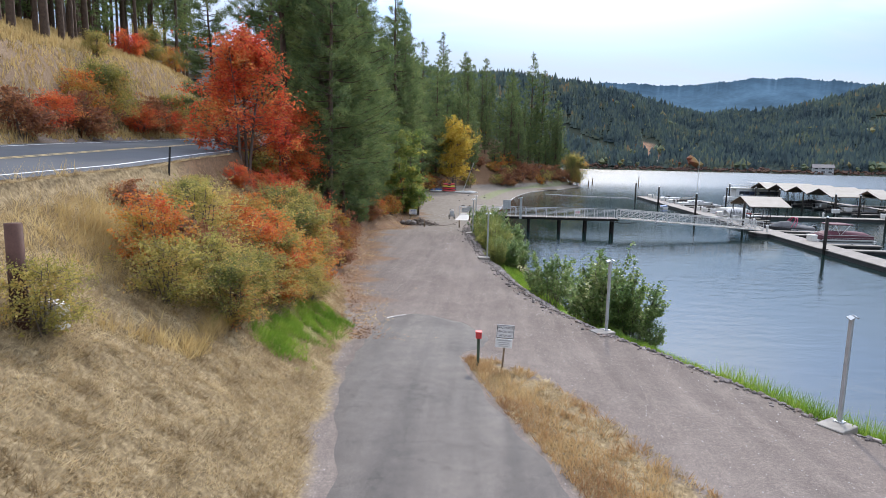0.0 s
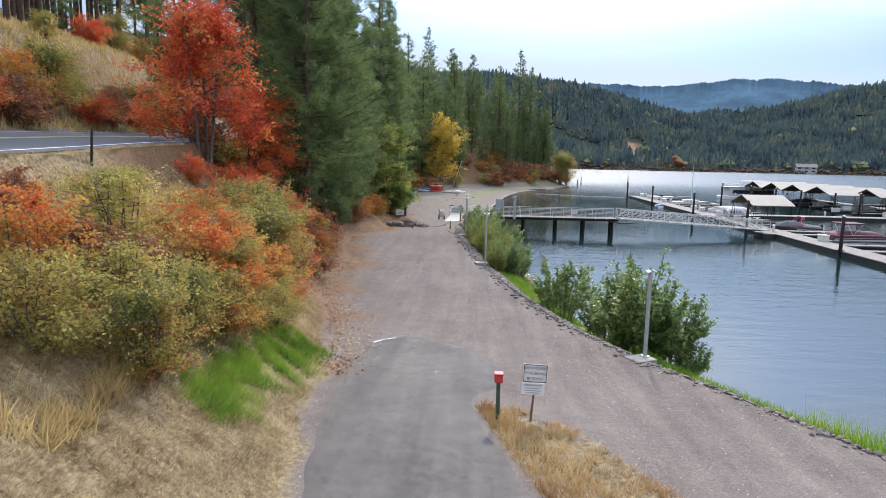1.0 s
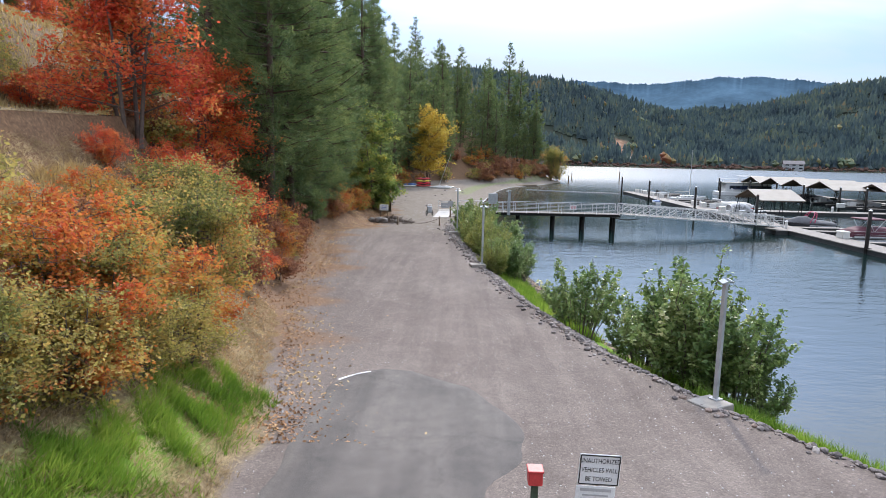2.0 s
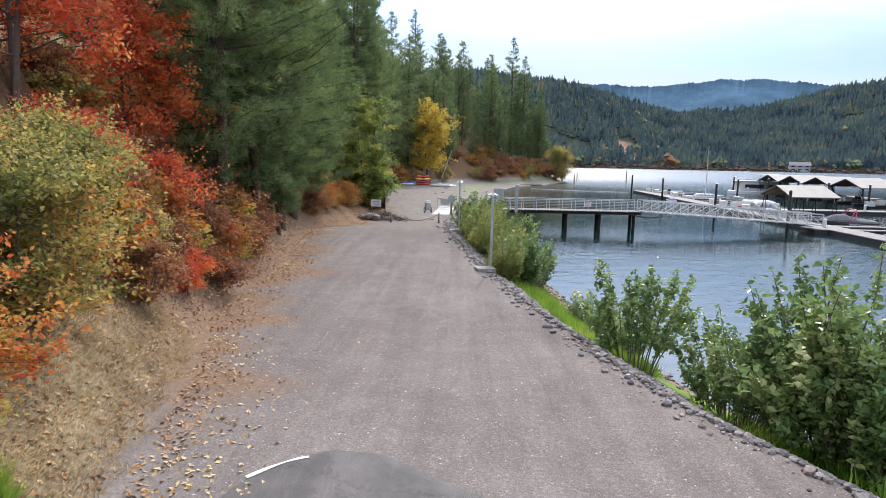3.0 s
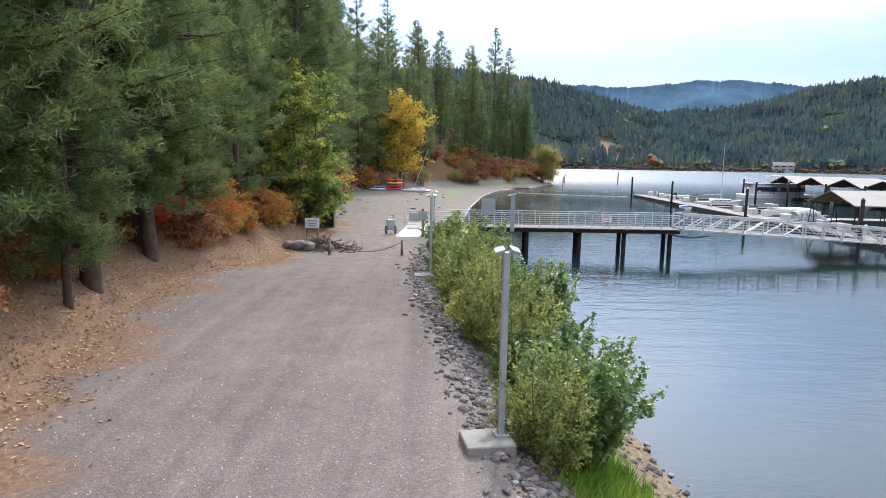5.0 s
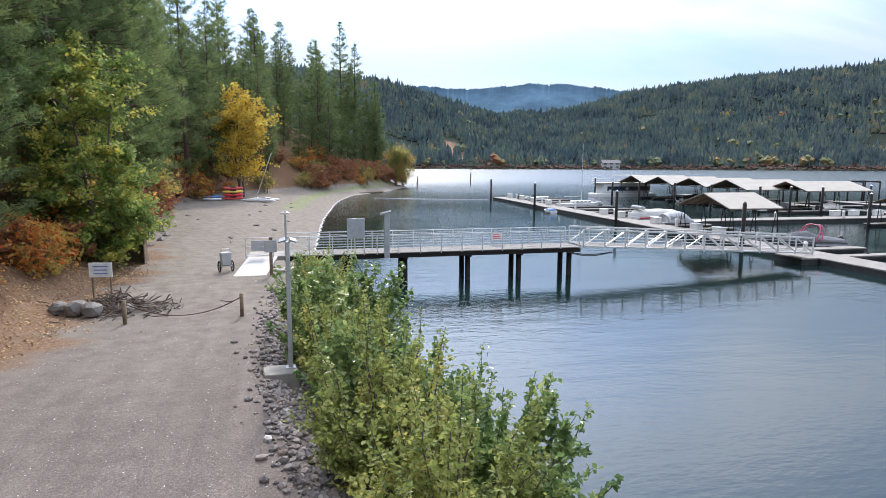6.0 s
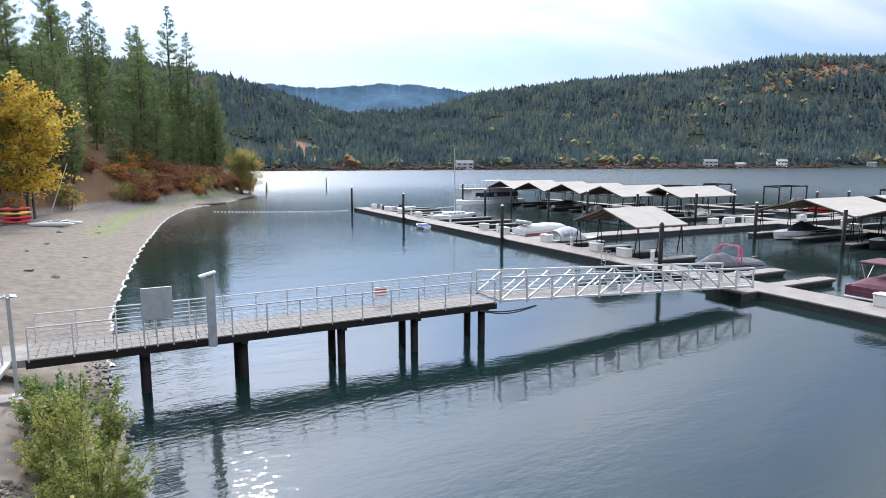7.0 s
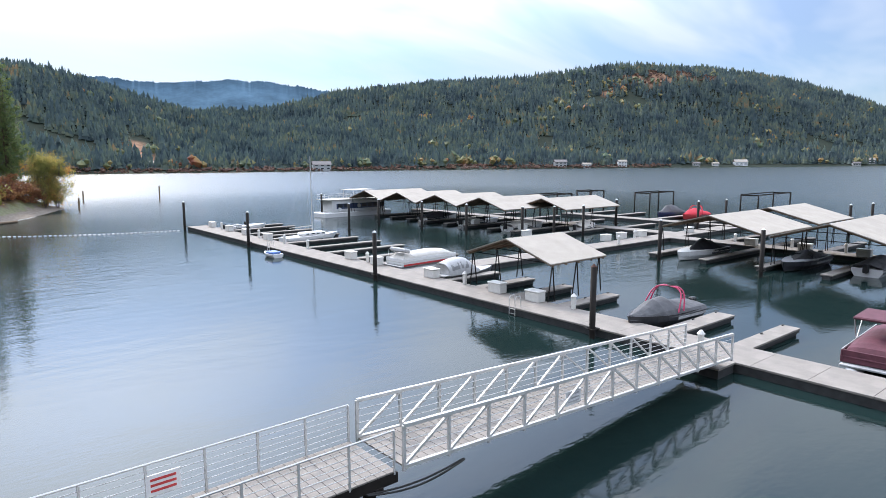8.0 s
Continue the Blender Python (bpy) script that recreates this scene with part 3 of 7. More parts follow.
def build_ground():
    X, Y = np.meshgrid(GX, GY)
    Z = rough_height(X, Y)
    nx, ny = len(GX), len(GY)
    idx = np.arange(nx * ny).reshape(ny, nx)
    F = np.stack([idx[:-1, :-1], idx[:-1, 1:], idx[1:, 1:], idx[1:, :-1]], -1).reshape(-1, 4)
    me = raw("ground", np.stack([X, Y, Z], -1).reshape(-1, 3), F, M["ground"], True)
    x, y, z = X.ravel(), Y.ravel(), Z.ravel()
    xw, xe, xl, xh = (np.interp(y, *k) for k in (WATERLINE, EDGE, TOE, HWAY))
    far = smooth(-40, -20, y - np.interp(x, *FARSHORE))
    wob = 0.5 * np.sin(y * 0.9) + 0.35 * np.sin(y * 2.3 + 1)
    dry = smooth(-0.5, 0.3, xl - x + wob * 0.3) * (1 - smooth(25, 33, y + 3 * np.sin(x * 0.9)))
    # grass island beside the lane
    isle_r = np.interp(y, [-30, 9, 11.4, 15.1, 16.9, 18.8, 19.8], [14, 5.6, 4.7, 3.4, 2.4, 1.2, -0.6])
    isle_l = np.interp(y, [-30, 9, 11, 14.8, 19.1, 19.8], [4, 2.4, 1.9, 0.7, -0.4, -0.3])
    dry = np.maximum(dry, smooth(0, 0.4, x - isle_l) * smooth(0, 0.5, isle_r - x + 0.3 * wob) * (y < 20.0))
    litter = smooth(-3.2, 0.2, xl - x + 1.6 * wob) * smooth(24, 34, y) * (1 - smooth(84, 100, y)) * (1 - smooth(2, 6, xl - x))
    below = np.maximum(smooth(-1.5, 0.5, x - xh), smooth(200, 220, y))
    forest = smooth(0.2, 2.2, xl - x) * smooth(23, 31, y + 2 * np.sin(x * 0.9)) * below
    forest = np.maximum(forest, smooth(1, 4, xw - x) * smooth(225, 245, y) * (y < 610))
    forest = np.maximum(forest, smooth(45, 75, xh - x) * smooth(-20, 10, y))
    dry = np.maximum(dry, smooth(9, 11, xh - x) * (1 - smooth(190, 220, y)) * (1 - forest))
    green = smooth(1.0, 1.5, x - xe) * smooth(0.6, 1.6, xw - x) * (1 - smooth(70, 80, y))
    green = np.maximum(green, np.exp(-(((x + 5.85) / 0.7) ** 2 + ((y - 20.3) / 4.0) ** 4)) * 0.9)
    green = np.maximum(green, smooth(2.5, 4, xw - x) * (1 - smooth(5.5, 7.5, xw - x)) * smooth(118, 135, y) * 0.4)
    sand = smooth(40, 90, y) * (1 - forest) * (y < 300)
    bank = smooth(11, 12, xh - x) * (1 - smooth(14.2, 15.2, xh - x)) * (1 - smooth(130, 170, y)) * (0.85 + 0.3 * np.sin(y * 0.5 + x))
    rocky = smooth(0.0, 0.5, xw + 0.9 - x) * (1 - smooth(0.6, 1.4, xw - x))
    for name, v in (("dry", dry), ("litter", litter), ("forest", forest), ("green", np.clip(green, 0, 1)), ("sand", sand), ("bank", np.maximum(bank, rocky * (1 - sand))), ("far", far), ("russet", (clearing(x, y) | slash(x, y)) & (far > 0.5))):
        a = me.attributes.new(name, "FLOAT", "POINT")
        a.data.foreach_set("value", np.clip(v, 0, 1).astype(np.float32))
    return tagged(new("ground", me), "gravel shore track, dry grass bank and wooded hills", "ground", kind="structure")


build_ground()

bm = bmesh.new()
bmesh.ops.create_grid(bm, x_segments=1, y_segments=1, size=1)
bmesh.ops.transform(bm, matrix=Matrix.Diagonal((4000, 4000, 1, 1)), verts=bm.verts)
solo("water", bm, M["water"], "calm blue lake with fine ripples", "lake", "structure")


def ribbon(name, ys, left, right, lift, material, cols=5, level=rough_height):
    """A strip that lies on the land, from left to right edge, along y."""
    V, F = [], []
    for y in ys:
        a, b = left(y), right(y)
        for i in range(cols):
            f = i / (cols - 1)
            if cols > 5 and 0 < i < cols - 1:
                f = 0.025 + 0.95 * (i - 1) / (cols - 3)
            x = a + (b - a) * f
            V.append((x, y, float(level(x, y)) + (lift if 0 < i < cols - 1 or cols < 6 else -0.03)))
    for j in range(len(ys) - 1):
        for i in range(cols - 1):
            k = j * cols + i
            F.append((k, k + 1, k + cols + 1, k + cols))
    return raw(name, V, F, material, True)


lane_l = lambda y: float(np.interp(y, [-40, 5, 10.6, 14.3, 17, 19.8, 23.5, 25.8, 26.8, 27.4], [-1, -2.0, -2.55, -3.45, -3.85, -4.05, -4.2, -4.2, -3.8, -2.6])) + 0.05 * math.sin(y * 3.1)
lane_r = lambda y: float(np.interp(y, [-40, 5, 11, 14.8, 19.1, 20.4, 21.6, 22.8, 24.4, 26.0, 27.4], [5, 3.2, 1.9, 0.7, -0.4, -0.3, 0.4, 0.6, 0.3, -0.6, -2.3])) + 0.06 * math.sin(y * 2.7 + 1)
tagged(new("road", ribbon("road", np.arange(-40, 27.41, 0.3), lane_l, lane_r, 0.02, M["asphalt"], 9)), "worn grey asphalt access lane with a ragged end", "road", kind="structure")


def corner_line():
    """A worn white painted arc where the asphalt ends."""
    V, F = [], []
    for i in range(13):
        t = i / 12
        x, y = -4.0 + 0.75 * t, 26.25 + 0.7 * math.sin(t * 1.4)
        for k in (-1, 1):
            px, py = x - k * 0.03 * (1 - t), y + k * (0.028 + 0.012 * math.sin(9 * t))
            V.append((px, py, float(rough_height(px, py)) + 0.032))
    F = [(2 * i, 2 * i + 2, 2 * i + 3, 2 * i + 1) for i in range(12)]
    tagged(new("edge_line", raw("edge_line", V, F, M["paint_white"])), "worn white painted arc at the end of the asphalt", "road marking", kind="structure")


corner_line()


def hw(off):
    return lambda y: float(np.interp(y, *HWAY)) - off


def hway_level(x, y):
    return np.interp(y, *HWAY_Z) + 0.045 * np.clip(np.interp(y, *HWAY) - x, -0.4, 9)


HY = np.arange(-60, 96, 1.5)
tagged(new("highway", ribbon("highway", HY, hw(9.0), hw(-0.3), 0.0, M["highway"], 5, hway_level)), "dark two-lane asphalt highway on the bank", "road", kind="structure")
for nm, a, w, mt, lb in (("edge_line", 0.35, 0.14, "paint_white", "white painted edge line"), ("edge_line", 8.2, 0.14, "paint_white", "white painted edge line"),
                         ("centre_line", 4.1, 0.12, "paint_yellow", "yellow painted centre line"), ("centre_line", 4.4, 0.12, "paint_yellow", "yellow painted centre line")):
    tagged(new(nm, ribbon(nm, HY, hw(a + w), hw(a), 0.012, M[mt], 2, hway_level)), lb, "road marking", kind="structure")
# ---- fixed pier and truss gangway ----
DECK = 1.9
PY0, PY1 = 81.7, 83.9


def build_pier():
    pier = thing("pier", "pale plank pier on dark steel piles with silver railings", "pier")
    x = -1.2
    plank = None
    while x < 17.3:
        if plank is None:
            bm = bmesh.new()
            box(bm, 0, 0.28, PY0, PY1, DECK - 0.05, DECK, 0.008)
            plank = finish("plank", bm, M["deck"])
        ob = new("plank", plank)
        ob.location.x = x
        ob.parent = pier
        x += 0.29
    for y in (PY0 + 0.06, PY1 - 0.06):
        bm = bmesh.new()
        box(bm, -1.2, 17.4, y - 0.06, y + 0.06, DECK - 0.33, DECK - 0.06)
        part("beam", bm, M["pile"], pier, "dark steel side beam")
    for bx in (2.4, 5.9, 9.9, 13.3, 16.8):
        for y in (PY0 + 0.42, PY1 - 0.42):
            bm = bmesh.new()
            rod(bm, (bx, y, -3), (bx, y, DECK - 0.3), 0.17, sides=12)
            part("support_post", bm, M["pile"], pier, "dark steel support pile", True)
        bm = bmesh.new()
        box(bm, bx - 0.12, bx + 0.12, PY0 - 0.05, PY1 + 0.05, DECK - 0.42, DECK - 0.3)
        part("pile_cap", bm, M["pile"], pier)
    for y in (PY0 + 0.02, PY1 - 0.02):
        xs = np.linspace(-1.1, 17.3, 15)
        for px in xs:
            bm = bmesh.new()
            bar(bm, (px, y, DECK - 0.1), (px, y, DECK + 1.05), 0.05)
            part("rail_post", bm, M["alu"], pier)
        for h, r in ((1.07, 0.03), (0.92, 0.012), (0.76, 0.012), (0.6, 0.012), (0.44, 0.012), (0.28, 0.012), (0.12, 0.012)):
            bm = bmesh.new()
            rod(bm, (-1.1, y, DECK + h), (17.3, y, DECK + h), r, sides=5)
            part("handrail" if r > 0.02 else "rail", bm, M["alu"], pier)
    # sheet-metal shore ramp
    bm = bmesh.new()
    vs = [bm.verts.new(v) for v in ((-3.7, 77.2, 1.62), (-2.1, 77.2, 1.62), (-1.6, PY0, DECK), (-3.2, PY0, DECK))]
    f = bm.faces.new(vs)
    r = bmesh.ops.extrude_face_region(bm, geom=[f])
    bmesh.ops.translate(bm, vec=(0, 0, -0.12), verts=[v for v in r["geom"] if isinstance(v, bmesh.types.BMVert)])
    part("ramp", bm, M["plate"], pier, "pale plate approach ramp")
    bm = bmesh.new()
    box(bm, -3.2, -1.2, PY0, PY1, DECK - 0.25, DECK)
    part("abutment", bm, M["concrete"], pier)
    return pier


build_pier()


def tube(points, radius, sides=6):
    """One unbroken tube through points."""
    V, F = [], []
    pts = [Vector(p) for p in points]
    for i, p in enumerate(pts):
        d = (pts[min(i + 1, len(pts) - 1)] - pts[max(i - 1, 0)]).normalized()
        a = d.cross(Vector((0, 1, 0))).normalized()
        b = d.cross(a)
        V += [tuple(p + a * (radius * math.cos(6.2832 * k / sides)) + b * (radius * math.sin(6.2832 * k / sides))) for k in range(sides)]
    for i in range(len(pts) - 1):
        F += [(i * sides + k, i * sides + (k + 1) % sides, (i + 1) * sides + (k + 1) % sides, (i + 1) * sides + k) for k in range(sides)]
    return V, F


def build_gangway():
    g = thing("gangway", "white aluminium truss gangway sloping to the floating dock", "gangway")
    x0, x1, z0, z1 = 17.6, 35.7, 1.92, 0.92
    n = 12

    def at(i, y, up):
        s = i / n
        return (x0 + (x1 - x0) * s, y, z0 + (z1 - z0) * s + up)

    for y in (PY0, PY1):
        for up, w, nm in ((0.0, 0.1, "bottom_chord"), (1.1, 0.1, "top_chord")):
            bm = bmesh.new()
            bar(bm, at(0, y, up), at(n, y, up), w, 0.1)
            part(nm, bm, M["alu"], g)
        for i in range(n + 1):
            bm = bmesh.new()
            bar(bm, at(i, y, -0.12), at(i, y, 1.1), 0.08, 0.08)
            part("vertical", bm, M["alu"], g)
            if i < n:
                bm = bmesh.new()
                a, b = (i, i + 1) if i < n / 2 else (i + 1, i)
                bar(bm, at(a, y, 0.03), at(b, y, 1.08), 0.07, 0.07)
                part("diagonal", bm, M["alu"], g)
        for up in (0.25, 0.45, 0.65, 0.85):
            bm = bmesh.new()
            yy = y + (0.06 if y == PY0 else -0.06)
            rod(bm, at(0, yy, up), at(n, yy, up), 0.014, sides=5)
            part("rail", bm, M["alu"], g)
    for i in range(60):
        bm = bmesh.new()
        a, b = Vector(at(i / 5, PY0 + 0.07, 0.02)), Vector(at((i + 0.93) / 5, PY0 + 0.07, 0.02))
        wv = Vector((0, PY1 - PY0 - 0.14, 0))
        vs = [bm.verts.new(v) for v in (a, b, b + wv, a + wv)]
        r = bmesh.ops.extrude_face_region(bm, geom=[bm.faces.new(vs)])
        bmesh.ops.translate(bm, vec=(0, 0, -0.05), verts=[v for v in r["geom"] if isinstance(v, bmesh.types.BMVert)])
        part("deck_board", bm, M["deck"], g)
    return g


build_gangway()
for k in range(2):
    pts = [(16.4 + 3.2 * i / 12, PY0 - 0.05 - 0.05 * k, DECK - 0.3 - (0.16 + 0.08 * k) * math.sin(math.pi * i / 12) - 0.1 * i / 12) for i in range(13)]
    tube_v, tube_f = tube(pts, 0.03)
    tagged(new("utility_hose", raw("utility_hose", tube_v, tube_f, M["rubber"], True)), "black utility hose slung under the gangway joint", "hose", group="utility hoses")

# ---- floating docks ----
DOCK = pose(36.5, 80, 0, 0, 0, -1.0)
TOP = 0.5


def floor_piece(name, label, u0, u1, v0, v1, group):
    """A float: pale deck slabs on a dark fascia; fingers lie lower and stand on narrower floats."""
    finger = name == "finger_dock"
    top, inset = (TOP - 0.07, 0.14) if finger else (TOP, 0.04)
    d = thing(name, label, "dock", DOCK @ pose(u0, v0, 0), group)
    L, W = u1 - u0, v1 - v0
    bm = bmesh.new()
    box(bm, 0.04, L - inset, inset, W - inset, -0.25, top - 0.1)
    part("float", bm, M["fascia"], d, "dark float body")
    long_x = L > W
    n = max(1, round(max(L, W) / 2.4))
    step = max(L, W) / n
    bm = bmesh.new()
    if long_x:
        box(bm, 0, step - 0.012, 0, W, top - 0.1, top, 0.01)
    else:
        box(bm, 0, L, 0, step - 0.012, top - 0.1, top, 0.01)
    me = finish("deck_slab", bm, M["deck"])
    for i in range(n):
        ob = new("deck_slab", me)
        ob.location = (step * i, 0, 0) if long_x else (0, step * i, 0)
        ob.parent = d
    if finger:
        for y in (0.05, W - 0.05):
            bm = bmesh.new()
            box(bm, 0.1, L - 0.1, y - 0.04, y + 0.04, top - 0.24, top - 0.104)
            part("edge_beam", bm, M["fascia"], d)
        for x in (L - 0.35, L * 0.5):
            bm = bmesh.new()
            box(bm, x, x + 0.22, W - 0.2, W - 0.12, top, top + 0.09, 0.02)
            part("cleat", bm, M["fascia"], d)
    return d


floor_piece("main_dock", "long pale floating dock walkway with dark sides", 0, 2.8, -25, 80, "dock walkways")
floor_piece("landing_float", "small pale float under the gangway foot", -1.5, 0, 1.9, 4.6, "dock walkways")
floor_piece("cross_dock", "pale floating dock walkway between boat slips", 2.8, 57, 28.8, 31.5, "dock walkways")
floor_piece("branch_dock", "pale floating dock walkway under boat roofs", 43, 45.5, 31.5, 85, "dock walkways")
floor_piece("branch_dock", "pale floating dock walkway beside covered slips", 39.5, 42, -8, 28.8, "dock walkways")
floor_piece("branch_dock", "pale floating dock walkway at the outer slips", 57, 59.5, 28.8, 60, "dock walkways")
floor_piece("finger_dock", "wide pale finger float beside a covered speedboat", 2.8, 8.9, 6.2, 7.4, "finger floats")
for v in (14.5, 18.5, 22.3, 26.1):
    floor_piece("finger_dock", "short pale finger float between slips", 2.8, 8.5, v - 0.5, v + 0.5, "finger floats")
for v in (-11, -6.5, 3.0):
    floor_piece("finger_dock", "short pale finger float between slips", 2.8, 8.8, v - 0.5, v + 0.5, "finger floats")
for v in (36, 40, 45.2, 49.8, 54.8, 59.5, 62.8, 66.5, 71.9, 76):
    floor_piece("finger_dock", "long pale finger float between slips", 2.8, 12.5, v - 0.4, v + 0.4, "finger floats")
for v in (41, 46.4, 50.8, 55.8, 60.2, 65.2, 69.6, 74.4, 79):
    floor_piece("finger_dock", "pale finger float under a boat roof", 31, 43, v - 0.45, v + 0.45, "finger floats")
for v in (40, 49, 58, 67):
    floor_piece("finger_dock", "pale finger float at an open slip", 45.5, 54, v - 0.45, v + 0.45, "finger floats")
for v in (-3.5, 2.5, 7.8, 13, 18.2, 23.5):
    floor_piece("finger_dock", "pale finger float beside covered boats", 27.5, 39.5, v - 0.45, v + 0.45, "finger floats")
for v in (2.5, 7.8, 13, 18.2, 23.5):
    floor_piece("finger_dock", "pale finger float at an outer slip", 42, 53, v - 0.45, v + 0.45, "finger floats")
for v in (36, 44, 52, 58):
    floor_piece("finger_dock", "pale finger float at an outer slip", 59.5, 70, v - 0.45, v + 0.45, "finger floats")


def build_pile(top, r=0.17):
    p = thing("mooring_pile", "dark steel mooring pile with a pale cap", "mooring pile", group="mooring piles")
    bm = bmesh.new()
    rod(bm, (0, 0, -4), (0, 0, top), r, sides=14)
    part("shaft", bm, M["pile"], p, smoothed=True)
    bm = bmesh.new()
    rod(bm, (0, 0, top), (0, 0, top + 0.16), r * 1.06, 0.03, sides=14)
    part("cap", bm, M["cap"], p, "pale conical cap")
    bm = bmesh.new()
    for a in range(4):
        c, s = math.cos(a * math.pi / 2), math.sin(a * math.pi / 2)
        bar(bm, (0.28 * c - 0.28 * s, 0.28 * s + 0.28 * c, TOP + 0.03), (0.28 * c + 0.28 * s, 0.28 * s - 0.28 * c, TOP + 0.03), 0.06)
    part("collar", bm, M["pile"], p)
    return p


pile0 = build_pile(3.95)
pile0.matrix_world = pose(36.3, 89.6, 0)
pile0.children[0].data.materials[0] = M["pile_rust"]
pile1 = build_pile(3.95)
pile1.matrix_world = pose(36.65, 111.1, 0)
for px, py in ((37.15, 137.2), (37.55, 160.0), (62.5, 165.5), (52.8, 141.0), (61, 146), (62.5, 137.6), (63.5, 129.5), (65.5, 121.5), (68.5, 119.0), (73.0, 118.0),
               (62.6, 101.2), (61.5, 91.3), (86.0, 122), (90.9, 112.2), (96.5, 111.0), (98, 96), (103, 95), (80, 85), (36.3, 68)):
    copy_thing(pile1, pose(px, py, 0))


def build_roof(x0, x1, yr, half, ridge, eave, label):
    """An open boat shelter: two pale slopes, brown gables, steel legs."""
    r = thing("boat_shelter", label, "boat shelter", group="boat shelters")
    for s in (-1, 1):
        bm = bmesh.new()
        v = [bm.verts.new(p) for p in ((x0 - 0.3, yr, ridge), (x1 + 0.3, yr, ridge), (x1 + 0.3, yr + s * half, eave), (x0 - 0.3, yr + s * half, eave))]
        e = bmesh.ops.extrude_face_region(bm, geom=[bm.faces.new(v)])
        bmesh.ops.translate(bm, vec=(0, 0, 0.06), verts=[q for q in e["geom"] if isinstance(q, bmesh.types.BMVert)])
        bmesh.ops.recalc_face_normals(bm, faces=bm.faces)
        part("roof_slope", bm, M["roofmetal"], r, "pale metal roof slope")
    for s in (-1, 1):
        bm = bmesh.new()
        v = [bm.verts.new(p) for p in ((x0 - 0.28, yr, ridge - 0.07), (x1 + 0.28, yr, ridge - 0.07), (x1 + 0.28, yr + s * (half - 0.02), eave - 0.07), (x0 - 0.28, yr + s * (half - 0.02), eave - 0.07))]
        e = bmesh.ops.extrude_face_region(bm, geom=[bm.faces.new(v)])
        bmesh.ops.translate(bm, vec=(0, 0, 0.05), verts=[q for q in e["geom"] if isinstance(q, bmesh.types.BMVert)])
        part("lining", bm, M["roofwood"], r, "brown board lining under the roof")
    for x in np.linspace(x0, x1, 5):
        for s in (-1, 1):
            bm = bmesh.new()
            bar(bm, (x, yr, ridge - 0.14), (x, yr + s * half, eave - 0.14), 0.06, 0.12)
            part("rafter", bm, M["roofwood"], r)
    for x in np.linspace(x0 + 0.2, x1 - 0.2, 3):
        for s in (-1, 1):
            for lean in (-0.35, 0.35):
                bm = bmesh.new()
                bar(bm, (x + lean, yr + s * (half - 0.3), TOP), (x, yr + s * (half - 0.25), eave + 0.1), 0.06)
                part("leg", bm, M["pile"], r)
        bm = bmesh.new()
        bar(bm, (x, yr - half + 0.25, eave), (x, yr + half - 0.25, eave), 0.06)
        part("tie_beam", bm, M["pile"], r)
    return r


build_roof(39.6, 45.0, 99.1, 4.0, 4.3, 3.0, "small pale gable shelter over a boat slip")
for yr in (130.8, 140.2, 149.6, 159.0):
    build_roof(67.3, 79.0, yr, 4.75, 4.6, 3.2, "pale gable shelter with brown gable ends")
build_roof(73.3, 84.8, 125.0, 4.2, 4.5, 3.2, "pale gable shelter beside the cross dock")
build_roof(65.8, 76.0, 98, 5.2, 4.4, 3.0, "pale gable shelter over two slips")
build_roof(79.7, 89.5, 98.4, 5.2, 4.4, 3.0, "pale gable shelter over outer slips")
build_roof(65.3, 78.5, 87.7, 4.6, 4.4, 3.0, "pale gable shelter over moored boats")


def build_lift(x0, x1, y, h):
    g = thing("boat_lift_frame", "dark steel boat lift frame standing open", "boat lift", group="boat lifts")
    for x in (x0, x1):
        for yy in (y, y + 3.2):
            bm = bmesh.new()
            rod(bm, (x, yy, -2), (x, yy, h), 0.14, sides=10)
            part("post", bm, M["pile"], g, smoothed=True)
        bm = bmesh.new()
        bar(bm, (x, y, h - 0.1), (x, y + 3.2, h - 0.1), 0.16, 0.22)
        part("beam", bm, M["pile"], g)
    for yy in (y, y + 3.2):
        bm = bmesh.new()
        bar(bm, (x0, yy, h - 0.02), (x1, yy, h - 0.02), 0.14, 0.2)
        part("beam", bm, M["pile"], g)


build_lift(87.3, 95.5, 137.5, 3.9)
build_lift(105, 109, 140.5, 3.9)
build_lift(113.6, 122, 133.5, 3.5)
build_lift(127, 141.5, 119.5, 3.1)
# ---- trees and shrubs ----
rng = np.random.default_rng(7)


def unit(v):
    return v / np.maximum(np.linalg.norm(v, axis=-1, keepdims=True), 1e-9)


def spikes(centres, dirs, length, width, r):
    """Thin triangles, one for each centre, along dirs."""
    side = unit(np.cross(dirs, unit(r.normal(size=centres.shape)))) * np.asarray(width).reshape(-1, 1)
    V = np.stack([centres - side, centres + side, centres + dirs * np.asarray(length).reshape(-1, 1)], 1).reshape(-1, 3)
    return V, np.arange(len(V)).reshape(-1, 3)


def leaves(centres, size, r, flat=0.5):
    """Pointed leaf blades, each folded a little along its middle."""
    n = len(centres)
    d = unit(r.normal(size=(n, 3)) * np.array([1, 1, 0.7]))
    up = unit(r.normal(size=(n, 3)) + np.array([0, 0, flat * 2]))
    s = unit(np.cross(d, up))
    up = np.cross(s, d)
    L = (size * r.uniform(0.65, 1.25, n)).reshape(-1, 1)
    c = centres
    V = np.stack([c - d * L * 0.5, c + s * L * 0.33 + up * L * 0.08, c + d * L * 0.55, c - s * L * 0.33 + up * L * 0.08], 1).reshape(-1, 3)
    return V, np.arange(len(V)).reshape(-1, 4)


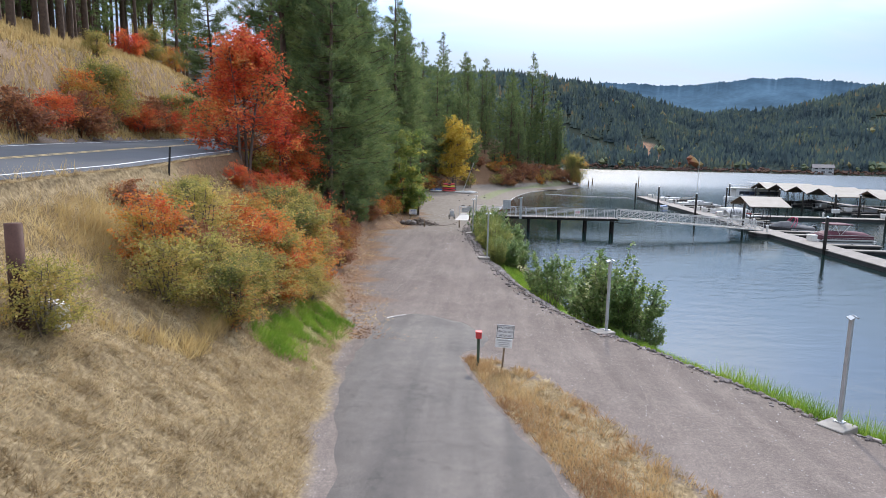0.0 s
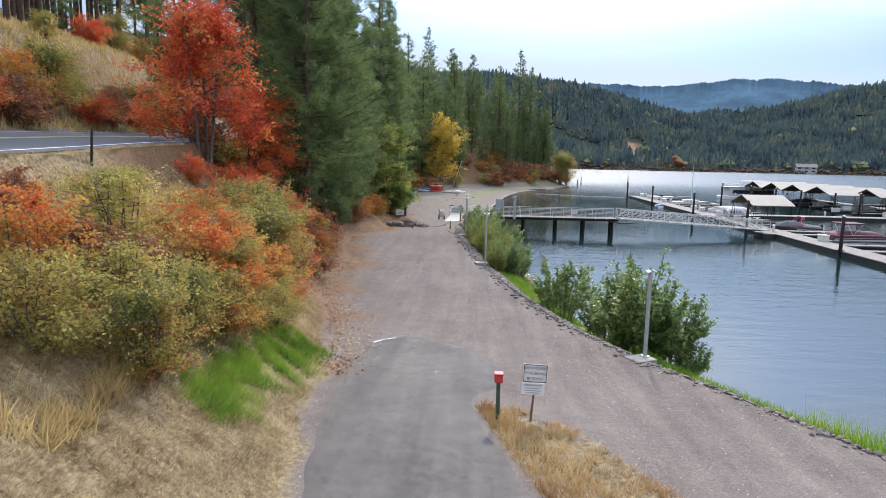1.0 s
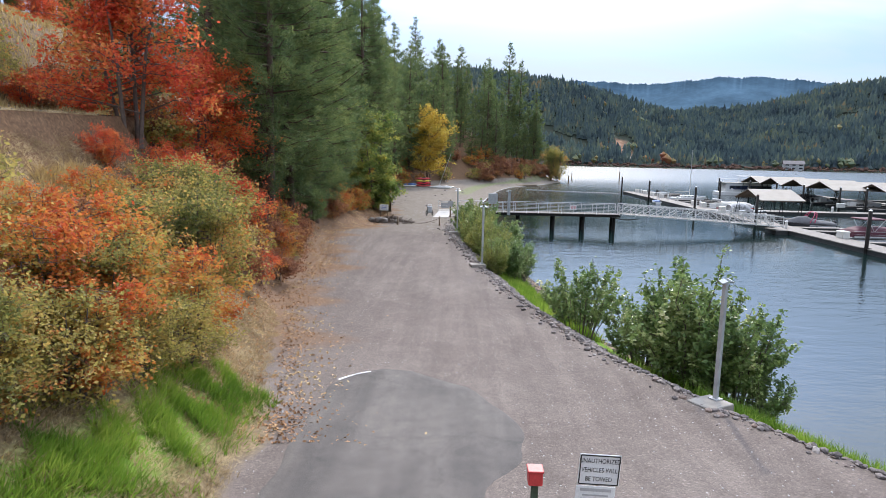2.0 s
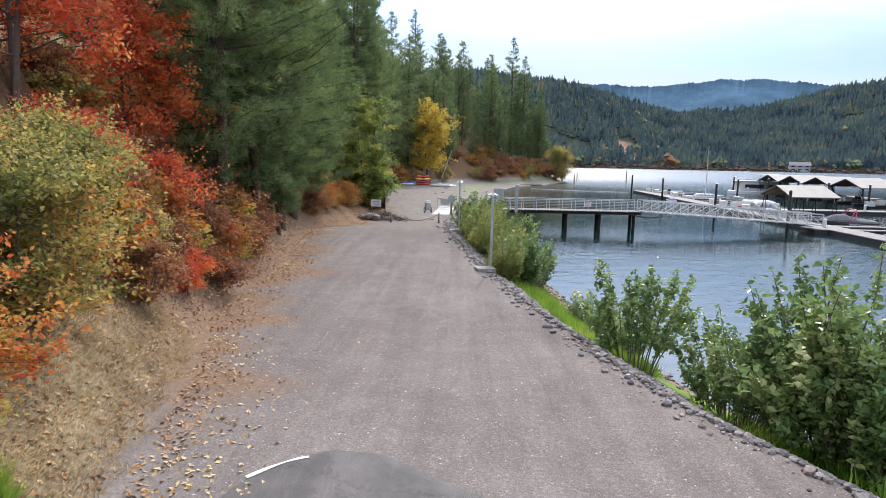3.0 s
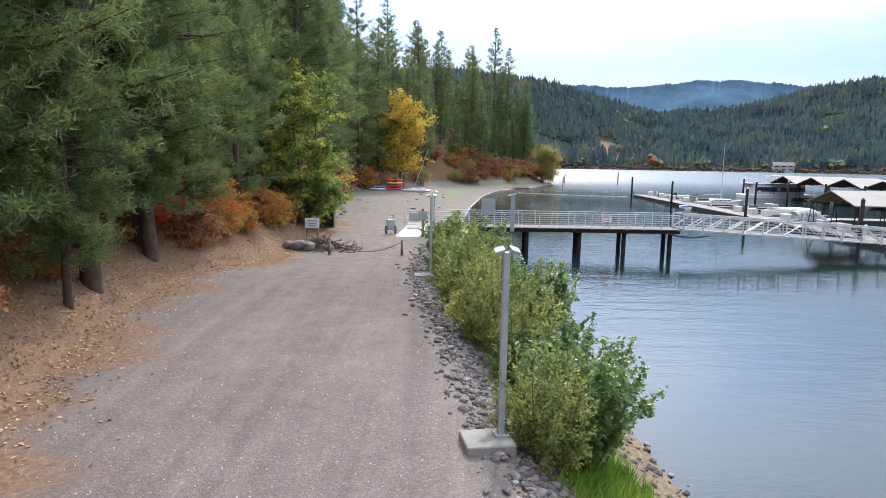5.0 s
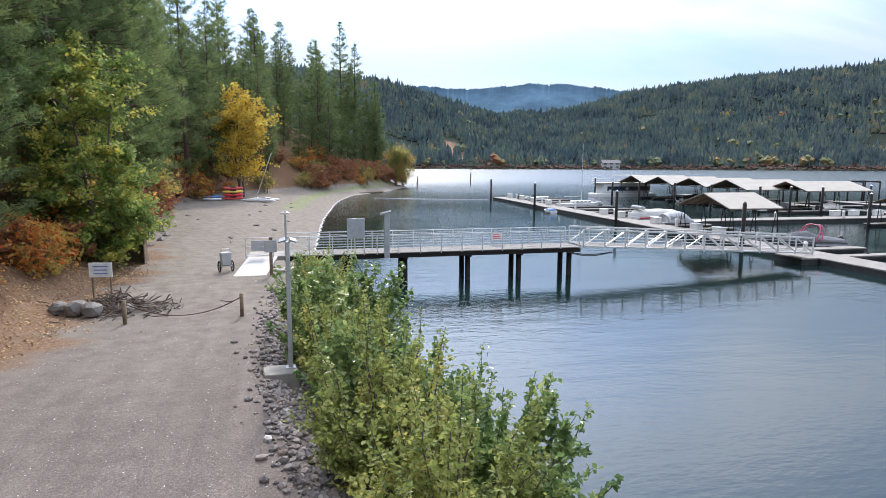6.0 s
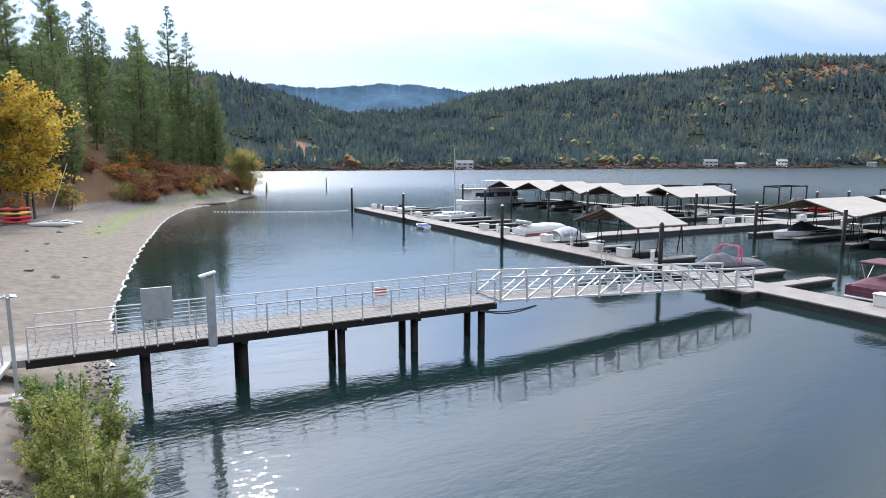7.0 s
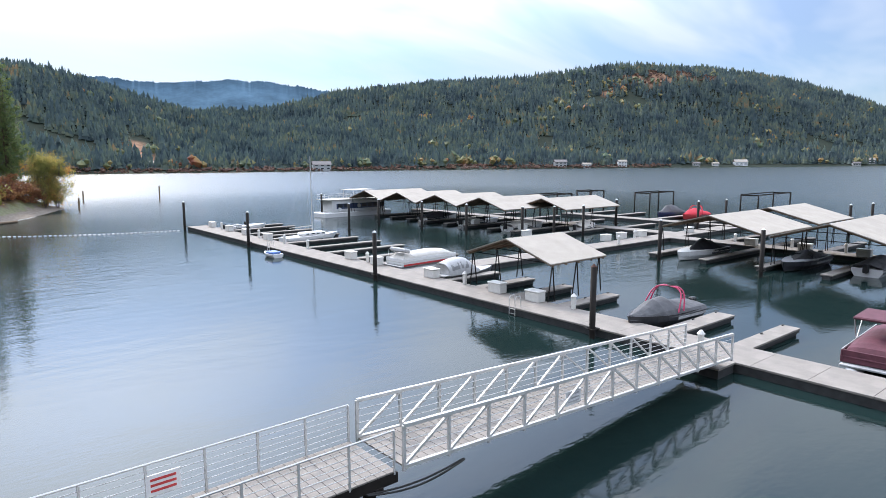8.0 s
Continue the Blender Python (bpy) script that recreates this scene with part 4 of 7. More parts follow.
def tapered(points, radii, sides=6):
    """A tube through points with radii."""
    V, F = [], []
    pts = [Vector(p) for p in points]
    for i, (p, rad) in enumerate(zip(pts, radii)):
        d = (pts[min(i + 1, len(pts) - 1)] - pts[max(i - 1, 0)]).normalized()
        a = d.orthogonal().normalized()
        b = d.cross(a)
        for k in range(sides):
            t = 2 * math.pi * k / sides
            V.append(p + a * (rad * math.cos(t)) + b * (rad * math.sin(t)))
    for i in range(len(pts) - 1):
        for k in range(sides):
            F.append((i * sides + k, i * sides + (k + 1) % sides, (i + 1) * sides + (k + 1) % sides, (i + 1) * sides + k))
    return [tuple(v) for v in V], F


def join(parts_list):
    V, F, o = [], [], 0
    for v, f in parts_list:
        V.extend(v)
        F.extend(tuple(i + o for i in q) for q in f)
        o += len(v)
    return V, F


def child(name, V, F, material, parent, smoothed=False, label=""):
    ob = new(name, raw(name, V, F, material, smoothed))
    ob.parent = parent
    if label:
        tagged(ob, label)
    return ob


def build_pine(h, crown_from, radius, seed, density=1.0, spire=1.0, fine=34):
    """A pine: bare tapered trunk below, whorls of limbs with tufts of needles above."""
    r = np.random.default_rng(seed)
    t = thing("pine_tree", "tall dark green pine with drooping limbs", "tree", group="pines on the hillside")
    lean = r.normal(0, 0.012, 2)
    zs = np.linspace(-0.6, h, 9)
    pts = [(lean[0] * z + 0.05 * math.sin(z), lean[1] * z, z) for z in zs]
    rad = [max(0.03, h * 0.012 * (1 - z / h * 0.93)) for z in zs]
    wood = [tapered(pts, rad, 8)]
    limbs, cen, dr = [], [], []
    z = h * crown_from
    while z < h * 0.985:
        s = (z / h - crown_from) / (1 - crown_from)
        reach = radius * (min(1, 0.55 + 1.6 * s) if s < 0.28 else (1 - (s - 0.28) / 0.72) ** (0.75 * spire)) + 0.25
        for k in range(int(r.integers(3, 6))):
            a = r.uniform(0, 2 * math.pi)
            ln = reach * r.uniform(0.55, 1.15)
            rise = r.uniform(-0.25, 0.1) + 0.45 * s
            base = np.array([lean[0] * z, lean[1] * z, z])
            d = np.array([math.cos(a), math.sin(a), rise])
            tip = base + d * ln + np.array([0, 0, 0.12 * ln])
            mid = base + d * ln * 0.5 - np.array([0, 0, 0.04 * ln])
            limbs.append(tapered([base, mid, tip], [0.02 + 0.012 * ln, 0.012 + 0.008 * ln, 0.008], 3))
            n = max(3, int(ln * 3.4 * density))
            q = np.sort(r.uniform(0.25, 1.02, n))
            for f in q:
                c = base + (mid - base) * min(1, 2 * f) + (tip - mid) * max(0, 2 * f - 1)
                c = c + r.normal(0, 0.16 * (0.5 + ln * 0.16), 3)
                cen.append(c)
                dr.append(unit(np.array([math.cos(a), math.sin(a), 0.5]) * 0.8))
        z += h * 0.018 * r.uniform(0.7, 1.3) + 0.12
    V, F = join(wood + limbs)
    child("trunk", V, F, M["bark"], t, True)
    cen, dr = np.repeat(np.array(cen), fine, 0), np.repeat(np.array(dr), fine, 0)
    dirs = unit(dr * 0.9 + r.normal(0, 0.8, dr.shape))
    ln = r.uniform(0.16, 0.34, len(cen)) * max(1.0, 24 / fine) ** 0.5
    V, F = spikes(cen + r.normal(0, 0.13, cen.shape), dirs, ln, ln * (0.075 if fine > 20 else 0.13), r)
    child("crown", V, F, M["needles"], t)
    return t


def build_broadleaf(name, label, category, h, radius, n_leaves, leaf, material, seed, trunk=0.09, from_z=0.12, stems=5, group="", lobes=26, bark="twig", squash=1.0, cone=0.0):
    """A broadleaf tree or shrub: several stems that fork, leaves in loose clumps round the twigs."""
    r = np.random.default_rng(seed)
    t = thing(name, label, category, group=group)
    wood, tips = [], []
    for s in range(stems):
        a = 2 * math.pi * s / stems + r.uniform(-0.4, 0.4)
        foot = np.array([math.cos(a), math.sin(a), 0]) * r.uniform(0, 0.16) * radius * (1 if stems > 1 else 0)
        top = np.array([math.cos(a) * radius * r.uniform(0.15, 0.55), math.sin(a) * radius * r.uniform(0.15, 0.55), h * r.uniform(0.65, 0.95)])
        if stems == 1:
            top = np.array([r.normal(0, 0.1), r.normal(0, 0.1), h * 0.95])
        mid = foot + (top - foot) * 0.5 + r.normal(0, 0.06 * radius, 3)
        wood.append(tapered([foot - np.array([0, 0, 0.25]), foot, mid, top], [trunk * 1.2, trunk, trunk * 0.6, 0.01], 5))
        for b in range(max(3, lobes // stems)):
            f = r.uniform(from_z, 1.0)
            p = foot + (mid - foot) * min(1, 2 * f) + (top - mid) * max(0, 2 * f - 1)
            g = r.uniform(0, 2 * math.pi)
            out = radius * math.sqrt(max(0.03, 1 - ((f - 0.45) / 0.62) ** 2)) * r.uniform(0.4, 1.0) * (0.82 + 0.3 * math.sin(2 * g + seed) * math.sin(5 * f + seed * 1.7))
            out *= max(0.1, 1 + cone * (0.45 - f))
            q = np.array([math.cos(g) * out, math.sin(g) * out, p[2] + r.uniform(0.0, 0.28) * out * squash])
            q[:2] += p[:2] * 0.35
            q[2] = min(q[2], h)
            mid2 = (p + q) / 2 + np.array([0, 0, 0.05 * h * r.uniform(-0.3, 1)])
            wood.append(tapered([p, mid2, q], [trunk * 0.4, trunk * 0.25, 0.006], 3))
            for e in range(7):
                g0 = mid2 + (q - mid2) * r.uniform(-0.2, 1.0)
                tw = g0 + r.normal(0, 1, 3) * radius * np.array([0.2, 0.2, 0.13]) + (q - p) * r.uniform(0, 0.3) + np.array([0, 0, 0.05 * radius])
                tw[2] = min(tw[2], h * 1.03)
                wood.append(tapered([g0, (g0 + tw) / 2 + np.array([0, 0, 0.02 * radius]), tw], [trunk * 0.14, trunk * 0.09, 0.003], 3))
                tips.append((g0, tw))
    V, F = join(wood)
    child("trunk" if category == "tree" else "branchwork", V, F, M[bark], t, True)
    root, end = np.array([a for a, b in tips]), np.array([b for a, b in tips])
    weight = r.uniform(0.25, 1, len(tips)) ** 1.3
    k = r.choice(len(tips), n_leaves, p=weight / weight.sum())
    f = r.uniform(0.1, 1.05, n_leaves)[:, None]
    c = root[k] + (end[k] - root[k]) * f + r.normal(0, 1, (n_leaves, 3)) * radius * 0.045
    c = c[c[:, 2] > 0.04]
    V, F = leaves(c, leaf, r)
    child("foliage", V, F, M[material], t)
    return t


def put(t, x, y, turn=0.0, size=1.0, sink=0.1):
    """Stands a plant on the land."""
    t.matrix_world = pose(x, y, float(rough_height(x, y)) - sink, 0, 0, turn) @ Matrix.Diagonal((size, size, size, 1))
    return t


def copy_put(t, x, y, turn=0.0, size=1.0, sink=0.1, label=""):
    m = pose(x, y, float(rough_height(x, y)) - sink, 0, 0, turn)
    c = copy_thing(t, m)
    c.scale = (size, size, size)
    if label:
        c["label"] = label
    return c


def ground_at(x, y):
    return float(rough_height(x, y)) - 0.1


# pines: five shapes, then copies up the hillside
P = [build_pine(26, 0.1, 4.4, 11, 1.15), build_pine(30, 0.09, 4.2, 12, 1.1), build_pine(22, 0.1, 3.9, 13, 1.25), build_pine(28, 0.42, 3.4, 14, 0.9, 1.0, 10), build_pine(17, 0.12, 3.0, 15, 1.3, 1.3)]
put(P[0], -12.6, 47.5, 10)
put(P[1], -14.8, 53, 70)
put(P[2], -13.2, 58.5, 130)
put(P[3], -15.6, 48, 200)
put(P[4], -12.4, 71.5, 20, 0.95)
for k, x, y, s in ((2, -16, 61, 1.1), (0, -15.5, 66, 0.95), (1, -20, 58, 1.0), (1, -17.5, 73, 1.0), (0, -15.5, 80, 0.95), (2, -14.5, 88, 1.0), (1, -19, 91, 1.05), (0, -17, 98, 0.95), (2, -19, 107, 1.05),
                   (1, -22, 112, 1.0), (0, -19, 118, 0.9), (1, -22, 128, 0.95), (2, -20.5, 138, 1.0), (0, -22, 146, 0.95), (1, -18, 155, 0.92), (2, -13, 163, 0.95), (0, -11, 173, 0.95), (1, -6, 183, 0.95), (2, -1, 193, 0.65),
                   (0, 0, 203, 0.66), (1, 6, 211, 0.84), (2, 4, 220, 0.7), (1, 15.2, 227.6, 1.3), (0, 8.5, 226, 1.12), (1, 19, 230, 1.2), (2, 21, 224, 0.9), (0, 24, 221, 0.8), (2, 27.5, 219, 0.5), (0, -8, 200, 1.0), (1, -14, 190, 1.0), (2, -24, 158, 1.0),
                   (1, -13.4, 92, 1.05), (1, -12.9, 99.5, 1.0), (0, -14.2, 96, 1.1), (1, -14.2, 106, 1.05), (0, -15.2, 113, 1.1), (1, -15.8, 124, 1.05), (1, -14.4, 141, 1.1), (0, -12.4, 151, 1.15), (1, -28, 138, 1.0), (0, -27, 121, 1.0), (2, -25, 102, 1.0), (1, -26, 88, 1.0), (0, -24, 74, 1.0), (2, -29, 66, 0.9)):
    copy_put(P[k], x, y, (x * 37 + y * 53) % 360, s)
for x, y, s in ((2, 186, 0.6), (5, 193, 0.55), (9.5, 200, 0.62), (13, 205, 0.6), (10, 213, 0.68), (17, 212, 0.6), (14, 220, 0.72), (20, 217, 0.62), (23.5, 214.5, 0.45), (-4, 178, 0.6), (-8, 172, 0.62)):
    copy_put(P[2], x, y, (x * 41 + y * 29) % 360, s, label="smaller dark pine in the dense wood on the point")
for k, x, y, s in ((0, -11.7, 54.6, 1.08), (2, -12.4, 60.2, 1.1), (0, -11.3, 44.6, 0.85), (2, -11.4, 49.6, 1.0)):
    copy_put(P[k], x, y, x * 70 % 360, s, label="broad dark pine overhanging the edge of the track")
for x, y, s in ((-13.0, 60.5, 1.0), (-12.4, 64.6, 0.85), (-11.2, 52.5, 0.7), (-15.2, 69, 1.1)):
    copy_put(P[4], x, y, y * 31 % 360, s, label="young pine with low branches at the track edge")
# second rows that close the hillside
P.append(build_pine(24, 0.1, 3.9, 16, 0.62, 1.0, 12))
P[5].matrix_world = pose(-20, 84, ground_at(-20, 84), 0, 0, 0)
for i in range(66):
    y = rng.uniform(62, 235)
    x = float(np.interp(y, *TOE)) - 4.5 - 40 * rng.uniform(0, 1) ** 1.4
    xh = float(np.interp(y, *HWAY))
    if xh - 15 < x < xh + 2 and y < 200:
        x = xh + 3 + 2 * rng.uniform(0, 1)
    copy_put(P[5], x, y, rng.uniform(0, 360), rng.uniform(0.75, 1.15), label="dark green pine in the dense hillside wood")
for i in range(26):
    y = rng.uniform(98, 178)
    x = float(np.interp(y, *TOE)) - 3.5 - 13 * rng.uniform(0, 1)
    copy_put(P[5], x, y, rng.uniform(0, 360), rng.uniform(0.6, 1.0), label="dark green pine in the dense wood behind the beach")
# open pine wood above the cut bank
for i in range(100):
    y = 36 + 100 * rng.uniform(0, 1)
    x = float(np.interp(y, *HWAY)) - 16.2 - 30 * rng.uniform(0, 1) ** 1.2
    copy_put(P[3], x, y, rng.uniform(0, 360), rng.uniform(0.75, 1.1), label="tall pine with a long bare trunk on the dry slope")
for i in range(60):
    y = 30 + 95 * rng.uniform(0, 1)
    x = float(np.interp(y, *HWAY)) - 34 - 40 * rng.uniform(0, 1)
    copy_put(P[5], x, y, rng.uniform(0, 360), rng.uniform(0.8, 1.2), label="dark green pine deep in the hillside wood")
for x, y, s in ((-46, 58, 0.45), (-52, 84, 0.5)):
    copy_put(P[4], x, y, 40, s, label="young green pine on the dry slope")

# autumn broadleaf trees
red = build_broadleaf("red_maple", "flaming red autumn tree beside the highway bank", "tree", 8.6, 3.8, 19000, 0.16, "leaf_red", 21, 0.1, 0.16, 4, lobes=76, cone=1.75)
put(red, -14.2, 35.8)
copy_put(red, -13.6, 42.5, 110, 0.85, label="red and orange autumn tree below the highway shoulder")
ylw = build_broadleaf("yellow_tree", "golden yellow autumn tree behind the beach", "tree", 20, 6.3, 8500, 0.42, "leaf_yellow", 22, 0.16, 0.22, 3, lobes=60)
put(ylw, -7.6, 149)
lime = build_broadleaf("birch_tree", "green tree turning yellow beside the notice shed", "tree", 12.5, 3.4, 17000, 0.24, "leaf_turning", 23, 0.11, 0.06, 2, lobes=56)
put(lime, -10.1, 81)
copy_put(lime, -12.6, 86.5, 90, 1.05, label="tall green and yellow tree above the notice shed")

# shrubs: a few shapes, then copies
G1 = "shrubs on the bank"
s_or = build_broadleaf("autumn_shrub", "orange and red autumn shrub on the grass bank", "shrub", 2.6, 1.7, 7000, 0.1, "leaf_orange", 24, 0.03, 0.1, 8, G1, 56)
put(s_or, -8.0, 22.6)
s_ol = build_broadleaf("autumn_shrub", "olive and yellow autumn shrub beside the track", "shrub", 3.5, 2.2, 10000, 0.1, "leaf_olive", 25, 0.035, 0.1, 9, G1, 64)
put(s_ol, -8.3, 28.2)
s_br = build_broadleaf("autumn_shrub", "russet autumn shrub on the slope", "shrub", 2.0, 1.7, 3500, 0.13, "leaf_brown", 26, 0.03, 0.1, 7, G1, 40)
put(s_br, -9.8, 24.8, 0, 0.6)
s_yl = build_broadleaf("autumn_shrub", "yellow-green autumn shrub in dry grass", "shrub", 2.4, 1.8, 6500, 0.09, "leaf_gold", 27, 0.03, 0.08, 9, G1, 56)
put(s_yl, -9.2, 19.2)
s_rd = build_broadleaf("red_shrub", "bright red sumac shrub below the red tree", "shrub", 2.2, 1.5, 9000, 0.075, "leaf_red", 28, 0.03, 0.1, 8, G1, 60)
put(s_rd, -12.6, 31.0, 0, 0.65)
for sh, x, y, a, k in ((s_ol, -10.6, 21.4, 50, 0.45), (s_or, -6.9, 20.2, 120, 0.75), (s_yl, -7.2, 18.4, 30, 0.7), (s_br, -10.8, 18.2, 80, 0.5), (s_or, -7.3, 25.0, 200, 0.85), (s_br, -8.9, 17.2, 10, 0.7), (s_yl, -7.6, 9.8, 160, 0.6), (s_yl, -8.6, 8.8, 60, 0.5),
                       (s_ol, -10.2, 31.0, 90, 0.85), (s_rd, -11.6, 34.2, 40, 1.2), (s_ol, -9.7, 31.2, 250, 0.95), (s_rd, -11.2, 38.0, 40, 1.4), (s_yl, -9.6, 34.2, 70, 0.8), (s_or, -10.8, 36.2, 0, 0.9), (s_rd, -12.6, 36.5, 100, 1.1), (s_br, -10.9, 40, 60, 0.8), (s_or, -11.6, 47.2, 30, 0.5),
                       (s_br, -12, 44, 10, 0.9), (s_br, -13, 51, 120, 1.0), (s_or, -14, 56, 20, 0.9), (s_br, -14.4, 62, 70, 1.1), (s_or, -13.4, 66, 180, 1.0), (s_br, -12.4, 75, 30, 0.9), (s_yl, -14, 70, 0, 0.8), (s_or, -14.8, 74, 50, 1.3), (s_br, -16, 69, 0, 1.3)):
    copy_put(sh, x, y, a, k)
for sh, x, y, a, k in ((s_ol, -6.6, 15.6, 20, 0.62), (s_yl, -7.6, 14.2, 140, 0.75), (s_or, -8.6, 15.4, 70, 0.8), (s_br, -8.4, 18.6, 220, 0.8), (s_or, -7.4, 22.0, 10, 0.95), (s_or, -9.4, 22.6, 110, 0.6), (s_yl, -6.7, 23.4, 200, 0.7),
                       (s_ol, -8.9, 25.6, 30, 0.7), (s_or, -10.4, 26.8, 300, 0.6), (s_or, -7.9, 20.6, 90, 0.8), (s_ol, -9.4, 29.4, 60, 0.8), (s_yl, -11.4, 24.0, 200, 0.45), (s_yl, -7.6, 16.6, 15, 0.8), (s_ol, -7.0, 18.0, 75, 0.6), (s_yl, -6.9, 19.8, 255, 0.75), (s_ol, -7.6, 21.2, 300, 0.65),
                       (s_yl, -6.8, 21.8, 160, 0.6), (s_br, -7.0, 16.6, 95, 0.6)):
    copy_put(sh, x, y, a, k)
for sh, x, y, a, k in ((s_br, -8.7, 32.6, 0, 0.8), (s_rd, -9.3, 36.0, 80, 0.75), (s_br, -9.3, 38.6, 150, 0.8), (s_or, -9.7, 41.2, 40, 0.7), (s_br, -9.8, 43.4, 260, 0.9), (s_br, -10.8, 47.6, 10, 0.8), (s_br, -9.9, 35.0, 200, 0.9), (s_br, -10.6, 41.0, 100, 1.0),
                       (s_rd, -14.2, 66.2, 30, 1.3), (s_or, -15.2, 70.2, 90, 1.3), (s_rd, -13.6, 62.4, 150, 1.1), (s_or, -12.8, 68.0, 300, 1.0), (s_br, -11.8, 63.4, 0, 1.0), (s_or, -11.6, 66.8, 77, 0.7)):
    copy_put(sh, x, y, a, k)
FAR = [build_broadleaf("autumn_shrub", lb, "shrub", h, w, 1100, 0.2, mt, sd, 0.03, 0.1, 5, "undergrowth", 26) for lb, h, w, mt, sd in (
    ("russet undergrowth at the edge of the wood", 2.0, 1.7, "leaf_brown", 41), ("orange undergrowth at the edge of the wood", 2.4, 1.7, "leaf_orange", 42),
    ("olive undergrowth at the edge of the wood", 2.8, 1.9, "leaf_olive", 43), ("golden undergrowth at the edge of the wood", 2.2, 1.7, "leaf_gold", 44))]
for sh, y in zip(FAR, (84, 90, 96, 102)):
    put(sh, float(np.interp(y, *TOE)) - 1.6, y)
for i in range(110):
    y = rng.uniform(27, 80)
    x = float(np.interp(y, *TOE)) - 1.2 - rng.uniform(0, 3.0 if y < 38 else 6.5)
    copy_put((FAR[0], FAR[1], FAR[0], FAR[1], FAR[3])[i % 5], x, y, rng.uniform(0, 360), rng.uniform(0.35, 1.0), label="low russet undergrowth on the shaded slope")
# undergrowth at the back of the beach and along the wooded point
for i in range(90):
    y = rng.uniform(84, 200)
    x = float(np.interp(y, *TOE)) - 0.3 - 11 * rng.uniform(0, 1) ** 1.5
    copy_put((FAR[0], FAR[1], FAR[0], FAR[2], FAR[0], FAR[0])[int(rng.integers(0, 6))], x, y, rng.uniform(0, 360), rng.uniform(0.9, 2.1))
for x, y, k, up in ((31.2, 219, 1.7, 1.9), (28.9, 217, 1.9, 1.75), (30, 222, 1.9, 1.7)):
    copy_put(s_ol, x, y, x * 50 % 360, k, label="tall olive willow thicket at the wooded point").scale.z = k * up
for x, y, k in ((25.5, 213.5, 2.2), (22, 209, 2.4), (18.5, 205, 2.2), (15, 200, 2.0), (11, 195, 2.0)):
    copy_put(s_br, x, y, x * 50 % 360, k, label="bare brown thicket along the wooded point")
# shrubs at the foot of the cut beyond the highway
for sh, dx, y, k in ((s_br, 10.2, 31, 1.3), (s_rd, 10.6, 35, 1.2), (s_br, 10.0, 38.5, 1.5), (s_or, 11.4, 42, 1.3), (s_ol, 11.2, 46, 1.5), (s_yl, 11.6, 49.5, 1.5), (s_rd, 10.0, 52, 1.3), (s_br, 10.4, 56, 1.6), (s_br, 11.2, 61, 1.5), (s_rd, 10.2, 65, 1.4),
                     (s_ol, 10.8, 71, 1.4), (s_yl, 10.2, 76, 1.6), (s_or, 10.6, 83, 1.5), (s_yl, 10.6, 92, 1.7), (s_ol, 11, 104, 1.7), (s_rd, 16.5, 74, 1.6), (s_ol, 16.2, 83, 1.5), (s_or, 15.5, 96, 1.5), (s_yl, 14.6, 55, 0.9)):
    copy_put(sh, float(np.interp(y, *HWAY)) - dx, y, y * 40 % 360, k)

# green alders and willows along the water
G2 = "bushes along the shore"


def build_alder(name, label, h, radius, stems, per, leaf, material, seed):
    """A bush of many upright shoots that fan out from one foot, leaves set along each shoot and its side twigs."""
    r = np.random.default_rng(seed)
    t = thing(name, label, "bush", group=G2)
    wood, cen = [], []
    for s in range(stems):
        a = r.uniform(0, 2 * math.pi)
        out = radius * r.uniform(0.1, 1.0) ** 0.7
        hh = h * r.uniform(0.5, 1.0) * (1 - 0.3 * out / radius)
        foot = np.array([math.cos(a), math.sin(a), 0]) * out * 0.3
        tip = np.array([math.cos(a) * out, math.sin(a) * out, hh])
        mid = (foot + tip) / 2 + np.array([math.cos(a), math.sin(a), 0.4]) * 0.1 * r.uniform(-1, 1) + np.array([0, 0, 0.1 * hh])
        path = [foot - np.array([0, 0, 0.2]), foot * 0.7 + mid * 0.3, mid, (mid + tip) / 2 + r.normal(0, 0.05, 3), tip]
        wood.append(tapered(path, [0.022, 0.018, 0.013, 0.009, 0.004], 4))
        twigs = [(path, 0.3, 1.0)]
        for k in range(6):
            f = r.uniform(0.25, 0.85)
            p = foot + (tip - foot) * f
            d = unit(np.array([r.normal(), r.normal(), r.uniform(0.3, 1.2)])) * r.uniform(0.2, 0.55) * (1.2 - f * 0.6)
            tw = [p, p + d * 0.5 + np.array([0, 0, 0.03]), p + d]
            wood.append(tapered(tw, [0.008, 0.006, 0.003], 3))
            twigs.append((tw, 0.15, 1.0))
        for path_, f0, f1 in twigs:
            n = per if path_ is path else per // 4
            for q in r.uniform(f0, f1, n):
                g = q * (len(path_) - 1)
                i = min(int(g), len(path_) - 2)
                cen.append(path_[i] + (path_[i + 1] - path_[i]) * (g - i) + r.normal(0, 0.055, 3))
    V, F = join(wood)
    child("branchwork", V, F, M["twig"], t, True)
    cen = np.array(cen)
    V, F = leaves(cen[cen[:, 2] > 0.05], leaf, r, 0.7)
    child("foliage", V, F, M[material], t)
    return t


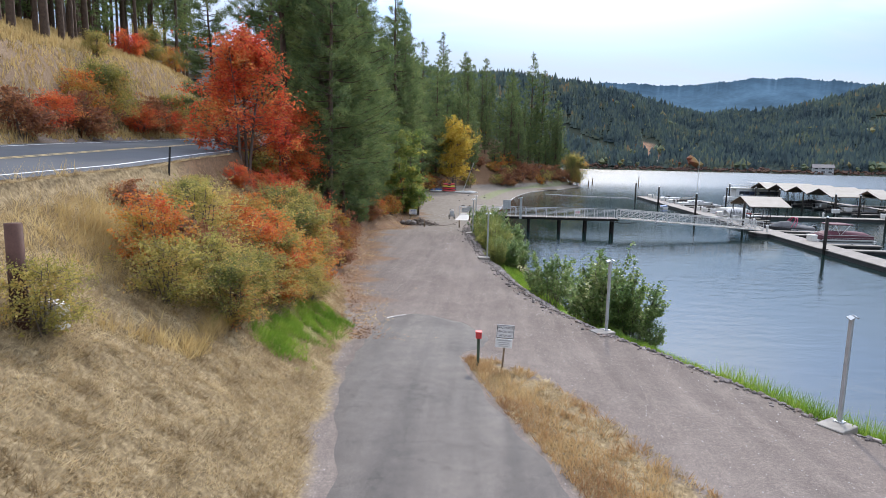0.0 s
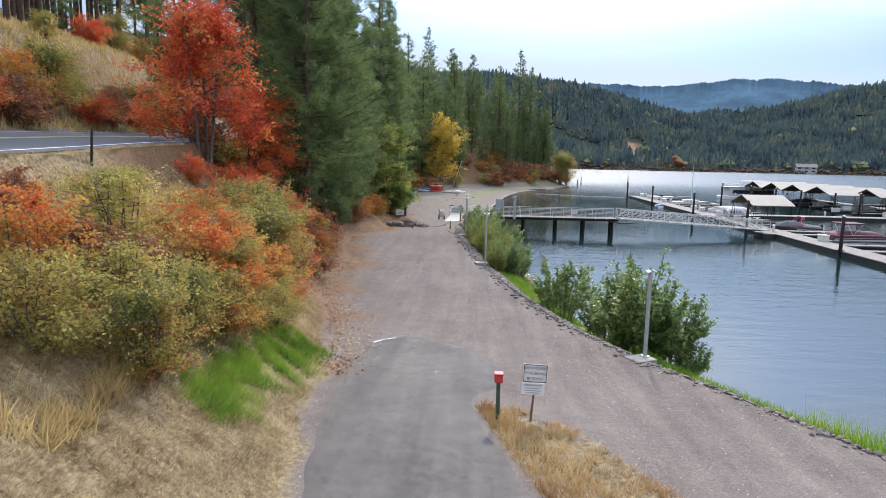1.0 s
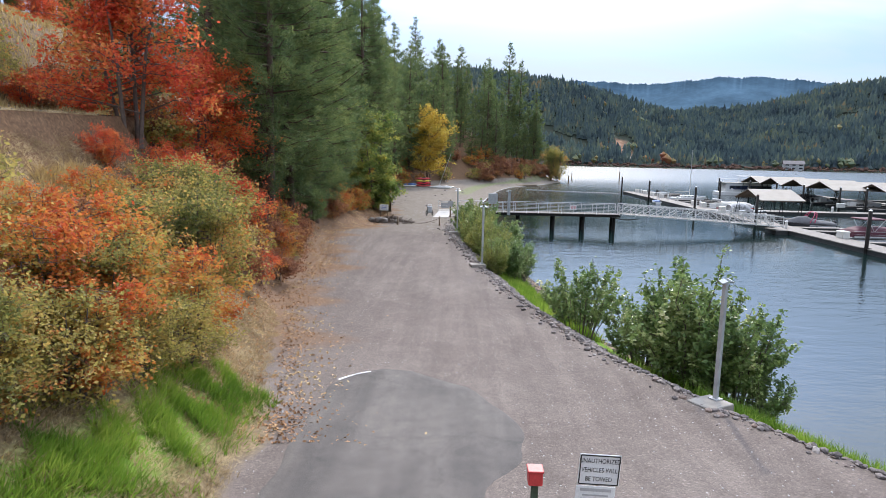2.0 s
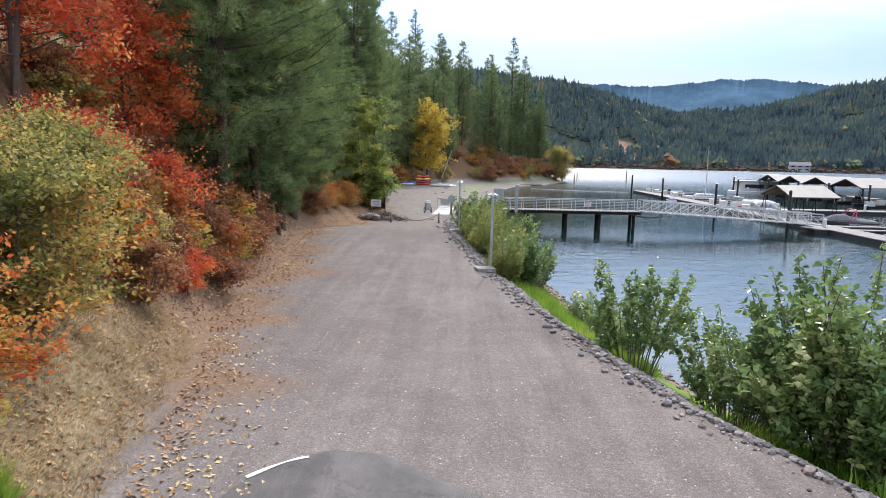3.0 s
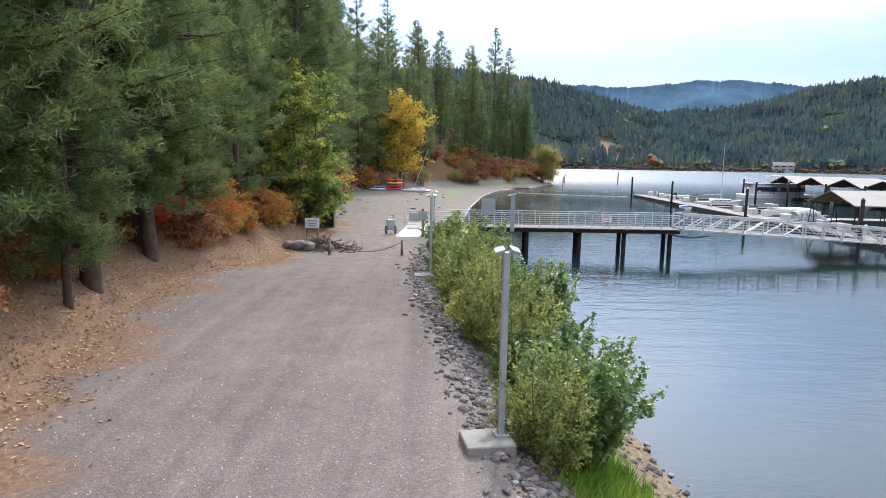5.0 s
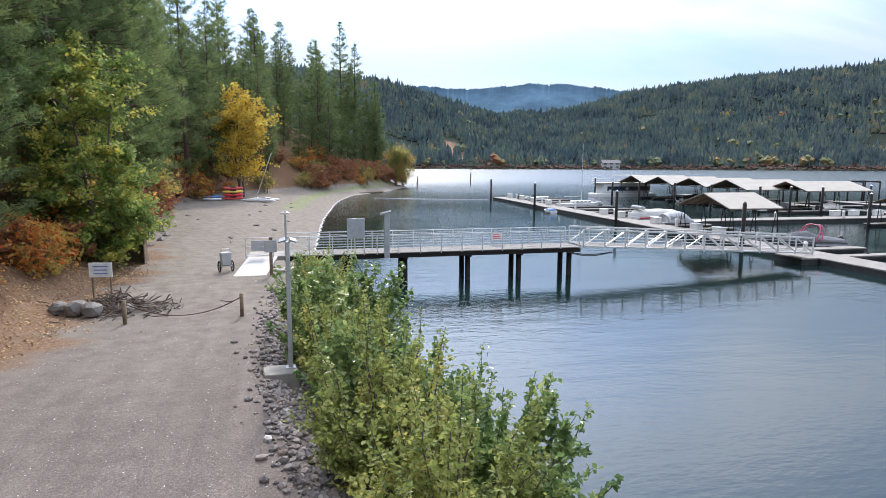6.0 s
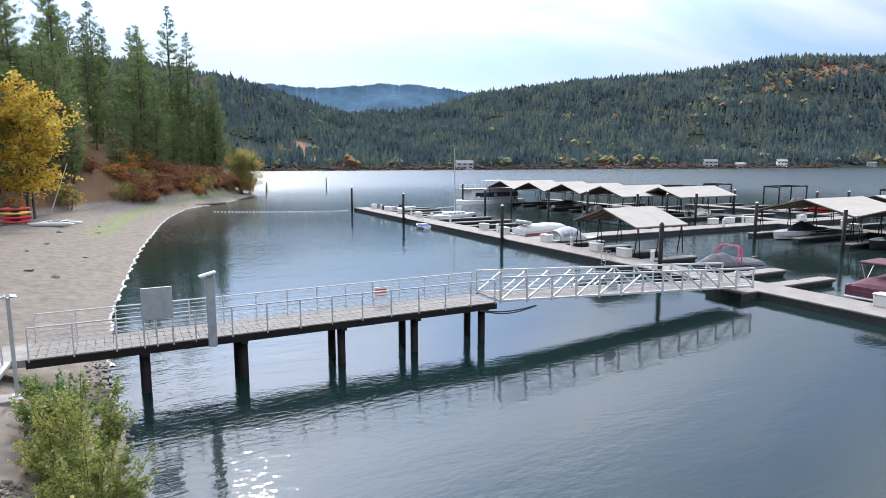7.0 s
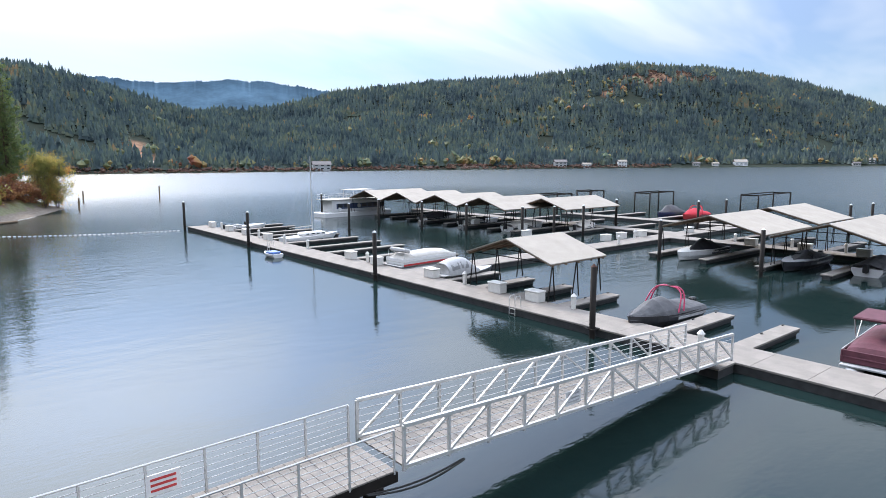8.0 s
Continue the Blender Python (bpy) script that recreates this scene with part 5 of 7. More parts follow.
g_a = build_alder("alder_bush", "leafy green alder bush on the stony shore", 4.0, 1.9, 36, 100, 0.135, "leaf_green", 31)
put(g_a, 6.9, 29.4, 0, 1.22)
g_b = build_alder("alder_bush", "slender green alder shoots at the water's edge", 3.6, 1.3, 22, 90, 0.11, "leaf_green", 32)
put(g_b, 5.4, 31.4)
g_c = build_alder("willow_bush", "pale green willow bush beside the track", 3.6, 1.6, 38, 110, 0.085, "leaf_lime", 33)
put(g_c, 1.5, 50.6)
g_d = build_alder("alder_bush", "open leafy alder shoots over the stony bank", 4.1, 1.9, 24, 80, 0.14, "leaf_green", 34)
put(g_d, 4.0, 35.0)
for sh, x, y, a, k in ((g_d, 5.7, 32.8, 200, 0.85), (g_b, 7.2, 28.6, 90, 1.25), (g_b, 7.8, 28.0, 40, 0.7), (g_b, 6.4, 29.6, 200, 1.6), (g_b, 4.7, 38.0, 60, 0.75), (g_b, 4.2, 40.0, 10, 0.7), (g_b, 3.6, 41.6, 70, 0.5), 
                       (g_a, 2.0, 46.6, 30, 0.85), (g_c, 1.2, 45.4, 30, 0.75), (g_b, 2.9, 48.4, 130, 0.95), (g_a, 2.4, 49.8, 260, 0.8), (g_c, 1.0, 53.2, 100, 1.15), (g_a, 2.2, 54.2, 200, 1.05), (g_c, 0.7, 56.0, 310, 1.2), (g_b, 2.6, 57.2, 220, 1.1),
                       (g_a, 0.9, 58.4, 20, 1.05), (g_c, 0.3, 60.6, 150, 1.15), (g_b, 1.5, 61.6, 10, 1.0), (g_a, 0.4, 63.6, 70, 1.25), (g_c, 0.2, 65.8, 250, 1.15), (g_c, 0.8, 67.8, 30, 0.8), (g_c, 1.0, 72.4, 80, 0.85), (g_c, 0.5, 74.6, 130, 1.0), (g_a, 0.1, 76.8, 10, 0.7), (g_b, 6.6, 31.6, 100, 0.9)):
    copy_put(sh, x, y, a, k)
# ---- woods on the far hills ----
def far_woods(name, label, n, area, size, seed, material, keep=None, stout=1.0, near=False, edge=18, rounded=False):
    """Many small trees in one mesh: ragged tiers for conifers, loose lumps for broadleaf trees."""
    r = np.random.default_rng(seed)
    V, F, o = [], [], 0
    xs, ys = r.uniform(area[0], area[1], n), r.uniform(area[2], area[3], n)
    ok = (ys - np.interp(xs, *FARSHORE)) > edge if not near else xs < np.interp(ys, *WATERLINE) - 5
    if keep is not None:
        ok &= keep(xs, ys)
    xs, ys = xs[ok], ys[ok]
    zs = height(xs, ys)
    for x, y, z in zip(xs, ys, zs):
        h = size * (0.35 + 0.75 * r.uniform(0, 1) + 0.5 * r.uniform(0, 1) ** 5)
        a0 = r.uniform(0, 6.3)
        if rounded:
            for k in range(4):
                w = h * r.uniform(0.22, 0.36) * stout
                cx, cy, cz = x + r.normal(0, 0.2) * h * stout, y + r.normal(0, 0.2) * h * stout, z + h * r.uniform(0.3, 0.75)
                V += [(cx + w * r.uniform(0.7, 1.2) * math.cos(a0 + 1.2566 * i), cy + w * r.uniform(0.7, 1.2) * math.sin(a0 + 1.2566 * i), cz + w * r.uniform(-0.4, 0.3)) for i in range(5)]
                V += [(cx, cy, cz + w * r.uniform(0.7, 1.1)), (cx, cy, cz - w)]
                F += [(o + i, o + (i + 1) % 5, o + 5) for i in range(5)] + [(o + (i + 1) % 5, o + i, o + 6) for i in range(5)]
                o += 7
            continue
        w = h * r.uniform(0.12, 0.21) * stout
        tiers, sides = 3, 5
        for t in range(tiers):
            zb, zt = h * (0.06 + 0.21 * t), h * min(1.0, 0.44 + 0.21 * t)
            rad = w * (1 - 0.24 * t)
            V += [(x + rad * r.uniform(0.55, 1.3) * math.cos(a0 + t + 6.283 * k / sides), y + rad * r.uniform(0.55, 1.3) * math.sin(a0 + t + 6.283 * k / sides), z + zb + r.uniform(-0.06, 0.06) * h) for k in range(sides)]
            V.append((x + r.normal(0, 0.05) * w, y, z + zt))
            F += [(o + k, o + (k + 1) % sides, o + sides) for k in range(sides)]
            o += sides + 1
    return tagged(new(name, raw(name, V, F, M[material])), label, "forest", kind="stuff")


def wooded(x, y):
    """Denser woods with a few glades."""
    a, d = bearing(x, y)
    return (d < 560) & (a < 84) & (np.sin(x / 60) * np.sin(y / 45 + x / 90) + 0.35 * np.sin(x / 17) * np.sin(y / 13) > -0.85) & ~clearing(x, y) & ~slash(x, y)


def autumn_stand(x, y):
    """Broadleaf stands: along the shore, in the draws, and round the clearing."""
    a, d = bearing(x, y)
    lumpy = np.sin(x / 31 + 1.5 * np.sin(y / 47)) * np.sin(y / 27 + 1.2 * np.sin(x / 39)) + 0.5 * np.sin(x / 9) * np.sin(y / 8)
    rim = (np.abs(a - 58) < 7) & (d > 215) & (d < 375) & (lumpy > 0.1)
    mid = (np.abs(a - 50.5) < 2.0) & (d > 235) & (d < 300)
    low = (a > 36) & (a < 50) & (d > 70) & (d < 260) & (lumpy > 0.45)
    east = (a > 65) & (d < 170) & (lumpy > 0.35)
    west = (a > 9) & (a < 19) & (d > 30) & (d < 200) & (lumpy > 0.42)
    return rim | mid | low | east | west | ((lumpy > 0.85) & (d < 420)) | ((d < 34) & (lumpy > -0.2))


far_woods("far_forest", "dense dark conifer forest on the far hills, tinted for haze", 95000, (-150, 1500, 200, 1150), 14, 31, "needles_hazed", wooded, 1.35)
far_woods("far_bushes", "autumn-coloured broadleaf trees along the far shore", 12000, (-100, 1500, 150, 1100), 10, 32, "far_autumn", autumn_stand, 1.0, rounded=True)
far_woods("far_brush", "red-brown brush on the low far bank", 17000, (-100, 700, 420, 680), 2.3, 36, "far_brush", lambda x, y: (y - np.interp(x, *FARSHORE) < 34), 1.5, edge=3, rounded=True)
far_woods("clearing_brush", "russet scrub on the open slope under the crest", 9000, (600, 1150, 500, 1000), 3.2, 37, "far_brush", lambda x, y: clearing(x, y) | slash(x, y), 1.3, rounded=True)
far_woods("shore_forest", "dark conifer forest on the near wooded shore, tinted for haze", 2600, (-260, 90, 236, 640), 19, 33, "needles_hazed", None, 1.1, True)


def far_mountain():
    """A wooded ridge at the end of the valley, distance haze put into its blue."""
    r = np.random.default_rng(5)
    V, F, n = [], [], 640
    for i in range(n + 1):
        deg = 2 + 44 * i / n
        a = math.radians(deg)
        top = float(np.interp(deg, [2, 8, 11, 16, 19, 22, 25, 29.8, 34, 46], [395, 402, 402, 383, 396, 411, 405, 368, 320, 260])) + 2.5 * math.sin(deg * 2.1) + 2 * math.sin(deg * 5.3)
        for d, z in ((2500, 0), (2900, top * 0.45), (3250, top * 0.8), (3398, top), (3400, top + r.uniform(0, 9)), (3700, top * 0.7)):
            V.append((20 + d * math.sin(a), 70 + d * math.cos(a), z))
    for i in range(n):
        for k in range(5):
            F.append((i * 6 + k, i * 6 + k + 1, i * 6 + k + 7, i * 6 + k + 6))
    tagged(new("backdrop", raw("backdrop", V, F, M["mountain"], True)), "distant wooded mountain ridge in haze-blue colour", "mountain", kind="structure")


far_mountain()
# ---- posts, lamps and signs along the track ----
def ground_z(x, y):
    return float(rough_height(x, y))


def build_lamp():
    L = thing("path_lamp", "square grey lamp post with two tilted floodlights on a concrete pad", "lamp post", group="lamp posts along the shore")
    bm = bmesh.new()
    box(bm, -0.68, 0.16, -0.42, 0.3, -0.6, 0.06, 0.02)
    part("pad", bm, M["concrete"], L, "weathered concrete pad")
    bm = bmesh.new()
    box(bm, -0.052, 0.052, -0.052, 0.052, 0.05, 3.0, 0.008)
    part("post", bm, M["galv"], L)
    bm = bmesh.new()
    box(bm, -0.12, 0.12, -0.12, 0.12, 0.06, 0.09)
    part("base_plate", bm, M["galv"], L)
    for s in (-1, 1):
        bm = bmesh.new()
        bar(bm, (0, 0, 2.96), (s * 0.08, 0, 3.02), 0.04)
        part("bracket", bm, M["galv"], L)
        bm = bmesh.new()
        box(bm, -0.085, 0.085, -0.075, 0.075, -0.02, 0.02, 0.008, pose(s * 0.13, -0.03, 3.04, 24, s * 16, s * 12))
        part("floodlight", bm, M["galv"], L, "flat grey floodlight")
    return L


lamp = build_lamp()
lamp.matrix_world = pose(10.2, 16.6, ground_z(9.7, 16.3), 0, 0, 35)
for x, y, a, up, tall in ((5.5, 25.6, 30, 0, 1.0), (0.42, 45.3, 10, 0.08, 1.08), (-1.05, 61.0, 5, 0.14, 1.11), (-1.1, 78.8, 5, 0, 1.0)):
    copy_thing(lamp, pose(x, y, ground_z(x - 0.4, y) + up, 0, 0, a)).scale.z = tall


def build_red_box():
    p = thing("drop_box_post", "red metal box on a dark green wooden post", "post box", pose(0.15, 18.6, ground_z(0.15, 18.6)))
    bm = bmesh.new()
    box(bm, -0.045, 0.045, -0.045, 0.045, -0.3, 0.97, 0.006)
    part("post", bm, M["wood_green"], p)
    b = part("box", (lambda q: (box(q, -0.095, 0.095, -0.1, 0.1, 0.94, 1.14, 0.015), q)[1])(bmesh.new()), M["red"], p, "faded red metal box")
    bm = bmesh.new()
    box(bm, -0.108, 0.108, -0.115, 0.11, 1.13, 1.16, 0.008)
    lid = part("lid", bm, M["red"], b)
    return p


build_red_box()


def build_sign():
    s = thing("towing_sign", "white notice sign with black letters on a thin steel post", "sign", pose(0.9, 18.5, ground_z(0.9, 18.5) - 0.17, 0, 3, 2) @ Matrix.Diagonal((1.15, 1.15, 1.15, 1)))
    bm = bmesh.new()
    bar(bm, (0, 0.03, -0.3), (0.03, 0.03, 1.35), 0.045, 0.03)
    part("post", bm, M["wood"], s)
    bm = bmesh.new()
    box(bm, -0.23, 0.25, -0.006, 0.006, 0.98, 1.36, 0.004)
    top = part("upper_plate", bm, M["signwhite"], s)
    bm = bmesh.new()
    for a, b in (((-0.215, 1.345), (0.235, 1.345)), ((-0.215, 0.995), (0.235, 0.995)), ((-0.215, 0.995), (-0.215, 1.345)), ((0.235, 0.995), (0.235, 1.345))):
        bar(bm, (a[0], -0.009, a[1]), (b[0], -0.009, b[1]), 0.004, 0.012) if a[1] == b[1] else bar(bm, (a[0], -0.009, a[1]), (b[0], -0.009, b[1]), 0.012, 0.004)
    part("border", bm, M["black"], top)
    for k, (txt, z) in enumerate((("UNAUTHORIZED", 1.255), ("VEHICLES WILL", 1.145), ("BE TOWED", 1.035))):
        cu = bpy.data.curves.new("lettering", "FONT")
        cu.body, cu.size, cu.align_x, cu.extrude = txt, 0.072, "CENTER", 0.001
        ob = new("lettering", cu)
        ob.data.materials.append(M["black"])
        ob.parent = top
        ob.matrix_local = pose(0.01, -0.009, z, 90, 0, 0) @ Matrix.Diagonal((0.86, 1.1, 1, 1))
    bm = bmesh.new()
    box(bm, -0.24, 0.22, -0.008, 0.004, 0.72, 0.97, 0.004)
    low = part("lower_plate", bm, M["signwhite"], s)
    for k, (w, z) in enumerate(((0.36, 0.925), (0.3, 0.86), (0.34, 0.81), (0.26, 0.765))):
        bm = bmesh.new()
        box(bm, -0.01 - w / 2, -0.01 + w / 2, -0.012, -0.009, z - (0.018 if k == 0 else 0.01), z + (0.018 if k == 0 else 0.01))
        part("text_bar", bm, M["canvas_light"], low)


build_sign()
for x, y in ((-2.72, 68.5), (-6.6, 68.3)):
    b = thing("bollard", "short dark wooden chain bollard", "bollard", pose(x, y, ground_z(x, y)), "chain bollards")
    bm = bmesh.new()
    rod(bm, (0, 0, -0.3), (0, 0, 0.85), 0.075, 0.07, sides=10)
    part("post", bm, M["wood"], b, smoothed=True)
# ---- pier fittings, beach things, small structures ----
def plain_box(name, dims, material, parent, label="", bevel=0.01):
    bm = bmesh.new()
    box(bm, *dims, bevel)
    return part(name, bm, material, parent, label)


kiosk = thing("light_column", "tall grey metal column with a tilted pale cap on the pier", "light column", pose(4.72, 81.55, DECK))
plain_box("column", (-0.15, 0.15, -0.15, 0.15, -0.3, 2.35), M["galv"], kiosk)
bm = bmesh.new()
box(bm, -0.3, 0.3, -0.3, 0.3, -0.04, 0.04, 0.01, pose(-0.08, 0, 2.44, -6, -14, 0))
part("cap", bm, M["cap"], kiosk, "pale tilted cap plate")

notice = thing("pier_notice", "plain grey-green back of a notice board on the pier rail", "notice board", pose(2.9, 81.62, DECK))
plain_box("board", (-0.52, 0.52, -0.03, 0.03, 0.95, 2.1), M["galv"], notice)
for x in (-0.48, 0.48):
    plain_box("post", (x - 0.03, x + 0.03, 0.03, 0.09, -0.1, 2.05), M["alu"], notice)
for x, y, t in ((12.4, 83.85, "white rail sign with red lettering bars"), (24.6, 81.8, "grey sign plate on the gangway truss")):
    zz = DECK + 0.55 if x < 17 else 1.92 - 1.22 * (x - 17.6) / 19.8 + 0.45
    sg = thing("rail_sign", t, "sign", pose(x, y, zz))
    plain_box("plate", (-0.38, 0.38, -0.015, 0.015, -0.25, 0.25), M["signwhite"], sg, bevel=0.004)
    for k in range(3):
        plain_box("text_bar", (-0.28, 0.28, -0.022, -0.016, 0.1 - k * 0.13, 0.16 - k * 0.13), M["red"] if x < 17 else M["canvas_light"], sg, bevel=0)

# gate panel, sign post and bin at the head of the ramp
gate = thing("ramp_gate", "pale mesh gate panel at the head of the pier ramp", "gate", pose(-3.3, 81.5, DECK))
for x in (0.0, 1.5):
    plain_box("gate_post", (x - 0.03, x + 0.03, -0.03, 0.03, -0.1, 1.15), M["alu"], gate)
for z in (0.1, 0.6, 1.1):
    bm = bmesh.new()
    rod(bm, (0, 0, z), (1.5, 0, z), 0.025)
    part("gate_rail", bm, M["alu"], gate)
plain_box("gate_plate", (0.3, 1.2, -0.02, 0.02, 0.35, 0.95), M["canvas_light"], gate)
post = thing("ramp_sign", "small plain sign on a dark wooden post by the ramp", "sign", pose(-1.85, 77.4, 1.62))
plain_box("post", (-0.08, 0.08, -0.08, 0.08, -0.3, 1.9), M["wood"], post)
plain_box("plate", (-0.3, 0.3, -0.11, -0.085, 1.15, 1.75), M["canvas_light"], post)
cart = thing("dock_cart", "grey dock cart stood on end with spoked black wheels", "cart", pose(-4.15, 78.8, ground_z(-4.15, 78.8), 0, 0, 20))
bm = bmesh.new()
vs = box(bm, -0.27, 0.27, -0.16, 0.16, 0.32, 1.02, 0.04)
for v in vs:
    v.co.x *= 0.8 + 0.25 * v.co.z
part("tub", bm, M["galv"], cart, "blue-grey cart tub")
for x in (-0.33, 0.33):
    bm = bmesh.new()
    ring = [(x, 0.26 * math.cos(a * math.pi / 10), 0.29 + 0.26 * math.sin(a * math.pi / 10)) for a in range(21)]
    for a, b in zip(ring, ring[1:]):
        rod(bm, a, b, 0.035, sides=6)
    for a in range(0, 20, 4):
        rod(bm, (x, 0, 0.29), ring[a], 0.012, sides=4)
    part("wheel", bm, M["rubber"], cart)
bm = bmesh.new()
for a, b in (((-0.2, 0, 1.0), (-0.2, -0.1, 1.2)), ((0.2, 0, 1.0), (0.2, -0.1, 1.2)), ((-0.2, -0.1, 1.2), (0.2, -0.1, 1.2)), ((-0.36, 0, 0.29), (0.36, 0, 0.29))):
    rod(bm, a, b, 0.018)
part("handle", bm, M["alu"], cart)

# floating line across the swimming bay, and the wet edge of the beach
boom = [(16.0 + 21.0 * i / 40, 168.4 - 8.6 * i / 40 - 1.5 * math.sin(math.pi * i / 40), 0.03) for i in range(41)]
V, F = join([tapered([Vector(a), Vector(a).lerp(Vector(b), 0.55)], [0.06, 0.06], 6) for a, b in zip(boom, boom[1:])])
tagged(new("float_line", raw("float_line", V, F, M["cap"], True)), "pale line of floats across the beach bay", "float line")
# pale strip for foam, with the wet edge's highlight put into its colour
edge = []
for y in np.arange(86, 200, 0.4):
    x = float(np.interp(y, *WATERLINE)) - 0.05 + 0.12 * math.sin(y * 1.7) + 0.08 * math.sin(y * 4.1)
    w = 0.07 + 0.05 * math.sin(y * 2.9) ** 2
    edge.append((x - w, x + w, float(y)))
V = [p for a, b, y in edge for p in ((a, y, 0.02), ((a + b) / 2, y, 0.05), (b, y, 0.015))]
F = [q for i in range(len(edge) - 1) for q in ((3 * i, 3 * i + 1, 3 * i + 4, 3 * i + 3), (3 * i + 1, 3 * i + 2, 3 * i + 5, 3 * i + 4))]
tagged(new("foam_edge", raw("foam_edge", V, F, M["canvas_light"], True)), "thin pale line of foam and wet highlight along the beach edge", "foam", kind="structure")

# chain between the bollards
ch = []
for i in range(25):
    t = i / 24
    ch.append((-2.72 - 3.88 * t, 68.5 - 0.2 * t, 1.7 + 0.72 - 0.55 * 4 * t * (1 - t) + (ground_z(-6.6, 68.3) - ground_z(-2.72, 68.5)) * t))
V, F = tapered(ch, [0.018] * 25, 5)
tagged(new("barrier_chain", raw("barrier_chain", V, F, M["pile_rust"])), "sagging steel chain hung between two bollards", "chain")

# notice shed, sign and brush heap
shed = thing("notice_shed", "small brown wooden notice shelter at the foot of the slope", "shelter", pose(-9.5, 83.0, ground_z(-9.5, 83.0)) @ Matrix.Diagonal((0.75, 0.75, 0.75, 1)))
plain_box("back_wall", (-0.9, 0.9, 0.5, 0.58, -0.2, 2.0), M["wood"], shed)
for x in (-0.95, 0.87):
    plain_box("side_wall", (x, x + 0.08, -0.5, 0.58, -0.2, 2.0), M["wood"], shed)
plain_box("panel", (-0.6, 0.6, 0.44, 0.49, 0.8, 1.7), M["roofwood"], shed)
bm = bmesh.new()
box(bm, -1.2, 1.2, -0.9, 0.8, -0.04, 0.04, 0.01, pose(0, 0, 2.12, -8, 0, 0))
part("roof", bm, M["house_roof"], shed)
ns = thing("slope_notice", "white notice board on posts beside the brush heap", "sign", pose(-8.4, 72.6, ground_z(-8.4, 72.6), 0, 0, -8))
plain_box("board", (-0.45, 0.45, -0.02, 0.02, 0.95, 1.55), M["cap"], ns)
for x in (-0.35, 0.35):
    plain_box("post", (x - 0.03, x + 0.03, 0.02, 0.08, -0.3, 1.5), M["wood"], ns)
for k, w in enumerate((0.6, 0.5, 0.55)):
    plain_box("text_bar", (-w / 2, w / 2, -0.03, -0.022, 1.38 - k * 0.15, 1.42 - k * 0.15), M["bluehull"], ns, bevel=0)
r2 = np.random.default_rng(3)
sticks = []
for i in range(260):
    c = np.array([-7.4, 70.6, 0]) + r2.normal(0, 1, 3) * np.array([1.0, 0.6, 0])
    c[2] = ground_z(c[0], c[1]) + 0.05 + r2.uniform(0, 0.75) * math.exp(-((c[0] + 7.4) / 1.0) ** 2 - ((c[1] - 70.6) / 0.7) ** 2)
    d = unit(r2.normal(size=3) * np.array([1, 1, 0.35])) * r2.uniform(0.15, 0.5)
    sticks.append(tapered([c - d, c + d * 0.1 + r2.normal(0, 0.03, 3), c + d], [0.03, 0.022, 0.008], 4))
V, F = join(sticks)
tagged(new("brush_heap", raw("brush_heap", V, F, M["twig"])), "low heap of dark cut branches beside the track", "brush heap", kind="stuff")

# kayaks on a rack, beached catamaran, boulders
rack = thing("kayak_rack", "wooden rack stacked with red and yellow kayaks", "kayak rack", pose(-8.4, 141, ground_z(-8.4, 141), 0, 0, 12))
for x in (-0.9, 0.9):
    plain_box("upright", (x - 0.06, x + 0.06, -0.5, 0.5, -0.2, 0.12), M["wood"], rack)
    plain_box("upright", (x - 0.06, x + 0.06, 0.4, 0.52, 0.1, 2.0), M["wood"], rack)


def kayak(material, m, label, L=3.2):
    k = thing("kayak", label, "kayak", m, "kayaks")
    bm = bmesh.new()
    bmesh.ops.create_uvsphere(bm, u_segments=12, v_segments=8, radius=1)
    for v in bm.verts:
        v.co = Vector((v.co.x * L / 2, v.co.y * 0.36 * (1 - 0.3 * v.co.x ** 2), v.co.z * (0.2 if v.co.z > 0 else 0.24)))
    part("hull", bm, M[material], k, smoothed=True)
    bm = bmesh.new()
    bmesh.ops.create_cone(bm, segments=16, radius1=0.5, radius2=0.45, depth=0.08, cap_ends=True, matrix=pose(0, 0, 0.19) @ Matrix.Diagonal((1, 0.5, 1, 1)))
    part("cockpit", bm, M["black"], k)
    return k


gz = ground_z(-8.4, 141)
for i, (c, lb) in enumerate((("red", "red plastic kayak on the rack"), ("redcover", "bright red plastic kayak on the rack"), ("yellow", "yellow plastic kayak on the rack"), ("red", "red plastic kayak on the rack"))):
    kayak(c, pose(-8.4, 140.9, gz + 0.38 + 0.48 * i, 25, 0, 12 + 4 * i), lb)
for i, (x, y, c) in enumerate(((-11.3, 140.5, "gel_white"), (-11.2, 141.2, "bluehull"), (-11.4, 142, "gel_white"))):
    kayak(c, pose(x, y, ground_z(x, y) + 0.25 + 0.3 * (i % 2), 0, 0, 15 * i), "pale plastic kayak lying on the beach", 2.8)
cat = thing("beach_catamaran", "small beached catamaran with a leaning mast", "catamaran", pose(-4.4, 137.5, ground_z(-4.4, 137.5) + 0.25, 0, 0, 160))
for k in (-0.9, 0.9):
    bm = bmesh.new()
    bmesh.ops.create_uvsphere(bm, u_segments=12, v_segments=8, radius=1)
    bmesh.ops.transform(bm, matrix=Matrix.Translation((0, k, 0)) @ Matrix.Diagonal((2.5, 0.2, 0.28, 1)), verts=bm.verts)
    part("hull", bm, M["gel_white"], cat, smoothed=True)
for x in (-0.9, 0.7):
    bm = bmesh.new()
    rod(bm, (x, -0.95, 0.3), (x, 0.95, 0.3), 0.05)
    part("crossbeam", bm, M["alu"], cat)
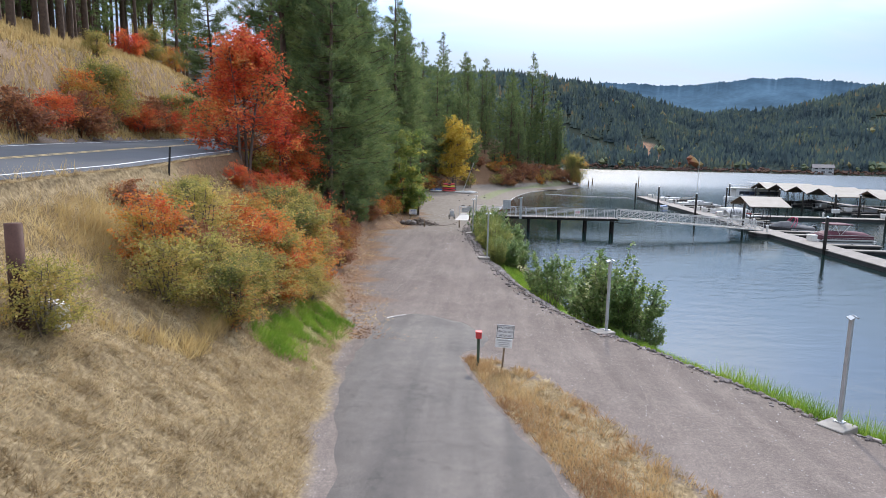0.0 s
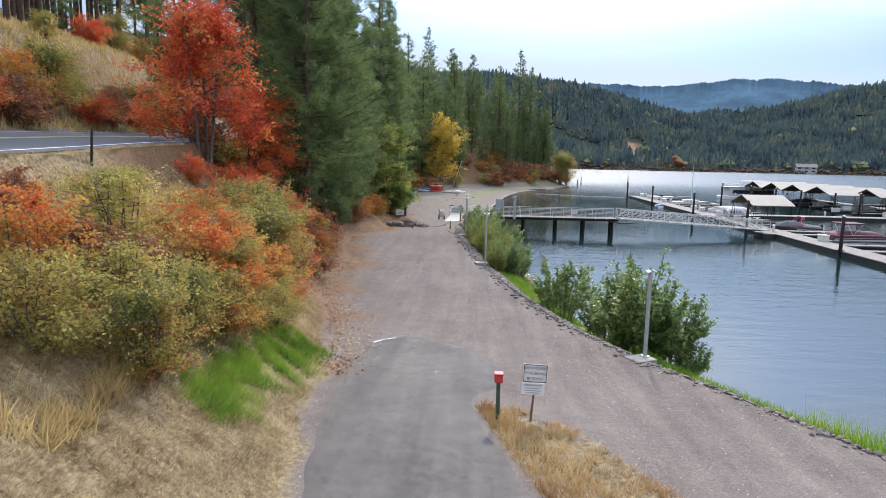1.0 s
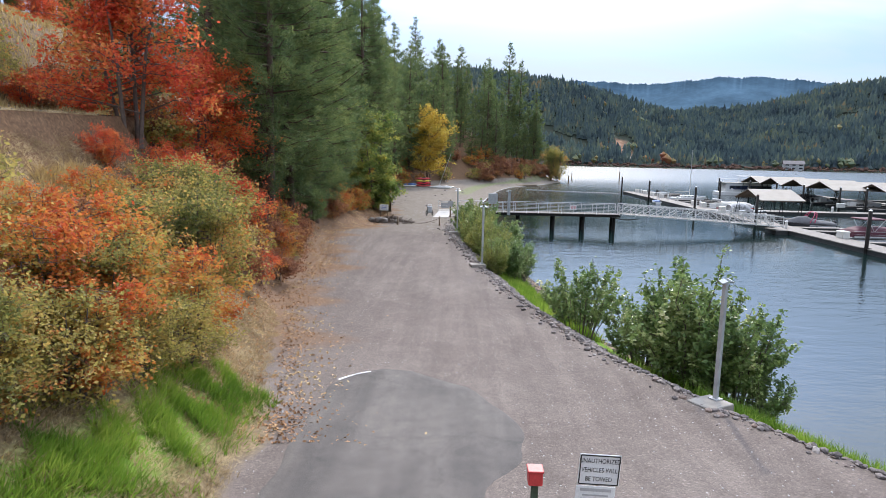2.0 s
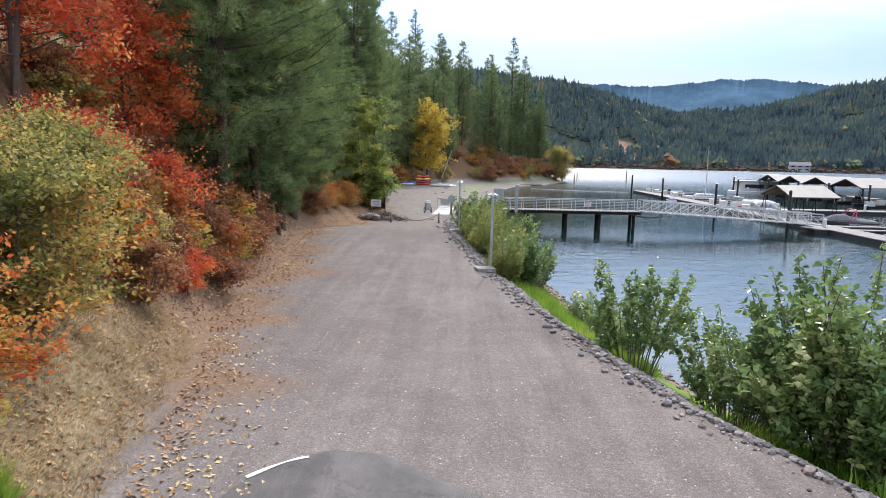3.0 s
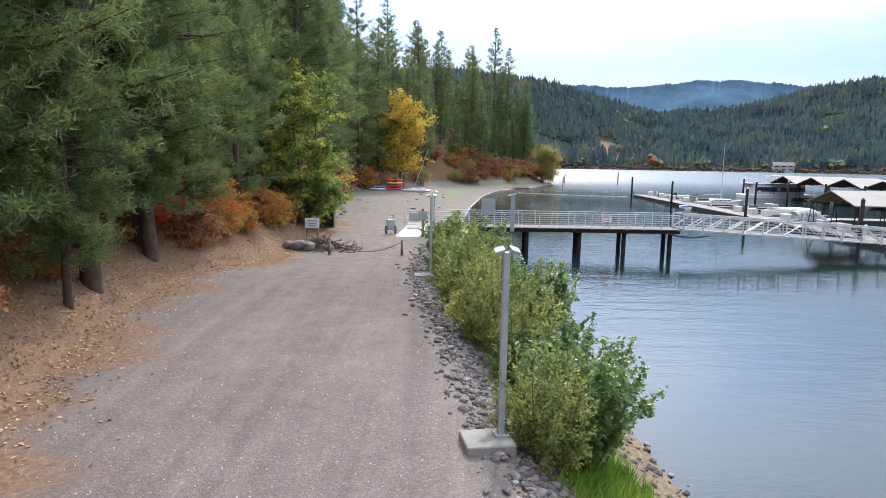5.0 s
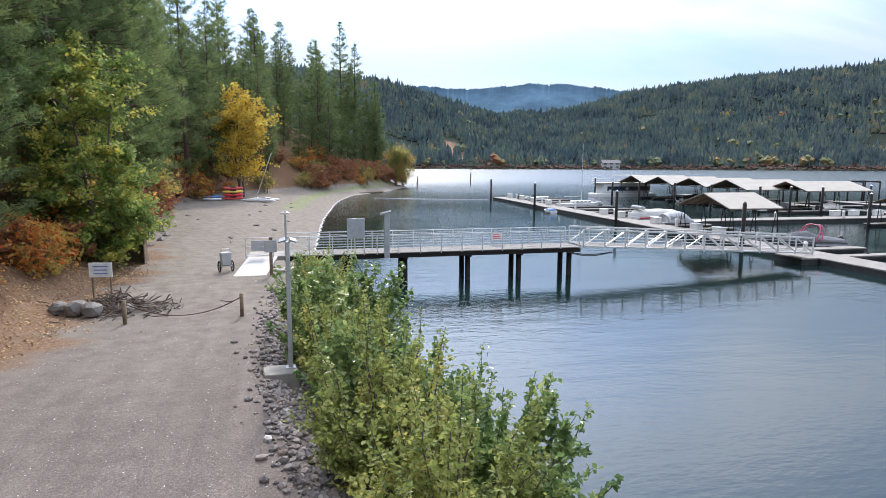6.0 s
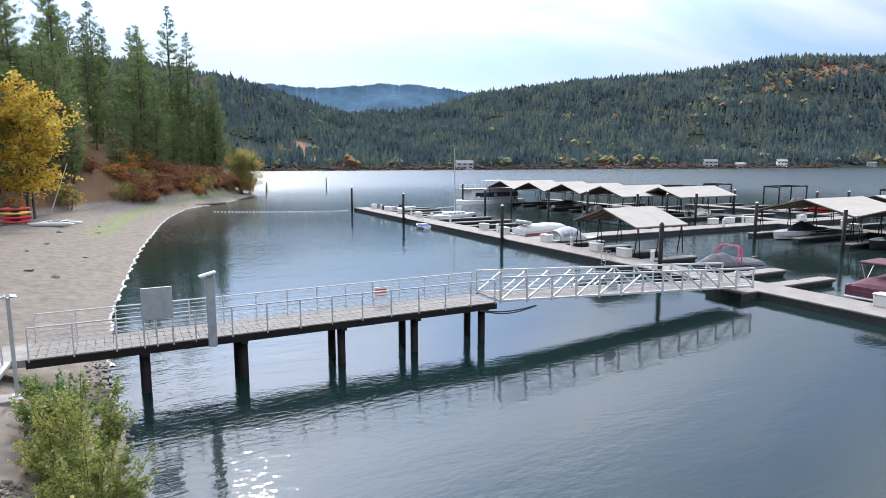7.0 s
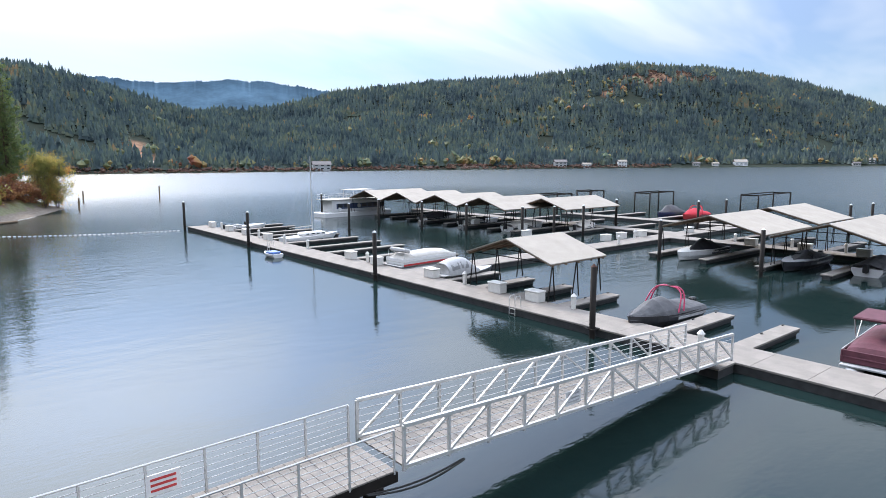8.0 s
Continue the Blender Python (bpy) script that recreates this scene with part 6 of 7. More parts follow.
plain_box("trampoline", (-0.85, 0.65, -0.85, 0.85, 0.28, 0.31), M["canvas_grey"], cat)
bm = bmesh.new()
rod(bm, (0.7, 0, 0.3), (-1.6, -0.3, 6.6), 0.06, 0.045)
part("mast", bm, M["alu"], cat)
for i in range(26):
    x, y = (-7 + r2.normal(0, 3.2), 118 + r2.uniform(-26, 24)) if i < 14 else (float(np.interp(70 + i * 1.5, *TOE)) + r2.normal(0.6, 0.5), 70 + i * 1.5)
    bm = bmesh.new()
    bmesh.ops.create_icosphere(bm, subdivisions=1, radius=r2.uniform(0.12, 0.4))
    for v in bm.verts:
        v.co = v.co * r2.uniform(0.75, 1.15)
        v.co.z *= 0.65
    bmesh.ops.translate(bm, vec=(x, y, ground_z(x, y)), verts=bm.verts)
    solo("boulder", bm, M["rock"], "grey boulder lying on the beach", "boulder", group="boulders")
for x, y, r in ((-8.6, 70.0, 0.42), (-8.0, 69.7, 0.4), (-9.3, 70.4, 0.35), (-6.9, 70.0, 0.25)):
    bm = bmesh.new()
    bmesh.ops.create_icosphere(bm, subdivisions=2, radius=r)
    for v in bm.verts:
        v.co = v.co * r2.uniform(0.88, 1.08)
        v.co.z *= 0.8
    bmesh.ops.translate(bm, vec=(x, y, ground_z(x, y) + 0.6 * r), verts=bm.verts)
    solo("boulder", bm, M["rock"], "brown-grey boulder beside the brush heap", "boulder", group="boulders")
lg = thing("driftwood_log", "bleached log lying along the beach edge", "log", pose(18, 187, ground_z(18, 187) + 0.2, 0, 90, 40))
bm = bmesh.new()
rod(bm, (0, 0, -4), (0, 0, 4), 0.28, 0.18, sides=8)
part("trunk", bm, M["wood"], lg)

# posts on the bank
wp = thing("fence_post", "thick weathered brown wooden post on the grass bank", "post", pose(-7.85, 9.6, ground_z(-7.85, 9.6)))
bm = bmesh.new()
rod(bm, (0, 0, -0.5), (0, 0, 1.75), 0.15, 0.14, sides=12)
part("shaft", bm, M["pile_rust"], wp, smoothed=True)
pail = thing("utility_box", "pale utility box half hidden in the shrubs", "utility box", pose(-7.72, 10.2, ground_z(-7.72, 10.2)))
plain_box("body", (-0.25, 0.25, -0.2, 0.2, -0.2, 0.36), M["plastic_white"], pail, bevel=0.04)
mk = thing("road_marker", "thin dark roadside marker post", "marker post", pose(-12.3, 23.4, ground_z(-12.3, 23.4)))
bm = bmesh.new()
bar(bm, (0, 0, -0.3), (0.12, 0, 1.25), 0.07, 0.03)
part("shaft", bm, M["black"], mk)
mk2 = copy_thing(mk, pose(-22.5, 17, ground_z(-22.5, 17)))


# ---- buildings ----
def build_house(x, y, w, d, h, turn, label, wall="house", storeys=1, windows=3):
    z = float(height(x, y))
    hs = thing("lake_house", label, "house", pose(x, y, z - 0.5, 0, 0, turn), "houses on the far shore")
    plain_box("wall", (-w / 2, w / 2, -d / 2, d / 2, -2, h), M[wall], hs, bevel=0.02)
    for s in (-1, 1):
        bm = bmesh.new()
        v = [bm.verts.new(p) for p in ((-w / 2 - 0.5, 0, h + w * 0.18), (w / 2 + 0.5, 0, h + w * 0.18), (w / 2 + 0.5, s * (d / 2 + 0.6), h - 0.2), (-w / 2 - 0.5, s * (d / 2 + 0.6), h - 0.2))]
        e = bmesh.ops.extrude_face_region(bm, geom=[bm.faces.new(v)])
        bmesh.ops.translate(bm, vec=(0, 0, 0.25), verts=[q for q in e["geom"] if isinstance(q, bmesh.types.BMVert)])
        part("roof", bm, M["house_roof"] if wall != "cap" else M["roofmetal"], hs)
    for st in range(storeys):
        for i in range(windows):
            wx = -w / 2 + w * (i + 0.5) / windows
            z0 = 0.9 + st * 2.8
            wi = plain_box("window", (wx - w / windows * 0.32, wx + w / windows * 0.32, -d / 2 - 0.08, -d / 2 + 0.02, z0, z0 + 1.4), M["cap"], hs, bevel=0)
            plain_box("pane", (wx - w / windows * 0.27, wx + w / windows * 0.27, -d / 2 - 0.11, -d / 2 - 0.085, z0 + 0.12, z0 + 1.28), M["glass_dark"], wi, bevel=0)
    return hs


for x, az_turn, dist, w, h, lb, wl_, st in ((170, -15, 55, 16, 4, "long pale house on the wooded slope", "cap", 1), (300, -20, 12, 22, 6, "grey lake house above the shore", "house", 2), (560, -35, 14, 18, 6.5, "two-storey house at the waterside", "house", 2), (590, -35, 10, 13, 4, "low white boathouse beside the lake", "cap", 1),
                                        (640, -38, 12, 13, 7, "tall narrow pale house by the lake", "cap", 2), (735, -42, 12, 11, 4, "small cabin at the water", "house", 1), (760, -42, 11, 10, 4, "white cabin at the water", "cap", 1), (800, -45, 16, 20, 5, "wide house with a pale roof", "cap", 1),
                                        (985, -50, 30, 18, 6, "pale house on the hillside", "cap", 2), (1030, -52, 14, 20, 5, "low grey house at the far shore", "house", 1), (1090, -52, 14, 18, 5, "long low house at the far shore", "cap", 1), (950, -50, 10, 12, 4, "small house at the far shore", "house", 1)):
    build_house(x, float(np.interp(x, *FARSHORE)) + dist, w * 0.75, w * 0.42, h * 0.85, az_turn, lb, wl_, st)
top = build_house(895, 880, 34, 12, 6, -50, "long pale house on the open ridge", "cap", 1, 5)


def build_apartments():
    z = float(height(-47, 100)) - 1
    a = thing("apartment_house", "grey four-storey apartment house behind the pines", "apartment building", pose(-66, 150, float(height(-66, 150)) - 2, 0, 0, 32))
    plain_box("wall", (-14, 14, -5, 5, 0, 13), M["house"], a)
    plain_box("roof", (-14.6, 14.6, -5.6, 5.6, 13, 13.5), M["house_roof"], a)
    for f in range(4):
        for i in range(5):
            x = -11 + i * 5.5
            w = plain_box("window", (x - 1.3, x + 1.3, -5.08, -4.95, 0.8 + f * 3.1, 2.7 + f * 3.1), M["cap"], a, bevel=0)
            plain_box("pane", (x - 1.2, x + 1.2, -5.13, -5.085, 0.9 + f * 3.1, 2.6 + f * 3.1), M["glass_dark"], w, bevel=0)
            b = plain_box("balcony", (x - 1.9, x + 1.9, -6.5, -5.0, 0.2 + f * 3.1, 0.4 + f * 3.1), M["concrete"], a)
            plain_box("balcony_rail", (x - 1.9, x + 1.9, -6.5, -6.44, 0.45 + f * 3.1, 1.4 + f * 3.1), M["canvas_light"], b)
    return a


build_apartments()
# ---- boats and dock gear ----
def hull_mesh(L, W, H, draft=0.25, rake=0.35):
    """A lofted hull: transom at x = 0, bow at x = L; open at the top edge, closed by the deck."""
    bm = bmesh.new()
    rings = []
    for i in range(9):
        s = i / 8
        b = W / 2 * (1 - max(0, (s - 0.45) / 0.55) ** 2.2 * 0.97) * (0.92 + 0.08 * min(1, s * 3))
        top = H * (0.82 + 0.25 * s * s)
        x = L * s
        prof = [(0, -draft * (1 - s ** 3)), (b * 0.7, -draft * 0.4 * (1 - s ** 2) + 0.12 * s * s), (b * 0.97, top * 0.55), (b, top)]
        pts = [(x - (0 if k == 3 else rake * (1 - z / top) * s ** 3), y, z) for k, (y, z) in enumerate(prof)]
        ring = [bm.verts.new(p) for p in pts] + [bm.verts.new((p[0], -p[1], p[2])) for p in reversed(pts[1:])]
        rings.append(ring)
    for a, b in zip(rings, rings[1:]):
        n = len(a)
        for k in range(n):
            bm.faces.new((a[k], b[k], b[(k + 1) % n], a[(k + 1) % n]))
    bm.faces.new(rings[0][::-1])
    bm.faces.new(rings[-1])
    bmesh.ops.remove_doubles(bm, verts=bm.verts, dist=0.005)
    bmesh.ops.recalc_face_normals(bm, faces=bm.faces)
    return bm


def humped(L, W, x0, hs, z0, seed, sag=0.06):
    """A stretched cover: heights hs along the length, dropping to the gunwale."""
    r = np.random.default_rng(seed)
    bm = bmesh.new()
    rows, n, m = [], 13, 21
    folds = r.normal(0, 1, (3, 4))
    for i in range(m):
        s = i / (m - 1)
        h = float(np.interp(s * (len(hs) - 1), range(len(hs)), hs))
        h -= sag * abs(math.sin(math.pi * s * (len(hs) - 1)))
        b = W / 2 * (1.02 - max(0, (s - 0.4) / 0.6) ** 2.2 * 0.95)
        row = []
        for k in range(n):
            t = -1 + 2 * k / (n - 1)
            row.append(bm.verts.new((x0 + L * s, b * t, z0 + h * (1 - abs(t) ** 1.7) + r.normal(0, 0.007) - (0.16 if abs(t) == 1 else 0)
                                     + 0.03 * (1 - t * t) * sum(math.sin(f[0] * 6 + f[1] * 9 * s + (3 + f[2] * 3) * t) for f in folds))))
        rows.append(row)
    for a, b in zip(rows, rows[1:]):
        for k in range(n - 1):
            bm.faces.new((a[k], b[k], b[k + 1], a[k + 1]))
    bmesh.ops.recalc_face_normals(bm, faces=bm.faces)
    e = bmesh.ops.solidify(bm, geom=bm.faces[:], thickness=0.03)
    return bm


def build_boat(label, x, y, turn, L=6.2, W=2.3, hull="gel_white", cover="canvas_grey", hs=(0.25, 0.55, 0.75, 0.5, 0.15), tower="", stripe="dark_hull", screen=False, engine=True, reach=0.97):
    b = thing("motor_boat", label, "boat", pose(x, y, 0, 0, 0, turn), "moored boats")
    part("hull", hull_mesh(L, W, 0.85), M[hull], b, smoothed=False)
    for s in (-1, 1):
        bm = bmesh.new()
        bar(bm, (0.1, s * W * 0.466, 0.42), (L * 0.5, s * W * 0.5, 0.5), 0.03, 0.16)
        part("stripe", bm, M[stripe], b)
    if cover:
        part("cover", humped(L * reach, W, 0.05, hs, 0.78, int(x * 10)), M[cover], b)
        if reach < 0.9:
            bm = hull_mesh(L * 0.99, W * 0.97, 0.2, 0.02, 0.1)
            bmesh.ops.translate(bm, vec=(0, 0, 0.68), verts=bm.verts)
            part("foredeck", bm, M["gel_white"], b)
    else:
        bm = bmesh.new()
        box(bm, L * 0.55, L * 0.9, -W * 0.3, W * 0.3, 0.72, 0.86, 0.05)
        part("foredeck", bm, M["gel_white"], b)
        for k in (-1, 1):
            bm = bmesh.new()
            box(bm, L * 0.2, L * 0.34, k * W * 0.2 - 0.25, k * W * 0.2 + 0.25, 0.3, 1.0, 0.06)
            part("seat", bm, M["canvas_light"], b)
    if screen or not cover:
        bm = bmesh.new()
        bar(bm, (L * 0.5, -W * 0.36, 1.0), (L * 0.5, W * 0.36, 1.0), 0.04, 0.45)
        part("windscreen", bm, M["glass_dark"], b)
    if engine:
        bm = bmesh.new()
        box(bm, -0.5, -0.05, -0.2, 0.2, 0.35, 1.1, 0.08)
        part("outboard", bm, M["black"], b)
    if tower:
        def arch(a, lean, x):
            ys, zz = -math.copysign(abs(math.cos(a)) ** 0.55, math.cos(a)), math.sin(a) ** 0.5
            return (x - lean * zz, ys * W * 0.49 * (1 - 0.16 * zz), 0.84 + 1.3 * zz)
        hoops = [[arch(math.pi * i / 20, lean, x) for i in range(21)] for x, lean in ((L * 0.5, 0.75), (L * 0.5 - 0.55, 0.42))]
        for pts in hoops:
            V, F = tube(pts, 0.045, 8)
            child("tower_hoop", V, F, M[tower], b, True)
        for i in (2, 4, 6, 8, 12, 14, 16, 18):
            bm = bmesh.new()
            rod(bm, hoops[0][i], hoops[1][i], 0.025)
            part("tower_rung", bm, M[tower], b)
    bm = bmesh.new()
    for k in (-1, 1):
        bar(bm, (0.05, k * W * 0.462, 0.66), (L * 0.45, k * W * 0.502, 0.73), 0.05, 0.06)
    part("rub_rail", bm, M["rubber"], b)
    return b


def build_pontoon(label, x, y, turn, cover="maroon", panel="maroon", L=7.0, W=2.5, stripe="", canopy=True):
    b = thing("pontoon_boat", label, "boat", pose(x, y, 0, 0, 0, turn), "moored boats")
    for k in (-1, 1):
        bm = bmesh.new()
        rod(bm, (0, k * 0.8, 0.1), (L - 0.6, k * 0.8, 0.1), 0.3, sides=14)
        rod(bm, (L - 0.6, k * 0.8, 0.1), (L, k * 0.8, 0.25), 0.3, 0.05, sides=14)
        part("pontoon", bm, M["alu"], b, smoothed=True)
    bm = bmesh.new()
    box(bm, 0, L - 0.2, -W / 2, W / 2, 0.42, 0.52, 0.02)
    part("deck", bm, M["canvas_light"], b)
    for k in (-1, 1):
        bm = bmesh.new()
        box(bm, 0.3, L - 0.6, k * W / 2 - 0.04, k * W / 2 + 0.04, 0.56, 1.1, 0.01)
        part("side_panel", bm, M[panel], b)
        bm = bmesh.new()
        box(bm, 0.32, L - 0.62, k * (W / 2 + 0.045) - 0.006, k * (W / 2 + 0.045) + 0.006, 0.5, 0.66)
        part("skirt", bm, M[stripe or "alu"], b)
        bm = bmesh.new()
        rod(bm, (0.3, k * W / 2, 1.14), (L - 0.6, k * W / 2, 1.14), 0.025)
        rod(bm, (0.3, k * (W / 2 + 0.05), 0.82), (L - 0.6, k * (W / 2 + 0.05), 0.82), 0.02)
        part("rail", bm, M["alu"], b)
    for x in (0.3, L - 0.68):
        bm = bmesh.new()
        box(bm, x, x + 0.08, -W / 2 + 0.05, W / 2 - 0.05, 0.56, 1.12, 0.01)
        part("end_panel", bm, M[panel], b)
    bm = bmesh.new()
    bmesh.ops.create_grid(bm, x_segments=18, y_segments=12, size=0.5)
    for v in bm.verts:
        sx, sy = v.co.x * 2, v.co.y * 2
        v.co = Vector((L * 0.47 + sx * (L * 0.43), sy * (W / 2 + 0.06), 1.06 + 0.5 * (1 - sx ** 6) * (1 - abs(sy) ** 3.2) - (0.22 if max(abs(sx), abs(sy)) > 0.99 else 0) + 0.03 * math.sin(sx * 9) * (1 - sy * sy)))
    bmesh.ops.solidify(bm, geom=bm.faces[:], thickness=0.04)
    part("cover", bm, M[cover], b, "stretched mooring cover with soft folds")
    if not canopy:
        bm = bmesh.new()
        box(bm, 0.2, 0.9, -W / 2 + 0.1, W / 2 - 0.1, 1.55, 1.95, 0.12, pose(0, 0, 0.2, 0, 12, 0))
        part("canopy", bm, M["canvas_light"], b, "folded grey canopy in its boot")
        for k in (-1, 1):
            bm = bmesh.new()
            rod(bm, (1.8, k * (W / 2 - 0.05), 1.1), (0.55, k * (W / 2 - 0.12), 1.85), 0.02)
            rod(bm, (0.45, k * (W / 2 - 0.05), 1.1), (0.5, k * (W / 2 - 0.12), 1.75), 0.02)
            part("canopy_pole", bm, M["alu"], b)
        return b
    for k in (-1, 1):
        bm = bmesh.new()
        rod(bm, (L * 0.35, k * (W / 2 - 0.05), 1.1), (L * 0.25, k * (W / 2 - 0.05), 2.35), 0.025)
        rod(bm, (L * 0.35, k * (W / 2 - 0.05), 1.1), (L * 0.5, k * (W / 2 - 0.05), 2.35), 0.025)
        part("canopy_pole", bm, M["alu"], b)
    bm = bmesh.new()
    box(bm, L * 0.2, L * 0.55, -W / 2 + 0.05, W / 2 - 0.05, 2.33, 2.47, 0.05)
    part("canopy", bm, M[cover], b, "folded maroon canopy")
    return b


def build_tent_boat(x, y, turn, L=6.3, W=2.1):
    """A low dark hull with an arched camper top over its after half, clear windows in the canvas."""
    b = thing("motor_boat", "small dark-hulled boat under a light grey tent top", "boat", pose(x, y, 0, 0, 0, turn), "moored boats")
    part("hull", hull_mesh(L, W, 0.62), M["dark_hull"], b)
    bm = hull_mesh(L * 0.98, W * 0.97, 0.14, 0.02, 0.1)
    bmesh.ops.translate(bm, vec=(0, 0, 0.54), verts=bm.verts)
    part("foredeck", bm, M["gel_white"], b)

    def skin(i, k, out):
        s, a = i / 10, math.pi * k / 12
        h = 1.25 * (0.72 + 0.28 * math.sin(math.pi * min(1, s * 1.1))) * (1 - max(0, s - 0.75) * 2.4)
        return (0.4 + 3.4 * s, -math.cos(a) * (W * 0.47 + out), 0.6 + (h + out) * math.sin(a) ** 0.7 - 0.03 * math.sin(s * math.pi * 4) ** 2)

    V = [skin(i, k, out) for out in (0.0, 0.03) for i in range(11) for k in range(13)]
    F = [(o + i * 13 + k, o + i * 13 + k + 1, o + (i + 1) * 13 + k + 1, o + (i + 1) * 13 + k) for o in (0, 143) for i in range(10) for k in range(12)]
    F += [(e + k, e + k + 1, e + 11 - k, e + 12 - k) for e in (143, 273) for k in range(5)]
    child("tent_top", V, F, M["canvas_light"], b, True, "light grey canvas camper top")
    for i0 in (1, 4):
        for k0 in (1, 9):
            V = [skin(i, k, 0.04) for i in (i0, i0 + 2.4) for k in (k0, k0 + 1, k0 + 2)]
            child("tent_window", V, [(0, 1, 4, 3), (1, 2, 5, 4)], M["vinyl"], b)
    bm = bmesh.new()
    box(bm, -0.5, -0.05, -0.2, 0.2, 0.25, 1.0, 0.08)
    part("outboard", bm, M["black"], b)
    return b


build_boat("ski boat under a dark grey cover with a red wake tower", 45.3, 88.8, 178, 6.5, 2.4, hull="dark_hull", stripe="canvas_light", tower="tower_red", cover="canvas_grey", hs=(0.15, 0.35, 0.55, 0.8, 0.75, 0.45, 0.15))
build_pontoon("pontoon boat with a maroon cover at the finger dock", 39.9, 77.5, 3)
build_pontoon("white pontoon boat with a pale cover and red stripe", 40.3, 113.8, 3, "canvas_white", "gel_white", 7.2, 2.4, "red", False)
build_tent_boat(39.9, 107.1, 2)
build_boat("open white runabout with a pale windscreen", 41.0, 153.5, 2, 5.8, 2.2, cover="", hs=())
build_boat("white speedboat with a black bow cover", 72.4, 100.1, 180, 8.4, 2.7, cover="black_canvas", hs=(0.2, 0.35, 0.75, 1.0, 0.7, 0.15), stripe="dark_hull", reach=0.7, engine=False)
build_boat("dark speedboat under a boat shelter", 73.4, 91.0, 180, 8.3, 2.5, hull="dark_hull", cover="canvas_grey", hs=(0.15, 0.3, 0.7, 0.8, 0.3, 0.1), screen=True, stripe="canvas_light", reach=0.72)
build_boat("red-covered speedboat at an outer slip", 110.0, 121.0, 180, 7.0, 2.4, hull="red", cover="redcover", tower="redcover", hs=(0.3, 0.7, 1.0, 0.7, 0.2))
build_boat("dark cabin boat at an outer slip", 111.0, 126.0, 180, 7.2, 2.4, hull="navy", cover="canvas_grey", hs=(0.2, 0.9, 1.3, 1.2, 0.3, 0.1))
build_boat("white boat under a gable shelter", 70.0, 128.5, 0, 7.5, 2.6, cover="canvas_white")
build_boat("white boat under a gable shelter", 70.0, 137.5, 0, 7.5, 2.6, cover="", hs=())
build_boat("white boat under a gable shelter", 70.0, 147.0, 0, 7.5, 2.6, cover="canvas_grey")
build_boat("dark covered boat under the shelter", 68.0, 85.6, 0, 7.0, 2.5, cover="canvas_grey")
build_boat("small boat with a white cover between finger floats", 76.0, 121.5, 10, 5.5, 2.1, cover="canvas_white")


def build_sailboat():
    b = thing("sailboat", "white sailboat with a bare mast at the long finger floats", "sailboat", pose(41.2, 136.9, 0, 0, 0, 1), "moored boats")
    part("hull", hull_mesh(7.4, 2.4, 0.9, 0.4, 0.8), M["gel_white"], b)
    bm = bmesh.new()
    box(bm, 2.2, 5.4, -0.7, 0.7, 0.8, 1.2, 0.12)
    part("cabin", bm, M["gel_white"], b)
    for x in (2.7, 3.4, 4.1, 4.8):
        bm = bmesh.new()
        box(bm, x, x + 0.4, -0.72, 0.72, 0.95, 1.08)
        part("porthole", bm, M["glass_dark"], b)
    bm = bmesh.new()
    rod(bm, (3.9, 0, 0.9), (3.9, 0, 10.2), 0.06, 0.04, sides=8)
    part("mast", bm, M["alu"], b)
    bm = bmesh.new()
    rod(bm, (3.9, 0, 1.9), (0.9, 0, 1.8), 0.05)
    part("boom", bm, M["canvas_white"], b)
    for a in ((7.3, 0, 1.0), (0.05, 0, 0.9), (3.6, 1.15, 0.85), (3.6, -1.15, 0.85)):
        bm = bmesh.new()
        rod(bm, (3.9, 0, 10.0), a, 0.008, sides=4)
        part("stay", bm, M["galv"], b)


build_sailboat()


